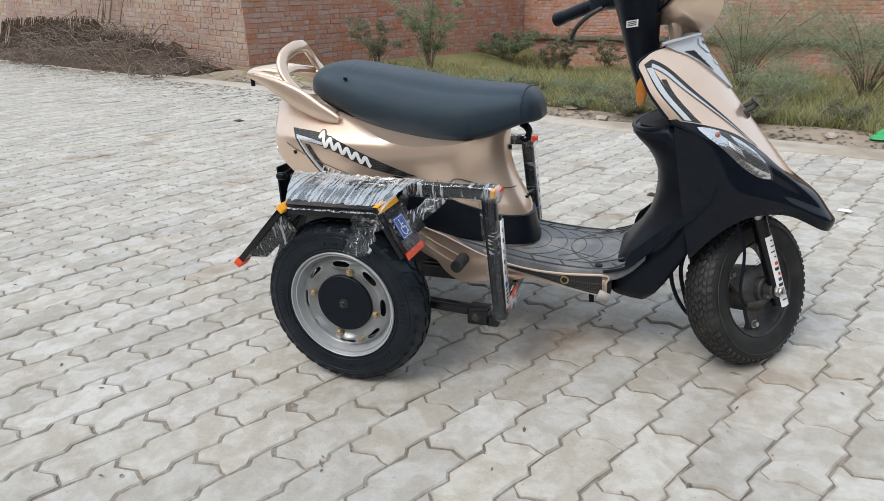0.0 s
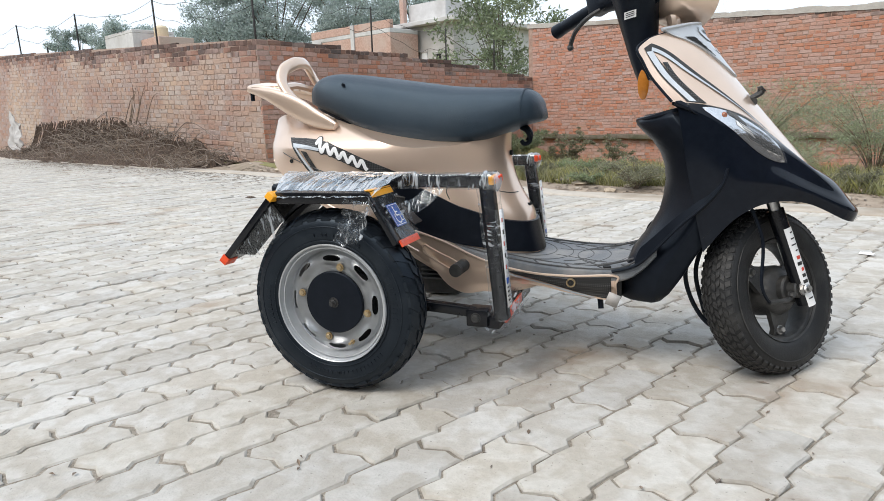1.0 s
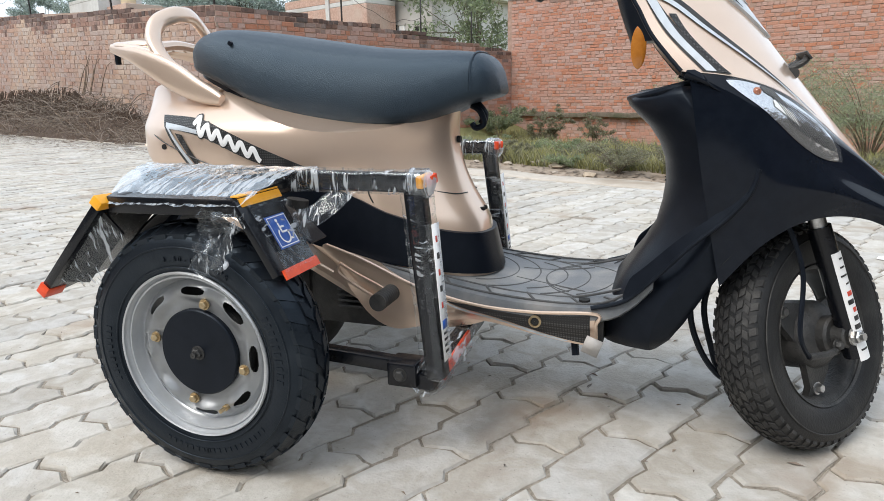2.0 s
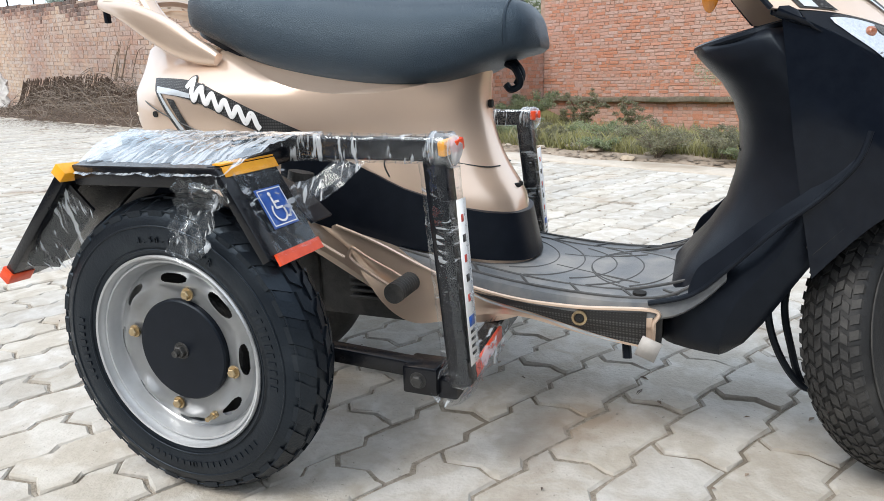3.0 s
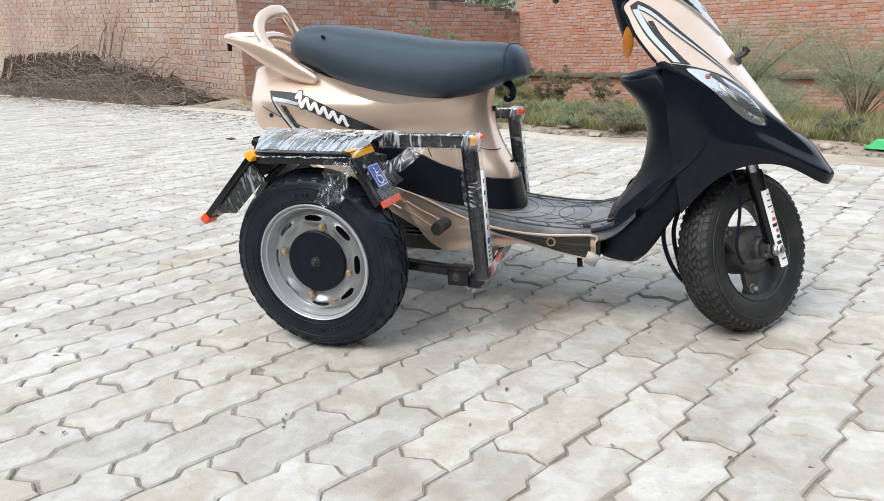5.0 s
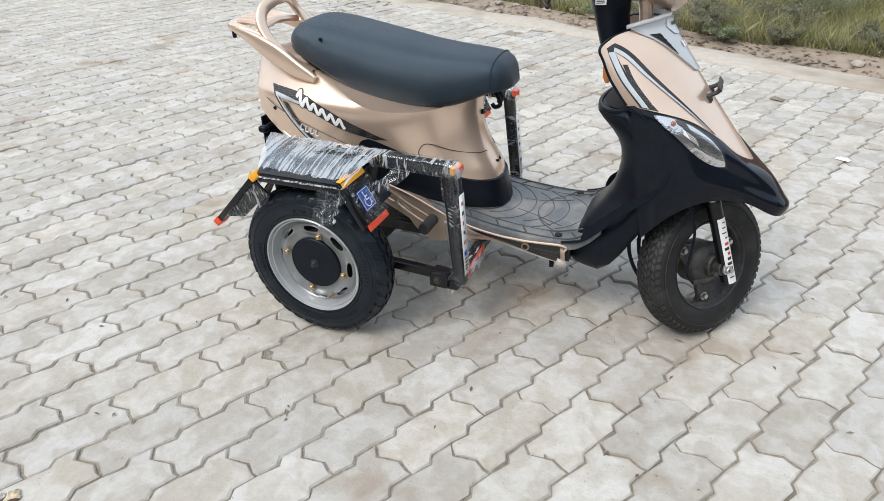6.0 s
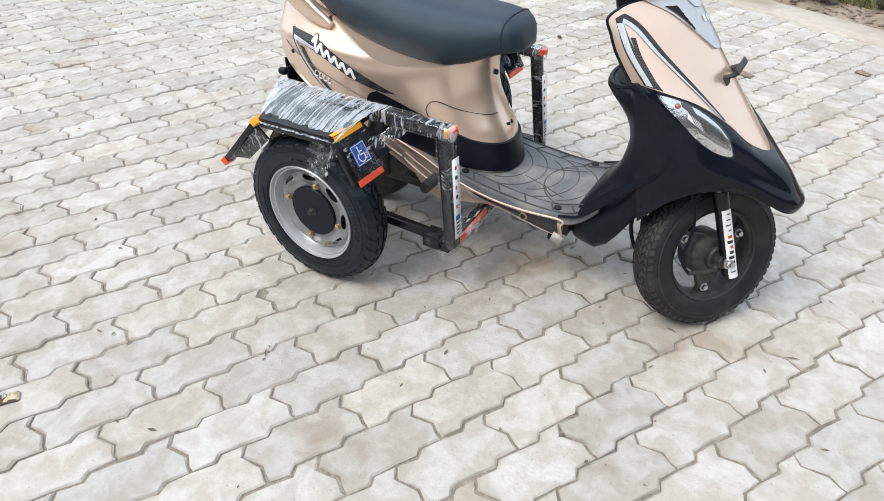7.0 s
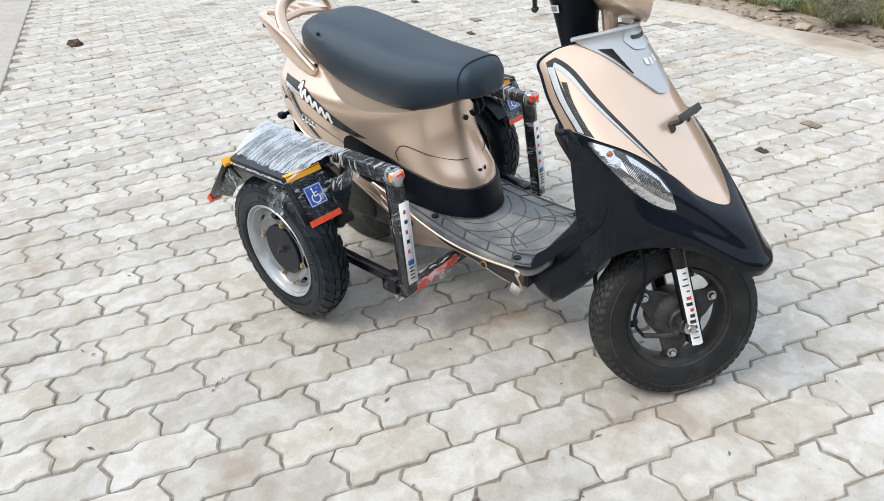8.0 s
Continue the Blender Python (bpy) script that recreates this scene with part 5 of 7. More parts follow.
def column_skin(x, z, out):
    """The right side of the column cover."""
    return Vector((x, -(0.052 + 0.28 * (z - 0.82)) * math.sqrt(max(0, 1 - ((x - 0.637) / (0.044 + 0.2 * (z - 0.82)))**2)) - out, z))


sticker = part("caution_sticker", sheet(lambda u, v: column_skin(0.606 + 0.028 * u, 0.840 + 0.016 * v + 0.004 * u, 0.004), 8, 2), WHITE_PRINT, column, "small white sticker")
for i in range(3):
    part("print_bar", sheet(lambda u, v, i=i: column_skin(0.609 + 0.021 * u, 0.8435 + 0.004 * i + 0.0018 * v + 0.004 * u, 0.005), 6, 1), BLACK_PRINT, sticker)
grip_a, grip_b = Vector((0.545, 0.085, 0.905)), Vector((0.395, 0.20, 0.852))
part("handlebar_shroud", pipe([(0.63, 0.02, 0.915), (0.59, 0.055, 0.912), (0.545, 0.088, 0.905)], 0.036, 14, 14, 0.75), BLACK_PLASTIC, column)
part("switch_box", box(-0.03, -0.024, -0.026, 0.035, 0.024, 0.03, 0.008, 3, basis(grip_a, grip_b) @ Matrix.Translation((0.01, 0, 0.004))), BLACK_PLASTIC, column)
part("switch_button", box(-0.008, -0.028, -0.006, 0.010, -0.022, 0.008, 0.002, 2, basis(grip_a, grip_b) @ Matrix.Translation((0.008, 0, 0.01))), GRIME_BLACK, column)
gl = (grip_b - grip_a).length
part("grip", revolve([(0.0005, 0.0), (0.0165, 0.0), (0.0165, gl * 0.35)] + [(0.0165 + 0.0012 * (i % 2), gl * (0.36 + 0.035 * i)) for i in range(14)] + [(0.019, gl * 0.90), (0.0195, gl * 0.985), (0.017, gl), (0.0005, gl)], 20,
                     basis(grip_a, grip_b) @ Matrix.Rotation(radians(-90), 4, 'Z')), BLACK_PLASTIC, column, "black rubber handlebar grip")
part("brake_lever", pipe([(0.535, 0.07, 0.885), (0.50, 0.07, 0.865), (0.47, 0.085, 0.838), (0.455, 0.105, 0.812), (0.452, 0.11, 0.803)], 0.006, 8, 24), GRIME_BLACK, column)
part("lever_tip", revolve([(0.0005, -0.009), (0.007, -0.006), (0.009, 0), (0.007, 0.006), (0.0005, 0.009)], 12, Matrix.Translation((0.452, 0.11, 0.80))), GRIME_BLACK, column)
lampc = Vector((0.735, 0.055, 0.905))
headlamp = part("headlamp_cowl", loft([[lampc + Vector((math.cos(radians(STEER)), math.sin(radians(STEER)), 0)) * d + Vector((-math.sin(radians(STEER)), math.cos(radians(STEER)), 0)) * (r * 1.25 * math.cos(t))
                                        + Vector((0, 0, r * math.sin(t) - 0.25 * max(0, d))) for t in [2 * math.pi * i / 28 for i in range(28)]]
                                       for d, r in ((-0.09, 0.035), (-0.07, 0.062), (-0.035, 0.078), (0.0, 0.084), (0.025, 0.085))]), GOLD, scooter, "gold headlamp cowl", sharp=60)
part("headlamp_lens", loft([[lampc + Vector((math.cos(radians(STEER)), math.sin(radians(STEER)), 0)) * d + Vector((-math.sin(radians(STEER)), math.cos(radians(STEER)), 0)) * (r * 1.25 * math.cos(t))
                             + Vector((0, 0, r * math.sin(t) - 0.25 * max(0, d))) for t in [2 * math.pi * i / 28 for i in range(28)]]
                            for d, r in ((0.024, 0.086), (0.040, 0.087), (0.056, 0.078), (0.066, 0.055), (0.070, 0.02))]), LENS, headlamp, "clear headlamp glass")
part("headlamp_strut", pipe([(0.70, 0.01, 0.875), (0.715, 0.0, 0.84), (0.722, 0.0, 0.80)], 0.016, 10), GOLD, headlamp)
part("brake_cable", pipe([(0.66, -0.02, 0.86), (0.70, -0.06, 0.90), (0.73, -0.06, 0.925), (0.74, -0.03, 0.955)], 0.0035, 6, 20), BLACK_PLASTIC, headlamp)
part("side_reflector", loft([[Vector((0.652 + 0.013 * k * math.cos(t), -0.035 + 0.004 * j, 0.690 + 0.036 * k * math.sin(t))) for t in [2 * math.pi * i / 24 for i in range(24)]]
                             for j, k in ((-1.5, 0.75), (-1, 1), (1, 1), (1.5, 0.9))]), AMBER, scooter, "oval amber reflector")


# ---- wheels ----
def lug_ring(n, r, w0, w1, skew, length, height, m, wobble=0.0):
    """Raised tread blocks round a tyre between the offsets w0 and w1."""
    bm = bmesh.new()
    for k in range(n):
        for s in (-1, 1):
            a = 2 * math.pi * (k + (0.5 if s > 0 else 0)) / n
            pts = []
            for wv, da in ((w0, -length / 2), (w1, -length / 2 + skew), (w1, length / 2 + skew), (w0, length / 2)):
                aa = a + da / r
                base = r - 8.5 * wv * wv
                pts.append((aa, wv * s, base))
            lower = [bm.verts.new((rb * math.cos(aa), y, rb * math.sin(aa))) for aa, y, rb in [(p[0], p[1], p[2] - 0.004) for p in pts]]
            upper = [bm.verts.new((rb * math.cos(aa), y, rb * math.sin(aa))) for aa, y, rb in [(p[0], p[1], p[2] + height) for p in pts]]
            bm.faces.new(upper)
            for i in range(4):
                j = (i + 1) % 4
                bm.faces.new((lower[i], lower[j], upper[j], upper[i]))
    bmesh.ops.recalc_face_normals(bm, faces=bm.faces[:])
    bm.transform(m)
    return bm


def sidewall_bars(m, r, specs, y=-0.0465):
    """Raised marks on a sidewall: (start angle, number, height)."""
    bms = []
    for a0, count, h in specs:
        for i in range(count):
            a = radians(a0 - i * 4.0)
            q = Matrix.Rotation(-a + math.pi / 2, 4, 'Y')
            bms.append(box(-0.0028, -0.0006, -h / 2, 0.0028, 0.0012, h / 2, 0.0, 1, m @ q @ Matrix.Translation((0, y, r))))
    return bms


def side_wheel(s):
    """A steel-rimmed side wheel; s: -1 right, 1 left."""
    m = Matrix.Translation((0 if s < 0 else -0.055, s * 0.422, 0.2165)) @ Matrix.Rotation(0 if s < 0 else math.pi, 4, 'Z')
    tyre_prof = [(r + 0.0065 if r > 0.15 else r + 0.0095 - (r - 0.128) * 0.3, y) for r, y in TYRE_PROFILE]
    wheel = part("side_wheel", revolve([(0.05, 0.045), (0.05, -0.01), (0.09, -0.01), (0.09, 0.03)], 40, m), GRIME_BLACK, scooter, "side wheel with a silver pressed-steel rim")
    tyre = part("tyre", revolve(tyre_prof, 96, m), RUBBER, wheel, "new black road tyre")
    part("tread", join(lug_ring(34, 0.2150, 0.0025, 0.0165, 0.014, 0.0250, 0.0040, m), lug_ring(34, 0.2150, 0.0205, 0.0425, 0.018, 0.0245, 0.0036, m)), RUBBER, tyre)
    for r, y, w in ((0.1825, -0.0457, 0.0014), (0.1500, -0.0448, 0.0012), (0.2020, -0.0395, 0.0015)):
        part("sidewall_rib", revolve([(r + w * math.cos(t), y + w * math.sin(t)) for t in [math.pi * (1 + i / 6) for i in range(7)]], 80, m), RUBBER, tyre)
    for bm in sidewall_bars(m, 0.166, ((200, 9, 0.010), (28, 10, 0.012), (318, 12, 0.008), (275, 8, 0.007))):
        part("sidewall_mark", bm, RUBBER, tyre, smooth=False)
    if s < 0:
        for text, ang, size in (("3.50-10", 100, 0.012), ("4PR", 66, 0.013)):
            for i, ch in enumerate(text):
                cu = bpy.data.curves.new("size_mark", 'FONT')
                cu.body, cu.size, cu.extrude, cu.align_x = ch, size, 0.0008, 'CENTER'
                tmp = bpy.data.objects.new("size_mark", cu)
                scene.collection.objects.link(tmp)
                me = bpy.data.meshes.new_from_object(tmp.evaluated_get(bpy.context.evaluated_depsgraph_get()))
                bpy.data.objects.remove(tmp)
                bm = bmesh.new()
                bm.from_mesh(me)
                bpy.data.meshes.remove(me)
                a = radians(ang - i * 3.6)
                bm.transform(m @ Matrix.Rotation(-a + math.pi / 2, 4, 'Y') @ Matrix.Translation((0, -0.0472, 0.160)) @ Matrix.Rotation(radians(90), 4, 'X'))
                part("size_mark", bm, RUBBER, tyre, smooth=False)
    # rim: rolled edge, barrel, pressed disc with oval slots
    rim = part("rim", revolve([(0.1415, -0.036), (0.1420, -0.0420), (0.1402, -0.0445), (0.1378, -0.0430), (0.1362, -0.0345), (0.1345, -0.0315), (0.1325, -0.0345), (0.1300, -0.0345), (0.1272, -0.026), (0.1255, -0.016), (0.1235, -0.013),
                               (0.119, -0.010), (0.118, 0.02), (0.136, 0.034)], 96, m), RIM, wheel, "silver painted steel rim", sharp=30)
    bm = bmesh.new()
    NA, rad = 480, [0.072 + 0.000825 * i for i in range(61)]
    grid = []
    for r in rad:
        row = []
        for k in range(NA):
            a = 2 * math.pi * k / NA
            near = abs(((a * 8 / (2 * math.pi) + 0.5) % 1) - 0.5)
            bolt = abs(((a * 4 / (2 * math.pi) + 0.25) % 1) - 0.5)
            lift = -0.018 - 0.013 * math.exp(-((r - 0.1015) / 0.012)**2) * (0.65 + 0.35 * math.cos(2 * math.pi * near)) + 0.008 * max(0, (r - 0.115) / 0.01)
            row.append(bm.verts.new((r * math.cos(a), lift, r * math.sin(a))))
        grid.append(row)
    for i in range(len(rad) - 1):
        for k in range(NA):
            a = 2 * math.pi * (k + 0.5) / NA
            near = ((a * 8 / (2 * math.pi) + 0.5) % 1) - 0.5
            rc = (rad[i] + rad[i + 1]) / 2
            inside = abs(near / 0.27)**2.6 + abs((rc - 0.1065) / 0.0060)**2.6 < 1
            if not inside:
                j = (k + 1) % NA
                bm.faces.new((grid[i][k], grid[i][j], grid[i + 1][j], grid[i + 1][k]))
    bmesh.ops.solidify(bm, geom=bm.faces[:], thickness=0.003)
    bm.transform(m)
    part("rim_disc", bm, RIM, rim, "pressed disc with oval slots", sharp=50)
    # black disc painted as the shade behind the slots
    part("slot_backing_dark", disc(0.112, 0.004, 0.02, 40, m), DARK, wheel)
    part("hub_plate", disc(0.0742, -0.0275, -0.015, 56, m, 0.002), BLACK_PLASTIC, wheel, "flat black round hub plate")
    part("axle_nut", join(hexbolt(0.009, 0.009, m @ Matrix.Translation((0, -0.027, 0))), disc(0.005, -0.042, -0.027, 14, m)), GRIME_BLACK, wheel)
    for a in (76, 168, 256, 346):
        q = m @ Matrix.Translation((0.0870 * math.cos(radians(a)), -0.024, 0.0870 * math.sin(radians(a))))
        part("rim_bolt", hexbolt(0.0068, 0.008, q), BRASS, wheel)
    q = m @ Matrix.Translation((0.102 * math.cos(radians(-66)), -0.027, 0.102 * math.sin(radians(-66))))
    part("valve", join(disc(0.0035, -0.014, 0.004, 12, q), disc(0.0055, -0.002, 0.004, 12, q)), BRASS, wheel)
    return wheel


# ---- side-wheel frames ----
def film_over(parent, f, nu, nv, mat=None, jit=0.002, label=""):
    """A wrinkled layer of stretch film over f(u, v)."""
    bm = sheet(f, nu, nv)
    bm.normal_update()
    for v in bm.verts:
        v.co += v.normal * (noise.noise(v.co * 70) * jit + noise.noise(v.co * 190) * jit * 0.6)
    return part("stretch_film", bm, mat or FILM, parent, label, sharp=180)


def tube_film(parent, a, b, w, n=26, mat=None, out=0.0025):
    q = basis(a, b)
    ln = (Vector(b) - Vector(a)).length
    h = w / 2 + out

    def f(u, v):
        p = (v * 4) % 4
        i, t = int(p) % 4, p - int(p)
        cs = ((-h, h), (h, h), (h, -h), (-h, -h))
        c0, c1 = cs[i], cs[(i + 1) % 4]
        return q @ Vector((ln * u, c0[0] + (c1[0] - c0[0]) * t, c0[1] + (c1[1] - c0[1]) * t))
    return film_over(parent, f, n, 16, mat)


def slab(p, thick=0.004):
    """A thin plate through four corners."""
    return sheet(lambda u, v: (Vector(p[0]).lerp(Vector(p[1]), u)).lerp(Vector(p[3]).lerp(Vector(p[2]), u), v), 8, 6, thick)


def side_frame(s):
    shift = -0.042 if s > 0 else 0.0

    def P(x, y, z):
        return Vector((x + shift * min(max((x - 0.18) / 0.1, 0), 1), s * y, z))
    top_a, top_b = P(-0.19, 0.312, 0.488), P(0.350, 0.308, 0.486)
    low = P(0.372, 0.322, 0.165)
    fr = part("side_frame", bar(top_a, top_b, 0.030, 0.030, 0.004), FRAME_PAINT, scooter, "black tube side-wheel frame wrapped in stretch film")
    part("frame_leg", bar(P(0.335, 0.308, 0.485), low, 0.032, 0.032, 0.004, (0, 1, 0)), FRAME_PAINT, fr)
    part("outer_rail", bar(P(-0.115, 0.468, 0.464), P(0.118, 0.460, 0.464), 0.022, 0.026, 0.003), FRAME_PAINT, fr)
    for x in (-0.10, 0.105):
        part("cross_rail", bar(P(x, 0.31, 0.478), P(x, 0.465, 0.468), 0.022, 0.022, 0.003), FRAME_PAINT, fr)
    guard = part("mudguard", slab([P(-0.115, 0.478, 0.477), P(0.12, 0.470, 0.477), P(0.112, 0.312, 0.49), P(-0.185, 0.305, 0.492)]), FRAME_PAINT, fr, "flat black plate over the side wheel")
    film_over(guard, lambda u, v: (P(-0.118, 0.484, 0.466).lerp(P(0.125, 0.476, 0.468), u)).lerp(P(-0.195, 0.300, 0.508).lerp(P(0.16, 0.298, 0.506), u), v) + Vector((0, 0, 0.012 * math.sin(math.pi * v))),
              46, 22, FILM_THICK, 0.003, "wrinkled stretch film, sky sheen painted as milky streaks")
    # flaps
    rf = part("rear_flap", slab([P(-0.115, 0.478, 0.472), P(-0.13, 0.315, 0.474), P(-0.292, 0.325, 0.315), P(-0.268, 0.480, 0.308)], 0.005), FRAME_PAINT, fr, "sloping black rear mudguard flap")
    part("flap_edge", bar(P(-0.118, 0.474, 0.470), P(-0.268, 0.477, 0.312), 0.016, 0.034, 0.002, (0, 1, 0)), FRAME_PAINT, rf)
    part("yellow_band", bar(P(-0.116, 0.477, 0.474), P(-0.127, 0.478, 0.462), 0.019, 0.037, 0.001, (0, 1, 0)), YELLOW_TAPE, rf)
    part("red_band", bar(P(-0.257, 0.478, 0.324), P(-0.270, 0.479, 0.309), 0.019, 0.037, 0.001, (0, 1, 0)), RED_TAPE, rf)
    part("flap_skirt", slab([P(-0.130, 0.476, 0.458), P(-0.105, 0.462, 0.415), P(-0.205, 0.452, 0.325), P(-0.252, 0.476, 0.330)], 0.004), FRAME_PAINT, rf)
    film_over(rf, lambda u, v: (P(-0.135, 0.484, 0.455).lerp(P(-0.255, 0.484, 0.325), u)).lerp(P(-0.10, 0.465, 0.405).lerp(P(-0.21, 0.45, 0.315), u), v) + Vector((0, 0, -0.02 * math.sin(3 * u) * v)), 24, 12, FILM, 0.004)
    ff = part("front_flap", slab([P(0.113, 0.460, 0.474), P(0.113, 0.364, 0.474), P(0.180, 0.368, 0.362), P(0.176, 0.456, 0.362)], 0.006), FRAME_PAINT, fr, "black front mudguard flap with a wheelchair sign")
    part("flap_edge", bar(P(0.113, 0.460, 0.474), P(0.176, 0.458, 0.364), 0.012, 0.030, 0.002, (0, 1, 0)), FRAME_PAINT, ff)
    part("yellow_band", slab([P(0.1165, 0.466, 0.477), P(0.1165, 0.360, 0.477), P(0.123, 0.360, 0.465), P(0.123, 0.466, 0.465)], 0.003), YELLOW_TAPE, ff)
    part("yellow_band", slab([P(0.106, 0.466, 0.480), P(0.106, 0.360, 0.481), P(0.118, 0.360, 0.4795), P(0.118, 0.466, 0.4795)], 0.002), YELLOW_TAPE, ff)
    part("red_band", slab([P(0.1785, 0.460, 0.371), P(0.1785, 0.364, 0.371), P(0.186, 0.364, 0.357), P(0.186, 0.460, 0.357)], 0.004), RED_TAPE, ff)

    def flap(a, b, off):
        """A point on the flap: a across from the outer edge, b down the slope, in metres."""
        e1 = (P(0.113, 0.336, 0.474) - P(0.113, 0.464, 0.474)).normalized()
        e2 = (P(0.176, 0.462, 0.362) - P(0.113, 0.464, 0.474)).normalized()
        nn = Vector((0.87, 0, 0.49))
        return P(0.113, 0.464, 0.474) + e1 * a + e2 * b + nn * off

    def mark(a, b, off):
        return flap(0.051 + (a - 0.066) * 0.74, 0.066 + (b - 0.066) * 0.76, off)

    def rect(a0, b0, a1, b1, off):
        return sheet(lambda u, v: mark(a0 + (a1 - a0) * u, b0 + (b1 - b0) * v, off), 2, 2)
    sign = part("wheelchair_sign", rect(0.030, 0.030, 0.102, 0.102, 0.0105), BLUE_SIGN, ff, "blue sign with a white wheelchair symbol", smooth=False)
    line = [rect(0.033, 0.033, 0.099, 0.035, 0.0118), rect(0.033, 0.097, 0.099, 0.099, 0.0118), rect(0.033, 0.033, 0.035, 0.099, 0.0118), rect(0.097, 0.033, 0.099, 0.099, 0.0118)]
    part("sign_border", join(*line), WHITE_PRINT, sign, smooth=False)
    ring = sheet(lambda u, v: mark(0.064 + (0.0145 + 0.004 * v) * math.cos(radians(-20 + 250 * u)), 0.076 + (0.0145 + 0.004 * v) * math.sin(radians(-20 + 250 * u)), 0.0122), 24, 1)
    dot = sheet(lambda u, v: mark(0.060 + 0.0042 * v * math.cos(2 * math.pi * u), 0.043 + 0.0042 * v * math.sin(2 * math.pi * u), 0.0122), 16, 1)
    part("sign_symbol", join(ring, dot, rect(0.058, 0.048, 0.063, 0.070, 0.0122), rect(0.060, 0.056, 0.076, 0.060, 0.0122), rect(0.060, 0.067, 0.080, 0.071, 0.0122),
                             rect(0.077, 0.069, 0.081, 0.088, 0.0122), rect(0.079, 0.085, 0.088, 0.089, 0.0122)), WHITE_PRINT, sign, smooth=False)
    film_over(ff, lambda u, v: flap(0.001 + 0.104 * u, 0.01 + 0.118 * v, 0.0145), 20, 18, FILM_CLEAR, 0.0025)
    # torn film hanging beside the flap
    film_over(ff, lambda u, v: P(0.112, 0.478, 0.462) + Vector((-0.045 - 0.030 * v + 0.075 * u * (1 - 0.3 * v) + 0.018 * noise.noise(Vector((u * 5, v * 6, 1))),
                                                              s * (0.006 + 0.012 * noise.noise(Vector((u * 4, v * 4, 3)))), -0.095 * v + 0.02 * noise.noise(Vector((u * 6, v * 3, 5))))), 18, 26, FILM, 0.007)
    film_over(fr, lambda u, v: P(0.185 + 0.055 * u, 0.320 + 0.004 * u, 0.470).lerp(P(0.150 + 0.014 * u, 0.362, 0.445 - 0.035 * u), v) + Vector((0, 0, -0.008 * math.sin(math.pi * v))), 16, 12, FILM, 0.002)
    # film on the tubes, tape, stickers
    tube_film(fr, P(0.13, 0.309, 0.487), P(0.352, 0.308, 0.486), 0.031, 34)
    tube_film(fr, P(-0.19, 0.312, 0.488), P(0.13, 0.309, 0.487), 0.031, 30)
    tube_film(fr, P(0.338, 0.308, 0.47), low, 0.033, 34, FILM_LEG)
    film_over(fr, lambda u, v: P(0.345, 0.31, 0.485) + Vector((0.026 * math.cos(2 * math.pi * u) * math.sin(math.pi * (0.1 + 0.85 * v)), 0.024 * math.sin(2 * math.pi * u) * math.sin(math.pi * (0.1 + 0.85 * v)),
                                                               0.024 * math.cos(math.pi * v))), 20, 10, FILM_THICK, 0.003)
    part("yellow_band", bar(P(0.350, 0.33, 0.488), P(0.358, 0.290, 0.492), 0.012, 0.020, 0.003), YELLOW_TAPE if s < 0 else RED_TAPE, fr)
    part("red_band", bar(P(0.362, 0.318, 0.490), P(0.366, 0.300, 0.494), 0.012, 0.016, 0.002), RED_TAPE, fr)
    q = basis(P(0.348, 0.308, 0.42), low, (0, 1, 0))
    sk = part("leg_sticker", box(0.0, -0.0200, -0.0165, 0.225, -0.0192, 0.0165, 0.0, 1, q), WHITE_PRINT, fr, "narrow white printed sticker")
    for i in range(5):
        part("print_bar", box(0.02 + 0.027 * i, -0.0205, -0.006, 0.030 + 0.027 * i, -0.0200, 0.002 + 0.003 * (i % 2), 0.0, 1, q), BLACK_PRINT if i % 2 else RED_PRINT, sk)
    part("print_bar", box(0.158, -0.0205, -0.010, 0.172, -0.0200, 0.010, 0.0, 1, q), BLUE_SIGN, sk)
    for i in range(4):
        part("print_bar", box(0.178 + 0.010 * i, -0.0205, -0.008, 0.182 + 0.010 * i, -0.0200, 0.008, 0.0, 1, q), BLACK_PRINT, sk)
    part("arm_bracket", box(-0.022, -0.026, -0.022, 0.03, 0.022, 0.02, 0.004, 2, Matrix.Translation(P(0.31, 0.318, 0.170))), FRAME_PAINT, fr)
    part("pivot_bolt", hexbolt(0.009, 0.008, Matrix.Translation(P(0.312, 0.343, 0.170)) @ Matrix.Rotation(0 if s < 0 else math.pi, 4, 'Z')), STEEL if s > 0 else GRIME_BLACK, fr)
    part("trailing_arm", bar(P(0.33, 0.318, 0.176), P(0.0, 0.345, 0.205), 0.026, 0.024, 0.004), FRAME_PAINT, fr)
    part("stub_axle", pipe([P(0.0, 0.20, 0.2165), P(0.0, 0.41, 0.2165)], 0.02, 14, 4), GRIME_BLACK, fr)
    part("cross_beam", bar(P(0.352, 0.335, 0.158), P(0.348, 0.0, 0.158), 0.03, 0.03, 0.004), FRAME_PAINT, fr)
    part("red_band", bar(P(0.372, 0.30, 0.160), P(0.366, 0.125, 0.164), 0.006, 0.022, 0.001), RED_TAPE, fr)
    film_over(fr, lambda u, v: P(0.356, 0.345 - 0.235 * u, 0.16) + Vector((0.028 * math.cos(2 * math.pi * v), 0, 0.024 * math.sin(2 * math.pi * v))) * (1 + 0.25 * noise.noise(Vector((u * 9, v * 3, s)))), 26, 14, FILM, 0.005)
    part("shock_absorber", pipe([P(0.02, 0.26, 0.22), P(0.06, 0.25, 0.34), P(0.08, 0.24, 0.44)], 0.02, 12), GRIME_BLACK, fr)
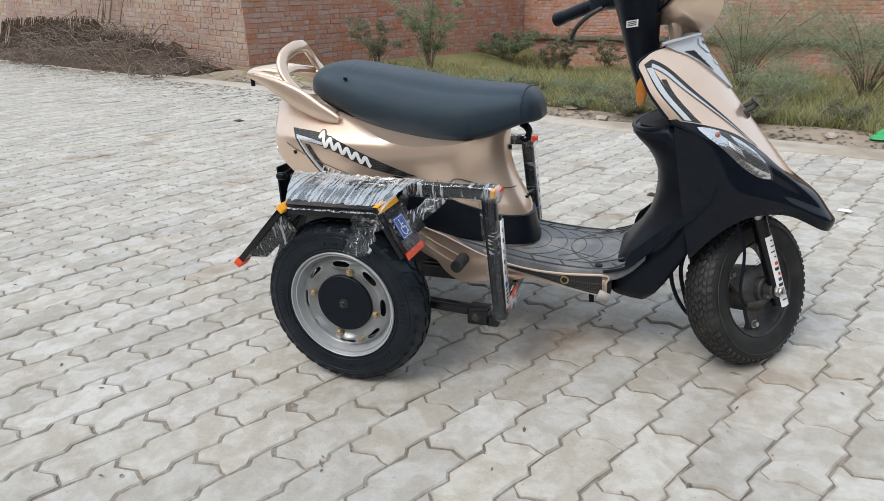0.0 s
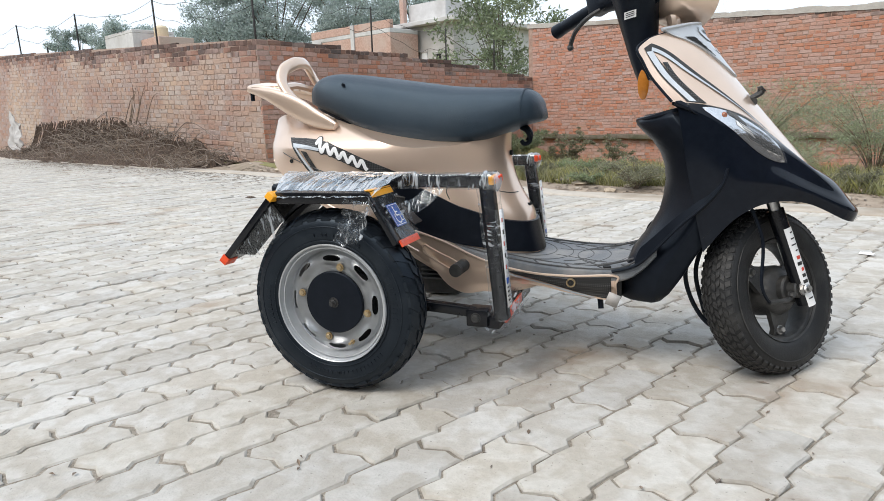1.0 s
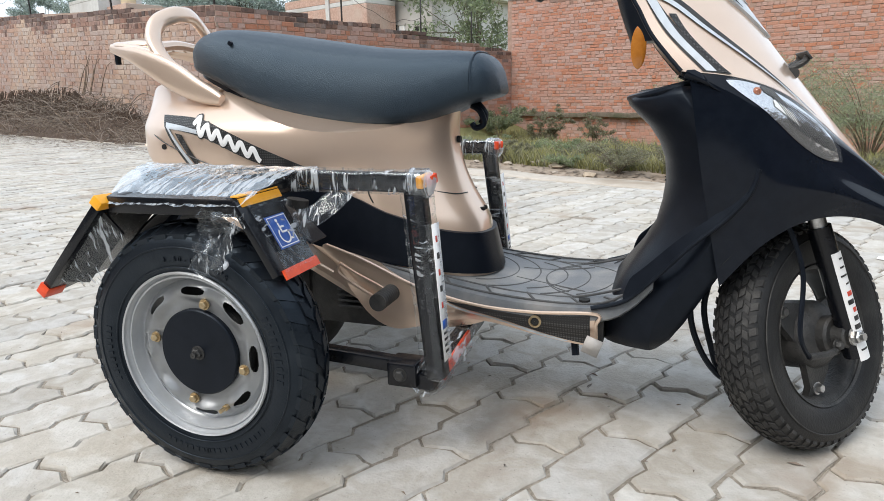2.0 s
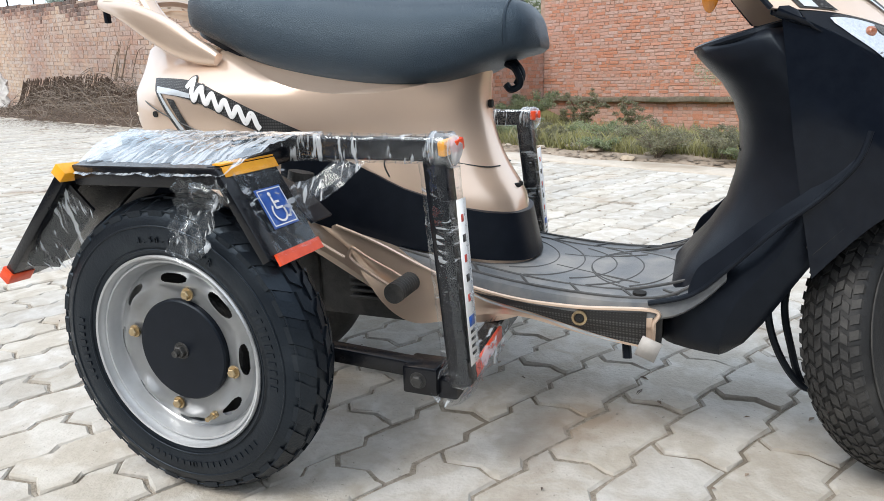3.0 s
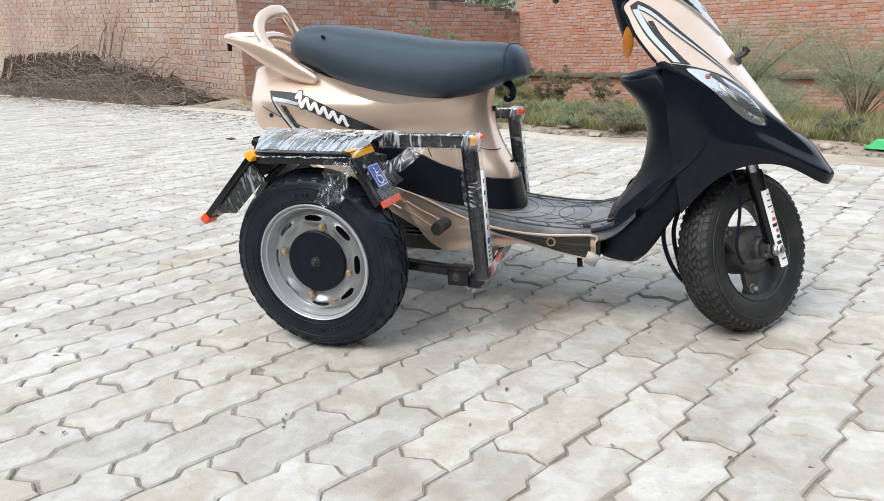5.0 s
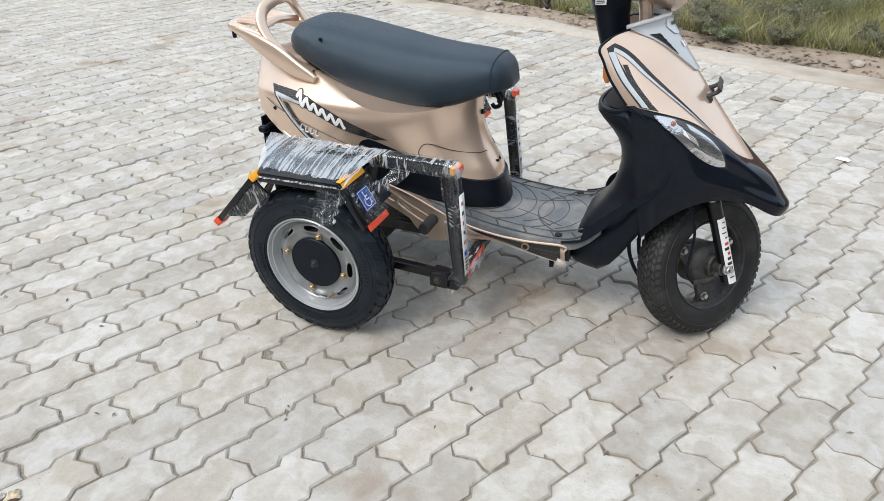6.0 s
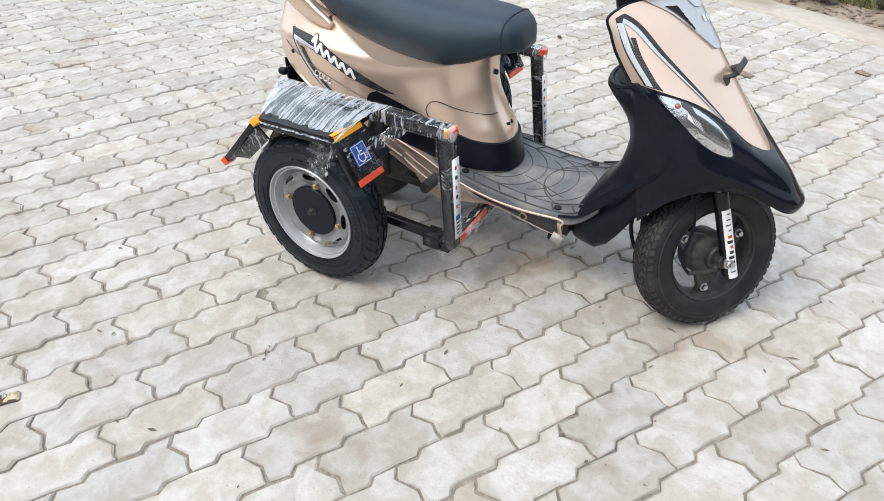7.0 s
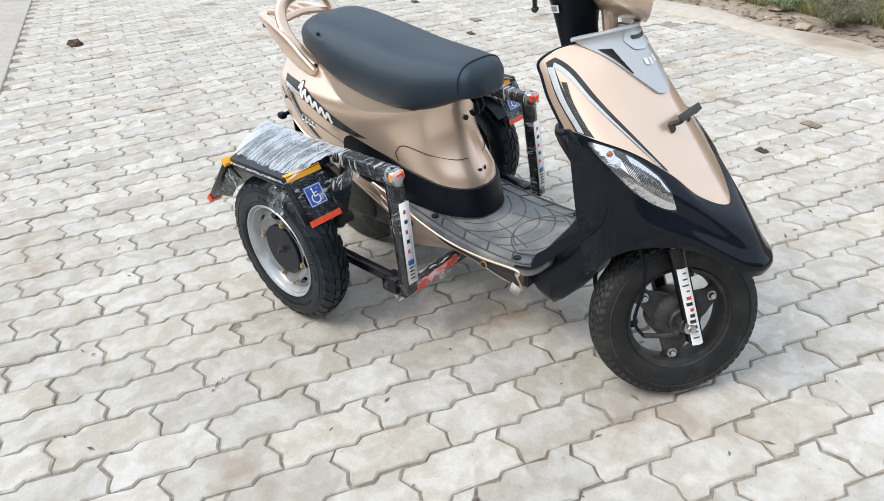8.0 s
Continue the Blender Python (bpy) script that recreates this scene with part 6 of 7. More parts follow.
    part("inner_plate", sheet(lambda u, v: P(0.0 + 0.245 * math.cos(radians(45 + 125 * u)), 0.365 - 0.05 * v, 0.2165 + 0.245 * math.sin(radians(45 + 125 * u)) - 0.0), 16, 2, 0.004), BLACK_PLASTIC, fr)
    return fr


for s in (-1, 1):
    side_wheel(s)
    side_frame(s)

# front wheel, fork and brake hub, turned with the steering
fw = Matrix.Translation((0.955, -0.0275, 0.1915)) @ Matrix.Rotation(radians(49.4), 4, 'Z') @ Matrix.Rotation(radians(-15), 4, 'X')
FT = [(r * 0.942, y) for r, y in TYRE_PROFILE]
front = part("front_wheel", revolve([(0.022, -0.045), (0.042, -0.042), (0.056, -0.030), (0.060, -0.02), (0.060, 0.03), (0.03, 0.04), (0.02, 0.05)], 40, fw), GRIME_BLACK, scooter, "dusty front wheel")
ft = part("tyre", revolve(FT, 96, fw), WORN_RUBBER, front, "worn dusty black tyre")
part("tread", join(lug_ring(58, 0.1950, 0.0015, 0.0105, 0.006, 0.0135, 0.0040, fw), lug_ring(58, 0.1950, 0.0125, 0.0205, -0.006, 0.0130, 0.0046, fw), lug_ring(58, 0.1950, 0.0225, 0.0300, 0.006, 0.0130, 0.0050, fw), lug_ring(58, 0.1945, 0.0320, 0.0405, -0.004, 0.0125, 0.0050, fw)), RUBBER_DUSTY, ft)
part("sidewall_rib", revolve([(0.168 + 0.0015 * math.cos(t), -0.0462 + 0.0015 * math.sin(t)) for t in [math.pi * (1 + i / 6) for i in range(7)]], 80, fw), RUBBER_DUSTY, ft)
part("rim", revolve([(r * 0.92, y) for r, y in ((0.130, -0.036), (0.1335, -0.040), (0.1345, -0.037), (0.130, -0.030), (0.124, -0.028), (0.118, -0.018), (0.116, 0.0), (0.118, 0.018), (0.124, 0.028), (0.130, 0.030),
                                                                  (0.1345, 0.034), (0.128, 0.033))], 80, fw), GRIME_BLACK, front, "grey-black pressed rim")
for a in (145, 25, 265):
    ca, sa = math.cos(radians(a)), math.sin(radians(a))
    q = fw @ Matrix.Rotation(-radians(a), 4, 'Y')
    part("carrier_arm", loft([[Vector((x, y, w * k)) for y, k in ((-0.030 + dy, -1), (-0.030 + dy, 1), (-0.018 + dy, 1), (-0.018 + dy, -1))] for x, w, dy in ((0.03, 0.040, 0.006), (0.065, 0.030, 0.008), (0.09, 0.019, 0.012), (0.108, 0.022, 0.016))]), GRIME_BLACK, front).data.transform(q)
    part("carrier_nut", hexbolt(0.0085, 0.012, q @ Matrix.Translation((0.094, -0.016, 0))), STEEL, front)
part("hub_cone", join(disc(0.034, -0.060, -0.03, 28, fw, 0.004), disc(0.020, -0.082, -0.055, 24, fw, 0.003)), GRIME_BLACK, front)
part("front_axle", join(hexbolt(0.011, 0.012, fw @ Matrix.Translation((0, -0.088, 0))), disc(0.0065, -0.106, -0.04, 14, fw)), STEEL, front)


def W(x, y, z):
    return fw @ Vector((x, y, z))


for k in (-1, 1):
    leg = part("fork_leg", pipe([W(-0.033, k * 0.076, 0.19), W(-0.012, k * 0.076, 0.10), W(0.010, k * 0.076, 0.0), W(0.018, k * 0.076, -0.036)], 0.0185, 16, 18), FRAME_PAINT, scooter, "black fork leg")
    part("stanchion", pipe([W(-0.066, k * 0.076, 0.33), W(-0.031, k * 0.076, 0.18)], 0.0135, 14, 6), STEEL, leg, "bare steel stanchion")
    q = basis(W(-0.022, k * 0.076, 0.145), W(0.0195, k * 0.076, -0.040), fw.to_3x3() @ Vector((0, 1, 0)))
    if k < 0:
        def wrap(x, a, r):
            return q @ Vector((x, -r * math.cos(radians(a)), -r * math.sin(radians(a))))
        st = part("leg_sticker", sheet(lambda u, v: wrap(0.19 * u, 62 + 72 * v, 0.0196), 4, 8, 0.0004), WHITE_PRINT, leg, "white sticker with red and black print")
        for i in range(12):
            part("print_bar", sheet(lambda u, v, i=i: wrap(0.010 + 0.0145 * i + (0.008 if 3 < i < 10 else 0.003) * u, 80 + (22 + 8 * (i % 3)) * v, 0.0204), 1, 5, 0.0003), RED_PRINT if i in (4, 6) else BLACK_PRINT, st)
part("brake_arm", join(pipe([W(0.0, -0.07, 0.0), W(-0.04, -0.074, -0.018), W(-0.10, -0.07, -0.014)], 0.006, 8, 16), hexbolt(0.0075, 0.01, fw @ Matrix.Translation((-0.028, -0.074, -0.01)))), GRIME_BLACK, front)
part("brake_cable", pipe([W(-0.10, -0.07, -0.014), W(-0.122, -0.075, 0.03), W(-0.10, -0.08, 0.13), W(-0.12, -0.07, 0.24)], 0.004, 6, 30), BLACK_PLASTIC, front)
part("speedometer_stub", pipe([W(0.02, -0.05, 0.11), W(0.0, -0.06, 0.128), W(-0.02, -0.06, 0.125)], 0.006, 6, 10), BLACK_PLASTIC, front)
for k, dy in ((0, 0.0), (1, 0.018)):
    part("cable_loop", pipe([(0.79 + 0.02 * k, -0.05 + dy, 0.33), (0.765 + 0.024 * k, -0.06 + dy, 0.24), (0.785 + 0.02 * k, -0.06 + dy, 0.16), (0.83, -0.05 + dy, 0.10), (0.87, -0.04 + dy, 0.12)], 0.0055, 7, 36), BLACK_PLASTIC, scooter)
part("fork_yoke", pipe([W(-0.064, -0.09, 0.315), W(-0.07, 0, 0.32), W(-0.064, 0.09, 0.315)], 0.025, 12, 12), GRIME_BLACK, scooter)

# ---- weeds, bushes, grass, litter ----
def grass_field():
    rng = np.random.default_rng(5)
    vts, fcs = [], []
    n = 80000
    for i in range(n):
        u = rng.uniform(-6.6, 5.0)
        v = 3.50 + 7.2 * rng.random()**1.8
        if noise.noise(Vector((u * 0.9, v * 0.9, 2))) < -0.28 or v < 3.5 + 0.9 * step(-3.0, -6.0, u):
            continue
        z = ground_z(u, v)
        h = rng.uniform(0.03, 0.13) * (0.6 + 0.7 * rng.random()) * (1.0 + 0.9 * max(0, noise.noise(Vector((u * 1.7, v * 1.7, 8)))))
        a = rng.uniform(0, math.pi)
        w = rng.uniform(0.0015, 0.0035) + 0.0004 * v
        dx, dy = math.cos(a) * w, math.sin(a) * w
        lx, ly = rng.normal() * h * 0.35, rng.normal() * h * 0.35
        i0 = len(vts)
        vts += [(u - dx, v - dy, z - 0.01), (u + dx, v + dy, z - 0.01), (u + lx * 0.5 + dx * 0.6, v + ly * 0.5 + dy * 0.6, z + h * 0.6), (u + lx, v + ly, z + h)]
        fcs += [(i0, i0 + 1, i0 + 2), (i0, i0 + 2, i0 + 3)]
    me = bpy.data.meshes.new("grass")
    me.from_pydata(vts, [], fcs)
    me.materials.append(GRASS)
    ob = new("grass", me)
    ob.matrix_world = YARD
    tagged(ob, "dry yellow-green grass in the low field", "grass", kind="stuff")


grass_field()


def bush(label, u, v, h, r, seed, mat, stems=9, clumps=26, per=60, leaf=0.014, long=1.6, name="bush", cat="bush"):
    th = thing(name, label, cat, YARD @ Matrix.Translation((u, v, ground_z(u, v))))
    rng = random.Random(seed)
    bms, cs = [], []
    for i in range(stems):
        a = 2 * math.pi * i / stems + rng.uniform(-.4, .4)
        k = rng.uniform(0.3, 1.0)
        tip = Vector((r * k * math.cos(a), r * k * math.sin(a), h * rng.uniform(0.55, 1.0)))
        pts = [(0, 0, -0.03), (tip.x * 0.25, tip.y * 0.25, tip.z * 0.45), (tip.x * 0.65, tip.y * 0.65, tip.z * 0.8), tuple(tip)]
        bms.append(pipe(pts, 0.003 + 0.003 * h, 5, 12, 0.3))
        for j in range(max(1, clumps // stems)):
            t = rng.uniform(0.3, 1.0)
            c = spline(pts, t)
            cs.append((c.x + rng.uniform(-.12, .12) * r, c.y + rng.uniform(-.12, .12) * r, c.z + rng.uniform(-.06, .08) * h))
    part("stem", join(*bms), WOOD_DRY, th)["kind"] = "stuff"
    k = r * 0.17
    vts, fcs = leaf_cloud(cs, per, leaf, seed, (k, k, k * 0.55), 0.8, long)
    mesh_part("leaf_mass", vts, fcs, mat, th, "stuff")
    return th


THORN = "wide feathery grey-green thorn bush in the field"
bush(THORN, -0.80, 5.5, 0.92, 0.85, 1, LEAF_THORN, 34, 260, 90, 0.0065, 2.6)
bush(THORN, 0.20, 5.9, 0.90, 0.85, 2, LEAF_THORN, 34, 260, 90, 0.0065, 2.6)
bush("low feathery thorn bush at the field edge", 0.9, 4.9, 0.5, 0.6, 12, LEAF_THORN, 14, 80, 90, 0.007, 2.2)
bush("low feathery thorn bush at the field edge", -0.25, 4.75, 0.42, 0.55, 13, LEAF_THORN, 14, 90, 90, 0.007, 2.2)
bush("tall spindly green weed in the field", -5.4, 6.0, 1.15, 0.55, 3, LEAF_BUSH, 16, 90, 80, 0.017, 1.4, "weed", "weed")
bush("tall spindly green weed in the field", -6.1, 5.6, 0.75, 0.5, 4, LEAF_DUST, 12, 60, 80, 0.016, 1.4, "weed", "weed")
bush("dark green low shrub near the brick wall", -6.5, 9.6, 0.58, 0.68, 5, LEAF, 13, 90, 90, 0.024, 1.0)
bush("spindly weed in front of the brick footing", -5.1, 9.3, 0.72, 0.38, 6, LEAF_DUST, 12, 60, 70, 0.020, 1.0, "weed", "weed")
bush("spindly weed in front of the brick footing", -4.5, 9.7, 0.65, 0.42, 7, LEAF_DUST, 12, 56, 70, 0.020, 1.0, "weed", "weed")
bush("small weed in front of the brick footing", -5.75, 9.8, 0.45, 0.4, 8, LEAF_DUST, 8, 40, 70, 0.02, 1.0, "weed", "weed")
bush("dusty small-leaved weed at the paving edge", -0.95, 3.38, 0.24, 0.30, 9, LEAF_DUST, 18, 100, 60, 0.009, 1.2, "weed", "weed")
bush("dusty small-leaved weed at the paving edge", -0.55, 3.5, 0.20, 0.24, 10, LEAF_DUST, 14, 70, 60, 0.009, 1.2, "weed", "weed")
bush("dusty small-leaved weed at the paving edge", -2.05, 3.5, 0.22, 0.18, 11, LEAF_DUST, 9, 34, 60, 0.009, 1.2, "weed", "weed")
for u, v, h, r, sd in ((-2.7, 3.85, 0.20, 0.30, 15), (-3.5, 3.9, 0.18, 0.28, 16), (-1.7, 4.05, 0.20, 0.34, 17), (-0.2, 3.95, 0.22, 0.34, 18), (-4.4, 3.8, 0.16, 0.25, 19)):
    bush("low green weed clump on the soil edge", u, v, h, r, sd, LEAF_BUSH if sd % 2 else LEAF_DUST, 14, 60, 60, 0.010, 1.3, "weed", "weed")
rngw = random.Random(33)
for k in range(16):
    u, v = -4.6 + 0.36 * k + rngw.uniform(-.15, .15), rngw.uniform(3.28, 4.05)
    bush("small dry grey-green weed on the soil edge", u, v, rngw.uniform(0.10, 0.24), rngw.uniform(0.14, 0.30), 60 + k, LEAF_DUST if k % 3 else LEAF_BUSH, 12, 48, 50, 0.009, 1.4, "weed", "weed")
bush("dusty small-leaved weed at the paving edge", 0.9, 3.75, 0.22, 0.25, 14, LEAF_DUST, 9, 40, 60, 0.009, 1.2, "weed", "weed")


def stone(label, u, v, s, seed, mat=STONE, flat=0.5, name="stone"):
    rng = random.Random(seed)
    bm = bmesh.new()
    bmesh.ops.create_icosphere(bm, subdivisions=2, radius=1)
    for p in bm.verts:
        p.co *= 1 + 0.55 * noise.noise(p.co * 1.3 + Vector((seed, 0, 0))) + 0.18 * noise.noise(p.co * 4 + Vector((0, seed, 0)))
        p.co.z *= flat
        p.co *= s
    ob = obj(name, bm, mat, smooth=False)
    z = ground_z(u, v) if v > EDGE + 0.05 else 0.0
    ob.matrix_world = YARD @ Matrix.Translation((u, v, z + s * flat * 0.55)) @ Matrix.Rotation(rng.uniform(0, 6), 4, 'Z')
    return tagged(ob, label, "stone")


rng0 = random.Random(8)
stone("flat pale stone slab lying on the soil edge", -1.5, 3.5, 0.09, 2, STONE, 0.35)
stone("pale broken stone on the soil edge", -1.72, 3.58, 0.07, 3)
stone("pale broken stone on the soil edge", -1.1, 3.25, 0.05, 4, STONE, 0.45)
for i in range(120):
    u, v = rng0.uniform(-6.8, 1.9), rng0.uniform(3.15, 4.0)
    stone("small dusty stone on the soil edge", u, v, 0.010 + 0.035 * rng0.random()**2.2, 30 + i)


def crumpled(name, label, category, u, v, su, sv, h, seed, mat, z=0.0):
    def f(a, b):
        x, y = (a - 0.5) * su, (b - 0.5) * sv
        edge = min(a, 1 - a, b, 1 - b) * 4
        zz = min(1, edge) * h * (0.45 + 0.9 * abs(noise.noise(Vector((a * 3.5, b * 3.5, seed))))) + 0.004
        return Vector((x + 0.12 * su * noise.noise(Vector((a * 3, b * 3, seed + 5))), y + 0.12 * sv * noise.noise(Vector((a * 3, b * 3, seed + 9))), zz))
    ob = obj(name, sheet(f, 22, 18, 0.002), mat)
    ob.matrix_world = YARD @ Matrix.Translation((u, v, z))
    return tagged(ob, label, category)


gb = thing("plastic_bag", "green and white crumpled plastic bag on the soil edge", "plastic bag", YARD @ Matrix.Translation((0.80, 3.42, ground_z(0.80, 3.42))))
for nm, du, su, sv, h, sd, mt in (("green_side", -0.02, 0.22, 0.16, 0.055, 3, GREEN_BAG), ("white_side", 0.15, 0.20, 0.15, 0.05, 6, WHITE_BAG)):
    o = crumpled(nm, "", "", 0, 0, su, sv, h, sd, mt)
    o.matrix_world = Matrix.Identity(4)
    o.parent = gb
    o.location = (du, 0, 0.01)
crumpled("paper_scrap", "small white paper scrap on the paving", "litter", 0.853, 1.817, 0.055, 0.03, 0.012, 4, WHITE_PRINT, 0.001)
crumpled("plastic_scrap", "torn white plastic scrap by the kerb", "litter", -3.1, 3.35, 0.10, 0.06, 0.05, 14, WHITE_BAG, 0.0)
wrapper = thing("wrapper", "torn brown and yellow printed wrapper on the paving", "litter", YARD @ Matrix.Translation((0.16, -1.238, 0.001)) @ Matrix.Rotation(radians(75), 4, 'Z'))
for nm, du, dv, su, sv, h, mt in (("brown_end", -0.012, 0.0, 0.078, 0.032, 0.007, ROOTS), ("yellow_print", 0.012, 0.0, 0.036, 0.026, 0.012, YELLOW_TANK), ("pale_print", -0.001, 0.004, 0.012, 0.010, 0.017, WHITE_BAG)):
    o = crumpled(nm, "", "", 0, 0, su, sv, h, 5, mt)
    o.matrix_world = Matrix.Identity(4)
    o.parent = wrapper
    o.location = (du, dv, 0)
for i, (u, v, s) in enumerate(((-2.69, 1.73, 0.10), (-3.6, 1.63, 0.09), (-2.35, 1.51, 0.07), (0.01, 1.96, 0.08), (0.09, 1.57, 0.05), (-0.9, 1.61, 0.03), (0.34, 2.44, 0.07))):
    crumpled("dry_leaf", "brown dry leaf litter on the paving", "leaf", u, v, s, s * 0.6, 0.012, 20 + i, ROOTS if i % 3 else WOOD_DRY, 0.001)
stone("dark clod on the paving", -3.97, -1.03, 0.05, 77, ROOTS, 0.7, "clod")


def leaf_bits():
    """Small dry leaves, twigs and grit strewn over the paving."""
    rng = np.random.default_rng(11)
    vts, fcs = [], []
    for i in range(5600):
        if i < 500:
            u, v = rng.uniform(-3, 2.2), rng.uniform(-2.2, 3.0)
        elif i % 4 == 0:
            u, v = rng.uniform(-6.5, 2.5), 3.22 + 0.16 * abs(rng.normal())
        else:
            u, v = -3 - 11 * rng.random()**0.8, 3.1 - abs(rng.normal()) * 0.5
        s = rng.uniform(0.002, 0.007) * (2.6 if i > 500 else 1)
        a = rng.uniform(0, 6.28)
        c, d = math.cos(a), math.sin(a)
        k = len(vts)
        L = s * rng.uniform(1, 3)
        lift = max(0.0, ground_z(u, v)) if v > EDGE else 0.0
        for x, y, z in ((-L, 0, 0.001), (0, s * 0.6, 0.003), (L, 0, 0.002), (0, -s * 0.6, 0.004)):
            vts.append((u + c * x - d * y, v + d * x + c * y, z + lift + (0.004 if v > EDGE else 0.0)))
        fcs += [(k, k + 1, k + 2), (k, k + 2, k + 3)]
    me = bpy.data.meshes.new("leaf_litter")
    me.from_pydata(vts, [], fcs)
    me.materials.append(WOOD_DRY)
    ob = new("leaf_litter", me)
    ob.matrix_world = YARD
    tagged(ob, "scattered dry leaf bits and twigs", "leaf litter", kind="stuff")


leaf_bits()


# ---- heap of cut branches against the wall ----
def branch_heap():
    th = thing("branch_heap", "heap of dead tangled branches and roots against the wall", "branch heap")
    th.matrix_world = YARD @ Matrix.Diagonal((1.045, 1, 1.22, 1))
    rng = random.Random(21)

    def mound(u, v):
        bank = 0.60 * step(-16.2, -15.0, u) * (1 - step(-10.9, -10.35, u)) * step(3.50, 3.72, v)
        front = (0.36 * math.exp(-((u + 12.0) / 2.6)**2) + 0.20 * math.exp(-((u + 9.0) / 1.3)**2) + 0.10 * (1 - step(-9.0, -7.3, u))) * max(0, 1 - ((v - 3.75) / 0.95)**2)
        return max(bank, front)

    def f(a, b):
        u, v = -19 + 12.0 * a, 2.75 + 1.23 * b
        m = mound(u, v)
        return Vector((u, v, ground_z(u, v) - 0.03 + m * (0.72 + 0.42 * noise.noise(Vector((u * 3.1, v * 3.1, 0)))) + (0.02 + 0.05 * min(1, m * 3)) * noise.noise(Vector((u * 15, v * 15, 0)))))
    part("root_mass", sheet(f, 300, 34, 0.02), ROOTS, th, "dark matted roots and soil")
    fringe = []
    for k in range(260):
        u = rng.uniform(-15.6, -10.4) if k % 4 else rng.uniform(-10.4, -7.2)
        h = mound(u, 3.8)
        pts = [Vector((u, 3.66 - rng.uniform(0, 0.08), h * 1.02 + rng.uniform(-0.02, 0.05))), Vector((u + rng.gauss(0, 0.03), 3.55 - rng.uniform(0, 0.08), h * 0.6)), Vector((u + rng.gauss(0, 0.06), 3.45 - rng.uniform(0, 0.15), h * 0.2))]
        fringe.append(pipe(pts, rng.uniform(0.004, 0.010), 4, 6, 0.5))
    part("root_fringe", join(*fringe), ROOTS, th)["kind"] = "stuff"
    for k in range(300):
        u = rng.gauss(-10.4, 2.0) if k % 3 else rng.uniform(-17, -7.2)
        u = min(u, -7.25)
        v = rng.uniform(2.75, 3.7)
        z = mound(u, v) * rng.uniform(0.85, 1.15) + 0.03
        a = rng.uniform(0, 2 * math.pi)
        ln = rng.uniform(0.35, 1.15)
        pts = [Vector((u, v, z))]
        dz = rng.uniform(-0.1, 0.5)
        turn = rng.uniform(-0.5, 0.5)
        for j in range(4):
            a += turn + rng.uniform(-0.5, 0.5)
            q = pts[-1] + Vector((math.cos(a), math.sin(a) * 0.5, dz * (1 - 0.55 * j) + rng.uniform(-0.2, 0.2))) * ln / 4
            q.y = min(q.y, 3.95)
            q.z = max(q.z, 0.01)
            pts.append(q)
        part("branch", pipe(pts, rng.uniform(0.0035, 0.0085), 5, 14, 0.45), WOOD_DRY, th)
    twigs = []
    for k in range(620):
        u, v = min(rng.gauss(-10.2, 2.4), -7.2), rng.uniform(2.8, 3.7)
        z = mound(u, v) * rng.uniform(0.8, 1.1) + 0.02
        a, ln = rng.uniform(0, 2 * math.pi), rng.uniform(0.15, 0.55)
        d = Vector((math.cos(a), 0.5 * math.sin(a), rng.uniform(-0.1, 0.6))) * ln
        mid = Vector((rng.gauss(0, 0.05), rng.gauss(0, 0.03), rng.uniform(0.0, 0.06)))
        twigs.append(pipe([(u, v, z), tuple(Vector((u, v, z)) + d * 0.5 + mid), (u + d.x, min(v + d.y, 3.95), max(0.02, z + d.z * 0.7))], rng.uniform(0.002, 0.005), 4, 6, 0.4))
    part("twig_tangle", join(*twigs), WOOD_DRY, th)["kind"] = "stuff"
    for i in range(7):
        u = -10.9 + 0.12 * i + rng.gauss(0, 0.1)
        part("branch", pipe([(u, 3.8, 0.55), (u + 0.05, 3.86, 0.75), (u + 0.12 + rng.gauss(0, 0.05), 3.9, 0.92), (u + 0.22 + rng.gauss(0, 0.12), 3.92, 1.18 - 0.07 * abs(i - 3))], 0.010, 5, 12, 0.3), WOOD_DRY, th)


branch_heap()


def hung_sheet():
    def f(a, b):
        u = -16.1 + 0.75 * a + 0.45 * (1 - b)
        return Vector((u + 0.06 * noise.noise(Vector((a * 4, b * 4, 1))), 3.45 + 0.12 * noise.noise(Vector((a * 5, b * 3, 2))) - 0.22 * (1 - b), 0.06 + 0.98 * b * (1 - 0.55 * a) + 0.05 * noise.noise(Vector((a * 6, b * 5, 3)))))
    ob = obj("plastic_sheet", sheet(f, 26, 26, 0.003), PLASTIC_GREY)
    ob.matrix_world = YARD @ Matrix.Translation((-1.2, 0, 0.12))
    tagged(ob, "dirty grey plastic sheet draped over the branches", "plastic sheet")


hung_sheet()
for i in range(16):
    u, v = rng0.uniform(-9.6, -7.2), rng0.uniform(3.25, 3.8)
    crumpled("bark_flake", "dark curled bark piece at the wall foot", "bark", u, v, rng0.uniform(0.15, 0.4), rng0.uniform(0.08, 0.2), rng0.uniform(0.05, 0.13), 50 + i, ROOTS, ground_z(u, v))

# ---- pavers ----
PW, PL, GAP = 0.1199, 0.2401, 0.0034
U0, V0 = 0.3712, -0.8362
LAY = radians(-0.37)     # the rows' turn against the yard's edge
SIDE = [(0.0, 0.0), (0.40, 0.010), (0.56, -0.006), (1.0, 0.0)]     # along half a paver: sideways offset


def side_wave(s):
    """The zigzag of the long joints at s metres along a row."""
    t = (s / (PL / 2)) % 1.0
    for (a, x), (b, y) in zip(SIDE, SIDE[1:]):
        if t <= b:
            return x + (y - x) * (t - a) / (b - a)
    return 0.0


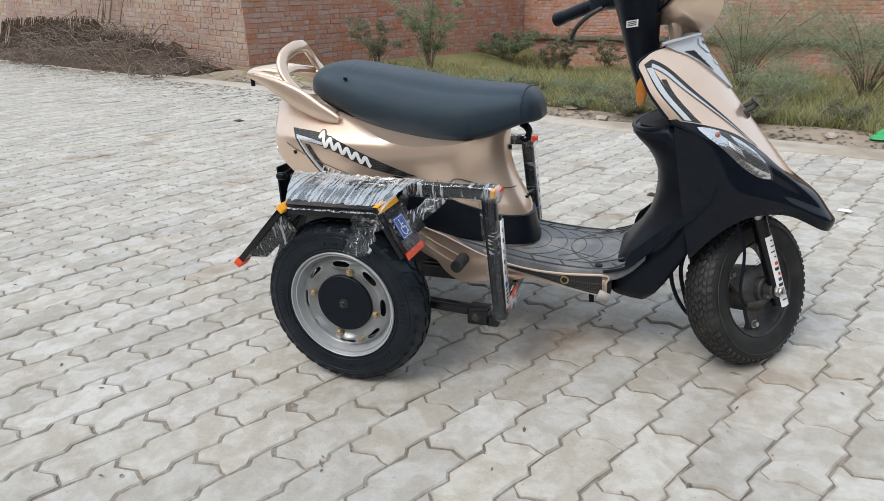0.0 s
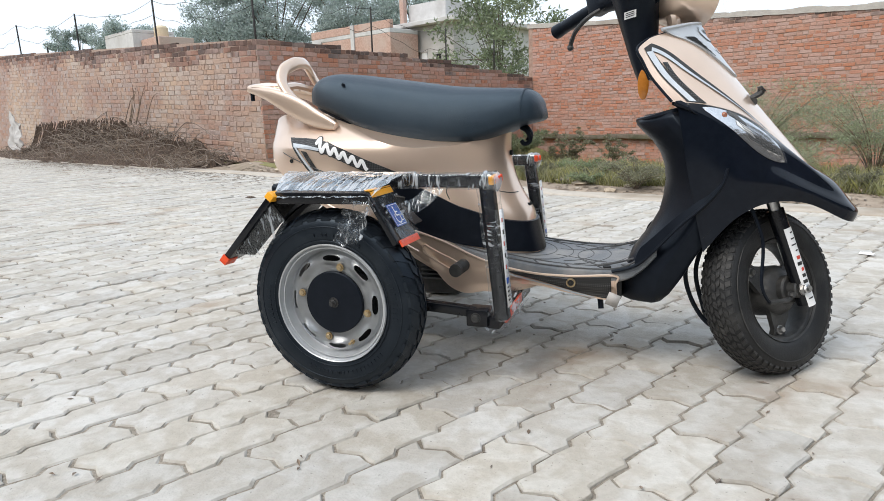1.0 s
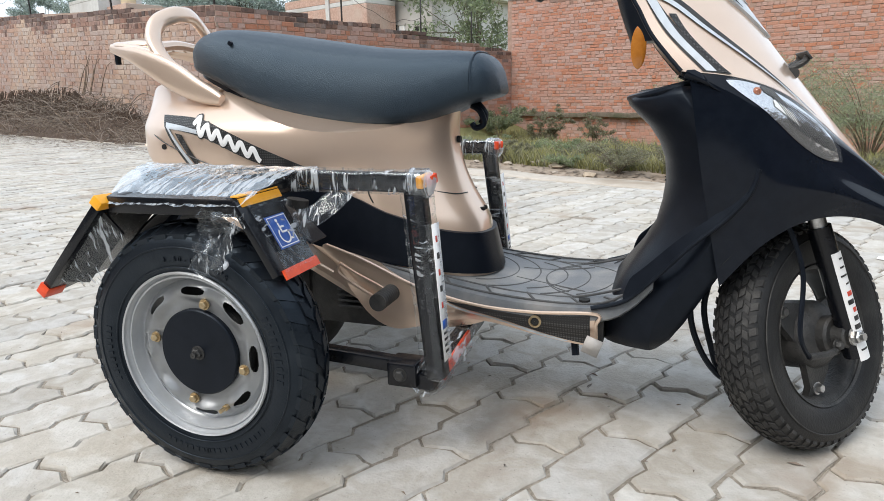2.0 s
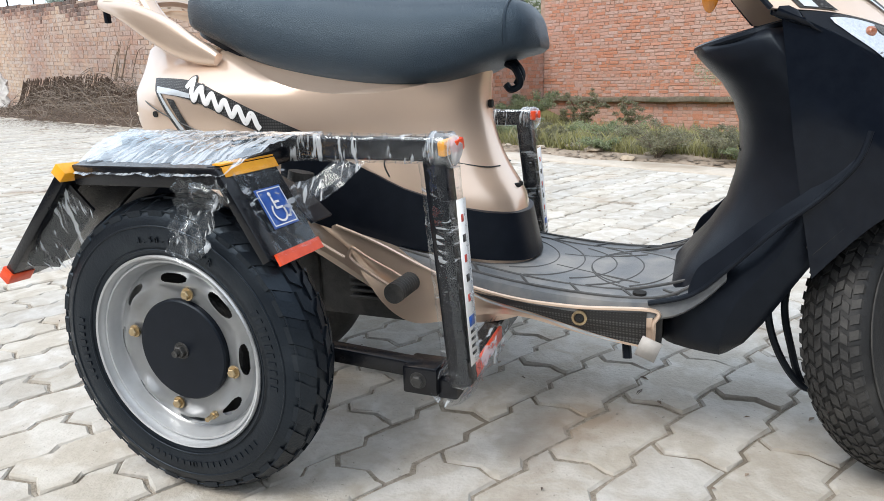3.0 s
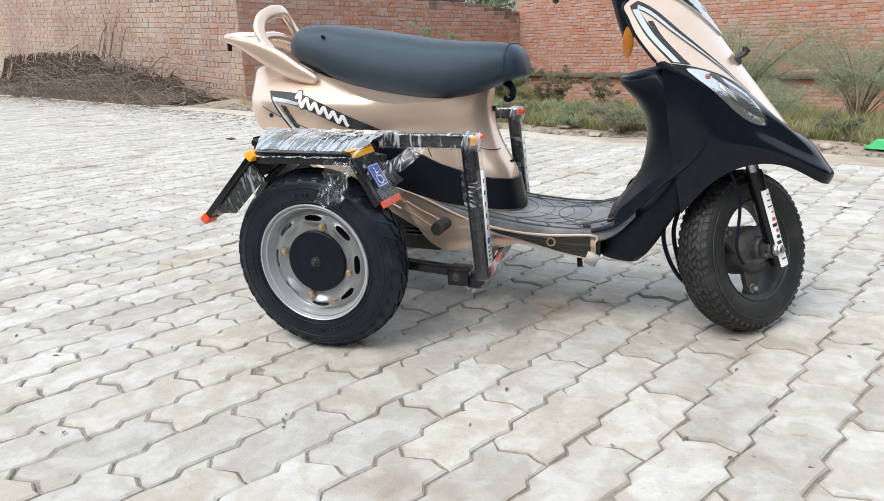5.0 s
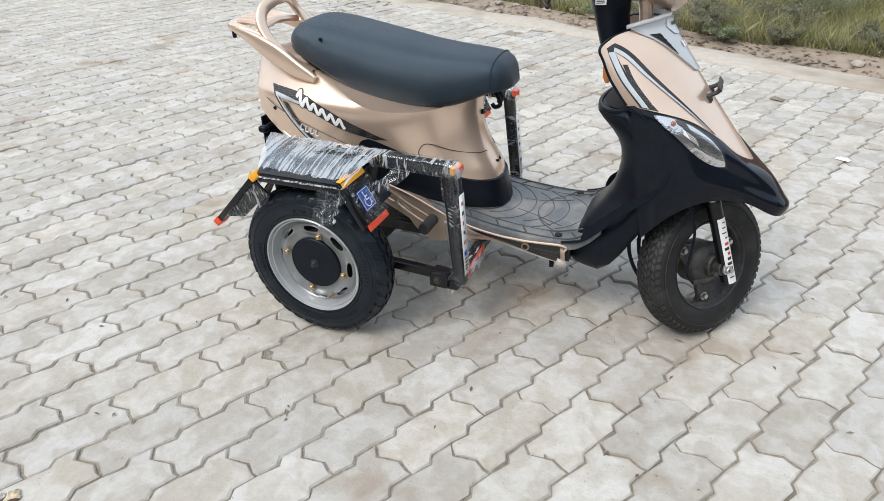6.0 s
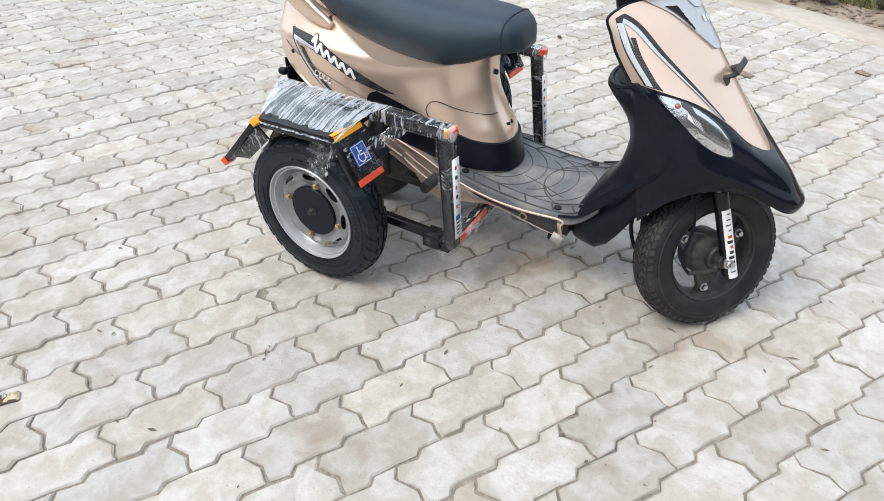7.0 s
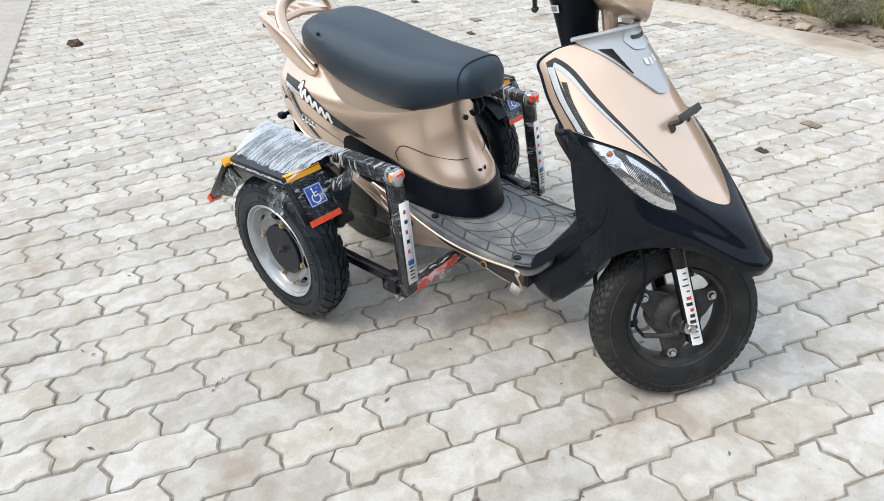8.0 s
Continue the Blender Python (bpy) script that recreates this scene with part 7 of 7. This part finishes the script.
END = [(0.0, 0.007), (0.24, -0.012), (0.62, 0.013), (0.86, 0.006), (1.0, 0.007)]


def paver_outline():
    """The outline of one paver about its rear left corner, counter-clockwise."""
    pts = []
    for a, off in END:
        pts.append((a * PW + side_wave(0) * (1 - a), off))
    brk = [0.40 * PL / 2, 0.56 * PL / 2, PL / 2, 1.40 * PL / 2, 1.56 * PL / 2]
    for s in brk:
        pts.append((PW + side_wave(s), s + 0.007))
    for a, off in reversed(END):
        pts.append((a * PW, PL + off))
    for s in reversed(brk):
        pts.append((side_wave(s), s + 0.007))
    return pts


OUT = np.array(paver_outline())
CEN = OUT.mean(axis=0)


def shrink(pts, d):
    """The outline moved inwards by d."""
    n = len(pts)
    res = []
    for i in range(n):
        a, b, c = pts[i - 1], pts[i], pts[(i + 1) % n]
        e1, e2 = (b - a) / (np.linalg.norm(b - a) + 1e-9), (c - b) / (np.linalg.norm(c - b) + 1e-9)
        nrm = np.array([-e1[1] - e2[1], e1[0] + e2[0]])
        ln = np.linalg.norm(nrm)
        res.append(b + nrm / ln * d / max(0.6, ln / 2))
    return np.array(res)


def paver_mesh(seed):
    rng = np.random.default_rng(seed)
    g = GAP / 2 + rng.uniform(0.0, 0.0012)
    lo, mid, hi = shrink(OUT, g), shrink(OUT, g + 0.0004), shrink(OUT, g + 0.0040)
    lo, mid, hi = [p + rng.normal(scale=0.0010, size=p.shape) for p in (lo, mid, hi)]
    n = len(OUT)
    v = [(*(p - CEN), -0.05) for p in lo] + [(*(p - CEN), -0.0042 + rng.normal() * 0.0008) for p in mid] + [(*(p - CEN), 0.0 + rng.normal() * 0.0003) for p in hi]
    f = []
    for k in range(2):
        for i in range(n):
            j = (i + 1) % n
            f.append((k * n + i, k * n + j, (k + 1) * n + j, (k + 1) * n + i))
    f.append(tuple(range(2 * n, 3 * n)))
    return v, f


VARIANTS = [paver_mesh(i) for i in range(9)]
PMESH = []
for vts, fcs in VARIANTS:
    me = bpy.data.meshes.new("paver")
    me.from_pydata([tuple(map(float, q)) for q in vts], [], fcs)
    me.materials.append(PAVER)
    PMESH.append(me)
rngp = np.random.default_rng(17)
far_v, far_f, count = [], [], 0
cells = []
for k in range(-182, 56):
    u = U0 + k * PW
    off = V0 + (PL / 2 if k % 2 else 0.0)
    for j in range(-26, 18):
        v = off + j * PL
        cu, cv = u + CEN[0], v + CEN[1]
        cu, cv = cu * math.cos(LAY) - cv * math.sin(LAY), cu * math.sin(LAY) + cv * math.cos(LAY)
        if cv + PL / 2 > EDGE + 0.17 or cv < -5.5 or cu > 6.9:
            continue
        if cu < -2.95 and cv < -1.50:
            continue
        near = math.hypot(cu - 0.55, cv + 0.35)
        cells.append((near, cu, cv))
cells.sort()
base = 0
for i, (near, cu, cv) in enumerate(cells):
    dz = rngp.normal() * 0.0016
    tx, ty = rngp.normal() * 0.006, rngp.normal() * 0.004
    rz = LAY + rngp.normal() * 0.007
    var = int(rngp.integers(0, 9))
    if i < 300:
        ob = new("paver", PMESH[var])
        ob.parent = pav
        ob.matrix_local = Matrix.Translation((cu, cv, dz)) @ Euler((tx, ty, rz)).to_matrix().to_4x4()
    else:
        vts, fcs = VARIANTS[var]
        q = np.array(vts)
        q[:, 2] += q[:, 0] * -ty + q[:, 1] * tx + dz
        c, s = math.cos(rz), math.sin(rz)
        q[:, :2] = q[:, :2] @ np.array([[c, s], [-s, c]]) + (cu, cv)
        far_v.append(q)
        far_f += [tuple(a + base for a in fc) for fc in fcs]
        base += len(vts)
me = bpy.data.meshes.new("far_pavers")
me.from_pydata(np.concatenate(far_v).tolist(), [], far_f)
me.materials.append(PAVER_S)
ob = new("far_pavers", me)
ob.parent = pav
ob["kind"] = "stuff"


# ---- bricks ----
def brick_mesh(name, ln, dep, high, mat, seed):
    bm = box(-ln / 2, 0, -high / 2, ln / 2, dep, high / 2, 0.005, 1)
    r = random.Random(seed)
    for v in bm.verts:
        v.co += Vector((r.gauss(0, 0.003), r.gauss(0, 0.002), r.gauss(0, 0.003)))
    me = bpy.data.meshes.new(name)
    bm.to_mesh(me)
    bm.free()
    me.materials.append(mat)
    return me


def lay(wall, span, z_low, z_top, place, mats, near, budget, seed, rise, long, aged, holes=()):
    """Courses of bricks on one face. place(s, z): the yard matrix of a brick at s along the wall; rise: height of a course; aged: depth of the black top."""
    r = random.Random(seed)
    half, tall = long * 0.48, rise - 0.0095
    pieces = []
    z, course = z_low, 0
    while z < z_low + 4:
        header = course % 2 == 1
        ln = half if header else long
        s = span[0] + (0.0 if not header else -0.06) - r.uniform(0, 0.05)
        while s < span[1]:
            l2 = ln * r.uniform(0.94, 1.04)
            if r.random() < 0.12:
                l2 = half if not header else long
            a, b = max(s, span[0]), min(s + l2, span[1])
            mid = (a + b) / 2
            if b - a > 0.04 and z + rise / 2 < z_top(mid) + 0.01 and not any(abs(mid - h[0]) < 0.07 and abs(z - h[1]) < 0.045 for h in holes):
                age = 1.3 - (z_top(mid) - z) / (aged * (1 + 0.75 * noise.noise(Vector((mid * 0.8, 0, seed))))) + r.gauss(0, 0.12)
                soot = 2 if age > 0.78 else 1 if age > 0.25 else 0
                pieces.append((near(mid, z), mid, z + r.gauss(0, 0.0034) + 0.009 * noise.noise(Vector((mid * 0.9, course, seed))), b - a - 0.009 - abs(r.gauss(0, 0.004)), soot, r.gauss(0, 0.0022), r.gauss(0, 0.008)))
            s += l2
        z += rise
        course += 1
    pieces.sort(key=lambda q: q[0])
    stock = {}
    skins = (mats[0], BRICK_DIM, BRICK_SOOT)
    soft = {0: ([], [], mats[1]), 1: ([], [], BRICK_DIM_S), 2: ([], [], BRICK_SOOT_S)}
    for i, (_, s, z, ln, soot, out, tilt) in enumerate(pieces):
        m = place(s, z) @ Matrix.Translation((0, out, 0)) @ Matrix.Rotation(tilt, 4, 'Y')
        if i < budget:
            key = (round(ln / 0.025), soot, i % 2)
            if key not in stock:
                stock[key] = brick_mesh("brick", max(0.04, key[0] * 0.025), 0.05, tall, skins[soot], len(stock))
            ob = new("brick", stock[key])
            ob.parent = wall
            ob.matrix_local = m
        else:
            vs_, fs_, _m = soft[soot]
            k = len(vs_)
            e = 0.004
            for x, y, zz in ((-ln / 2, e, -tall / 2), (ln / 2, e, -tall / 2), (ln / 2, e, tall / 2), (-ln / 2, e, tall / 2)):
                vs_.append(tuple(m @ Vector((x + r.gauss(0, 0.004), y + 0.0, zz + r.gauss(0, 0.0035)))))
            for x, y, zz in ((-ln / 2 + e, 0, -tall / 2 + e), (ln / 2 - e, 0, -tall / 2 + e), (ln / 2 - e, 0, tall / 2 - e), (-ln / 2 + e, 0, tall / 2 - e)):
                vs_.append(tuple(m @ Vector((x, y, zz))))
            for x, y, zz in ((-ln / 2, 0.05, -tall / 2), (ln / 2, 0.05, -tall / 2), (ln / 2, 0.05, tall / 2), (-ln / 2, 0.05, tall / 2)):
                vs_.append(tuple(m @ Vector((x, y, zz))))
            fs_.append((k + 4, k + 5, k + 6, k + 7))
            for c in range(4):
                d = (c + 1) % 4
                fs_.append((k + c, k + d, k + 4 + d, k + 4 + c))
                fs_.append((k + 8 + c, k + 8 + d, k + d, k + c))
    for soot, (vs_, fs_, mt) in soft.items():
        if vs_:
            me = bpy.data.meshes.new("bricks")
            me.from_pydata(vs_, [], fs_)
            me.materials.append(mt)
            ob = new("bricks", me)
            ob.parent = wall
            ob["kind"] = "stuff"


RISE = 0.044      # the long wall's courses climb with the ground
HOLES = [(-7.74, 0.645), (-9.08, 0.645), (-10.08, 0.645), (-11.55, 0.645)]
lay(wall_left, (-22, CORNER_U), -0.67, lambda s: top_left(s) - RISE * (CORNER_U - s), lambda s, z: Matrix.Translation((s, LEFT_V, z + RISE * (CORNER_U - s))) @ Matrix.Rotation(RISE, 4, 'Y'), (BRICK_OLD, BRICK_OLD_S), lambda s, z: abs(s + 8.2) + 0.4 * abs(z - 0.9), 300, 5, 0.078, 0.225, 0.27, HOLES)
lay(wall_side, (LEFT_V + 0.001, BACK_V - 0.002), -0.5, top_rec, lambda s, z: Matrix.Translation((CORNER_U, s, z)) @ Matrix.Rotation(radians(90), 4, 'Z'),
    (BRICK_RED, BRICK_RED_S), lambda s, z: abs(s - 4.5) + 0.4 * abs(z - 1.0), 120, 6, 0.070, 0.21, 0.15)
lay(wall_back, (CORNER_U, 8.0), -0.62, lambda s: top_back(s) + 0.02, lambda s, z: Matrix.Translation((s, BACK_V, z)), (BRICK_RED, BRICK_RED_S), lambda s, z: abs(s + 4.5) + 0.6 * abs(z - 0.8), 300, 7, 0.060, 0.19, 0.12)
